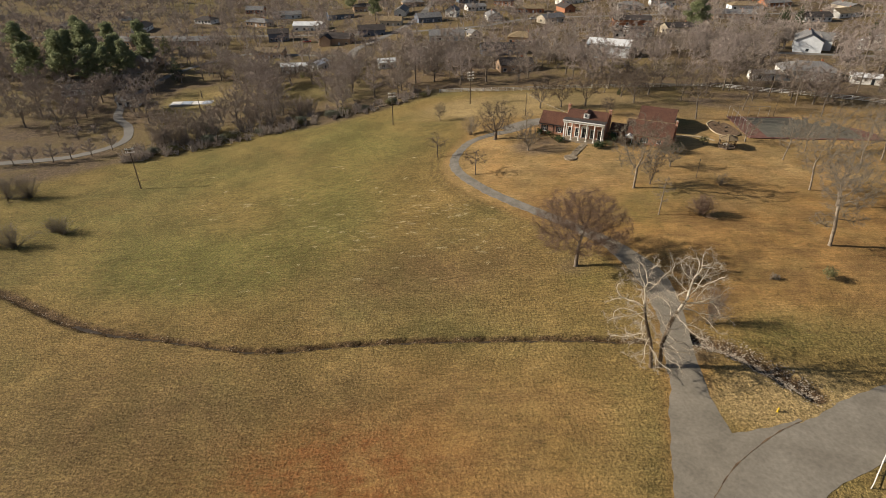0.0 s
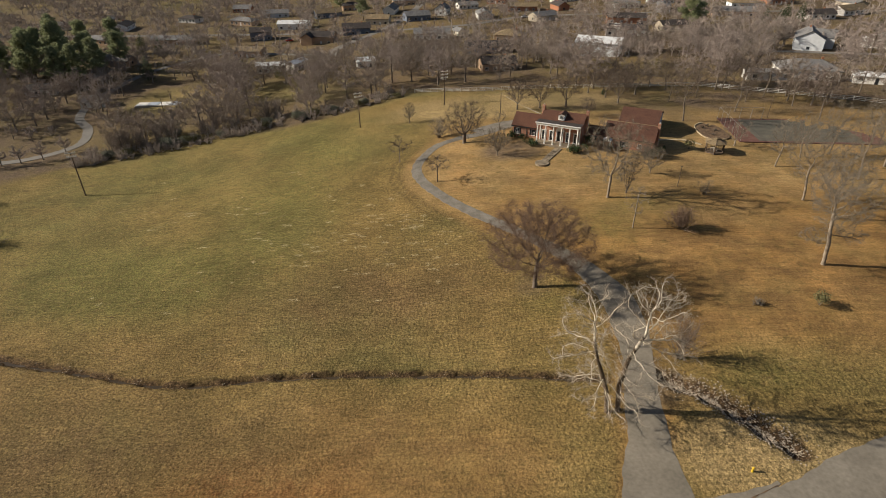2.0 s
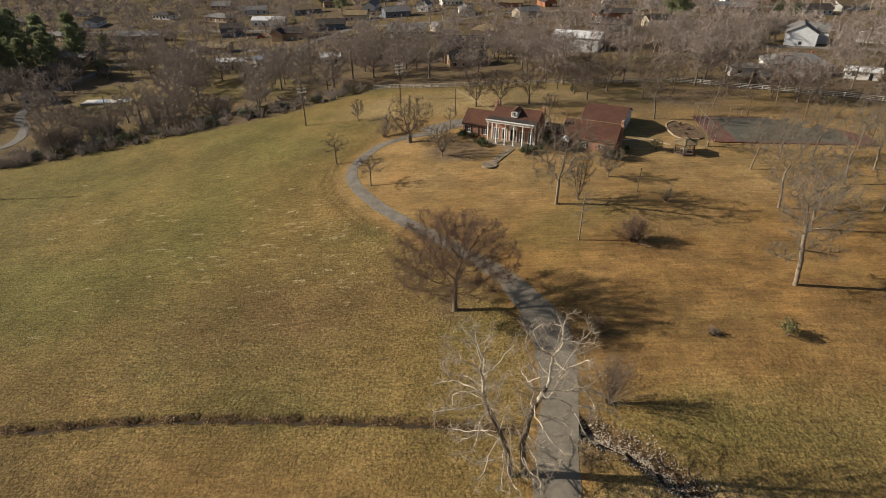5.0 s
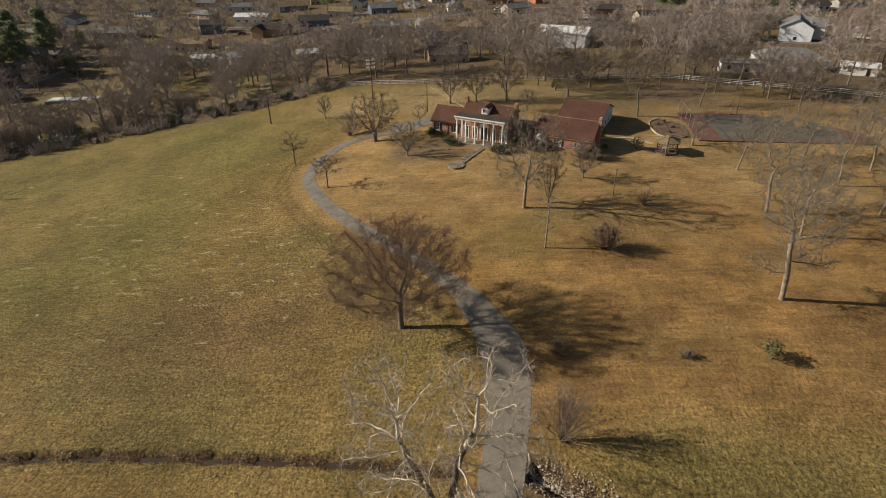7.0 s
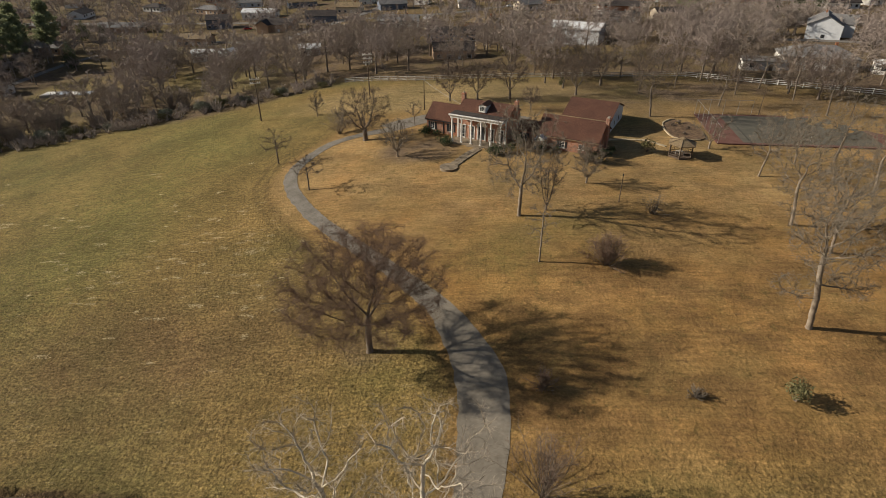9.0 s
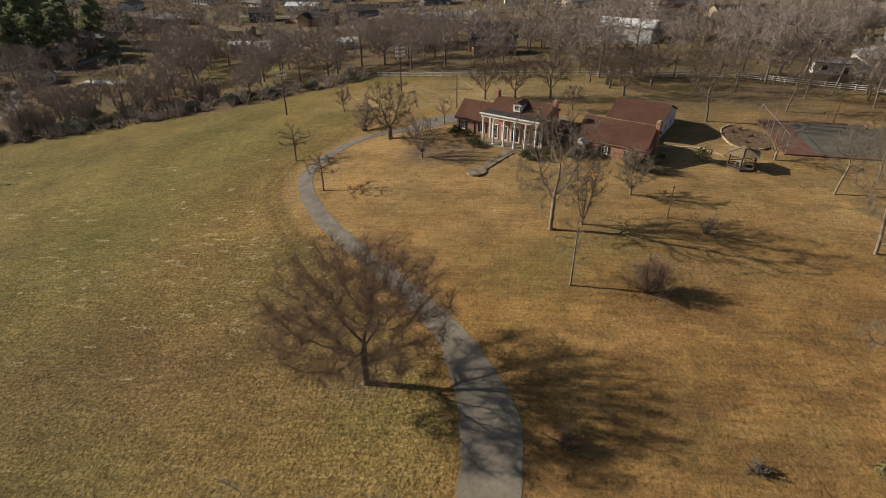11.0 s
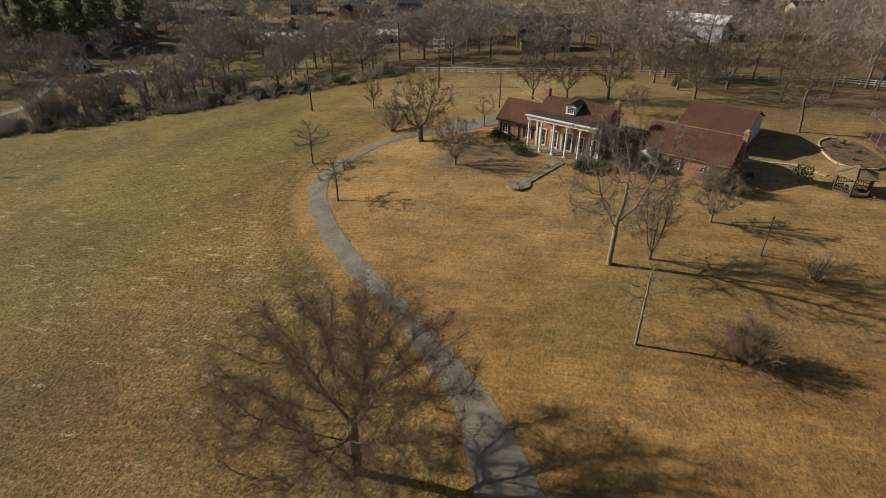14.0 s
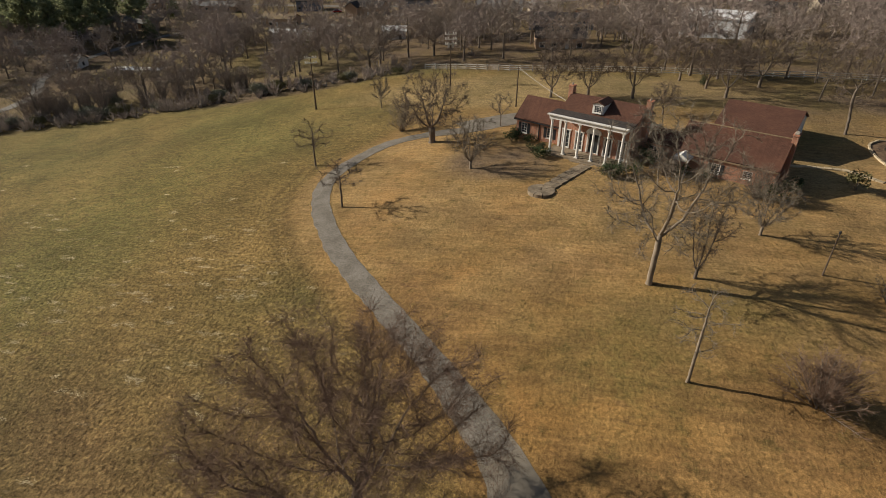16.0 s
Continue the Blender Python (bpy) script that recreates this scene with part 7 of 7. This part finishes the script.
def field_area(r):
    while True:
        x, y = r.uniform(-75, 95), 36 + 90 * r.random() ** 1.5
        if abs(x - 18) < 0.85 * y + 10 and not (28 < x < 46 and y < 110) and not (x > 30 and y < 62):
            return x, y, 1.0


scatter("bank_grass", TUFT, 1500, 41, bank_area, 0.15, STRAW, "taller dry grass along the creek banks", "grass")
scatter("grass_tufts", TUFT, 22000, 43, field_area, 0.14, STRAW, "dry grass tufts over the field", "grass")


def straw_wisps():
    """Pale mown straw lying in short broken rows, each blade a thin flat strip just above the ground."""
    r = random.Random(47)
    V, F = [], []
    rows_at = []
    for k in range(90):
        if k < 64:
            x, y = r.gauss(-7, 14), r.gauss(114, 9)
        elif k < 76:
            x, y = r.gauss(-52, 14), r.gauss(136, 9)
        else:
            x, y = r.uniform(-60, 5), r.uniform(84, 165)
        dx = float(np.interp(y, [q[1] for q in DRIVE[:18]], [q[0] for q in DRIVE[:18]]))
        if x < dx - 5:
            rows_at.append((x, y, r.uniform(0.3, 1.5) * (1.5 if r.random() < 0.15 else 1.0), r.uniform(0.12, 0.5)))
    for x, y, ln, w in rows_at:
        a = radians(r.gauss(-6, 5))
        c, s = math.cos(a), math.sin(a)
        for _ in range(int(22 + 95 * ln * w)):
            u, v = r.uniform(-ln, ln) * r.random() ** 0.4, r.gauss(0, w * 0.6)
            b, h = a + r.gauss(0, 0.4), r.uniform(0.07, 0.20)
            px, py = x + u * c - v * s, y + u * s + v * c
            ex, ey = math.cos(b) * h, math.sin(b) * h
            nx, ny = -math.sin(b) * 0.010, math.cos(b) * 0.010
            z = r.uniform(0.03, 0.09)
            o = len(V)
            V += [(px - ex - nx, py - ey - ny, z), (px + ex - nx, py + ey - ny, z + r.uniform(-0.02, 0.04)), (px + ex + nx, py + ey + ny, z + 0.01), (px - ex + nx, py - ey + ny, z)]
            F.append((o, o + 1, o + 2, o + 3))
    V = np.array(V)
    V[:, 2] += np.repeat(land(*V.reshape(-1, 4, 3)[:, :, :2].mean(1).T), 4)
    tagged(new("straw_wisps", mesh_of("straw_wisps", V.tolist(), F, STRAW_PALE)), "pale mown straw lying in broken rows on the field", "straw", kind="stuff")


straw_wisps()
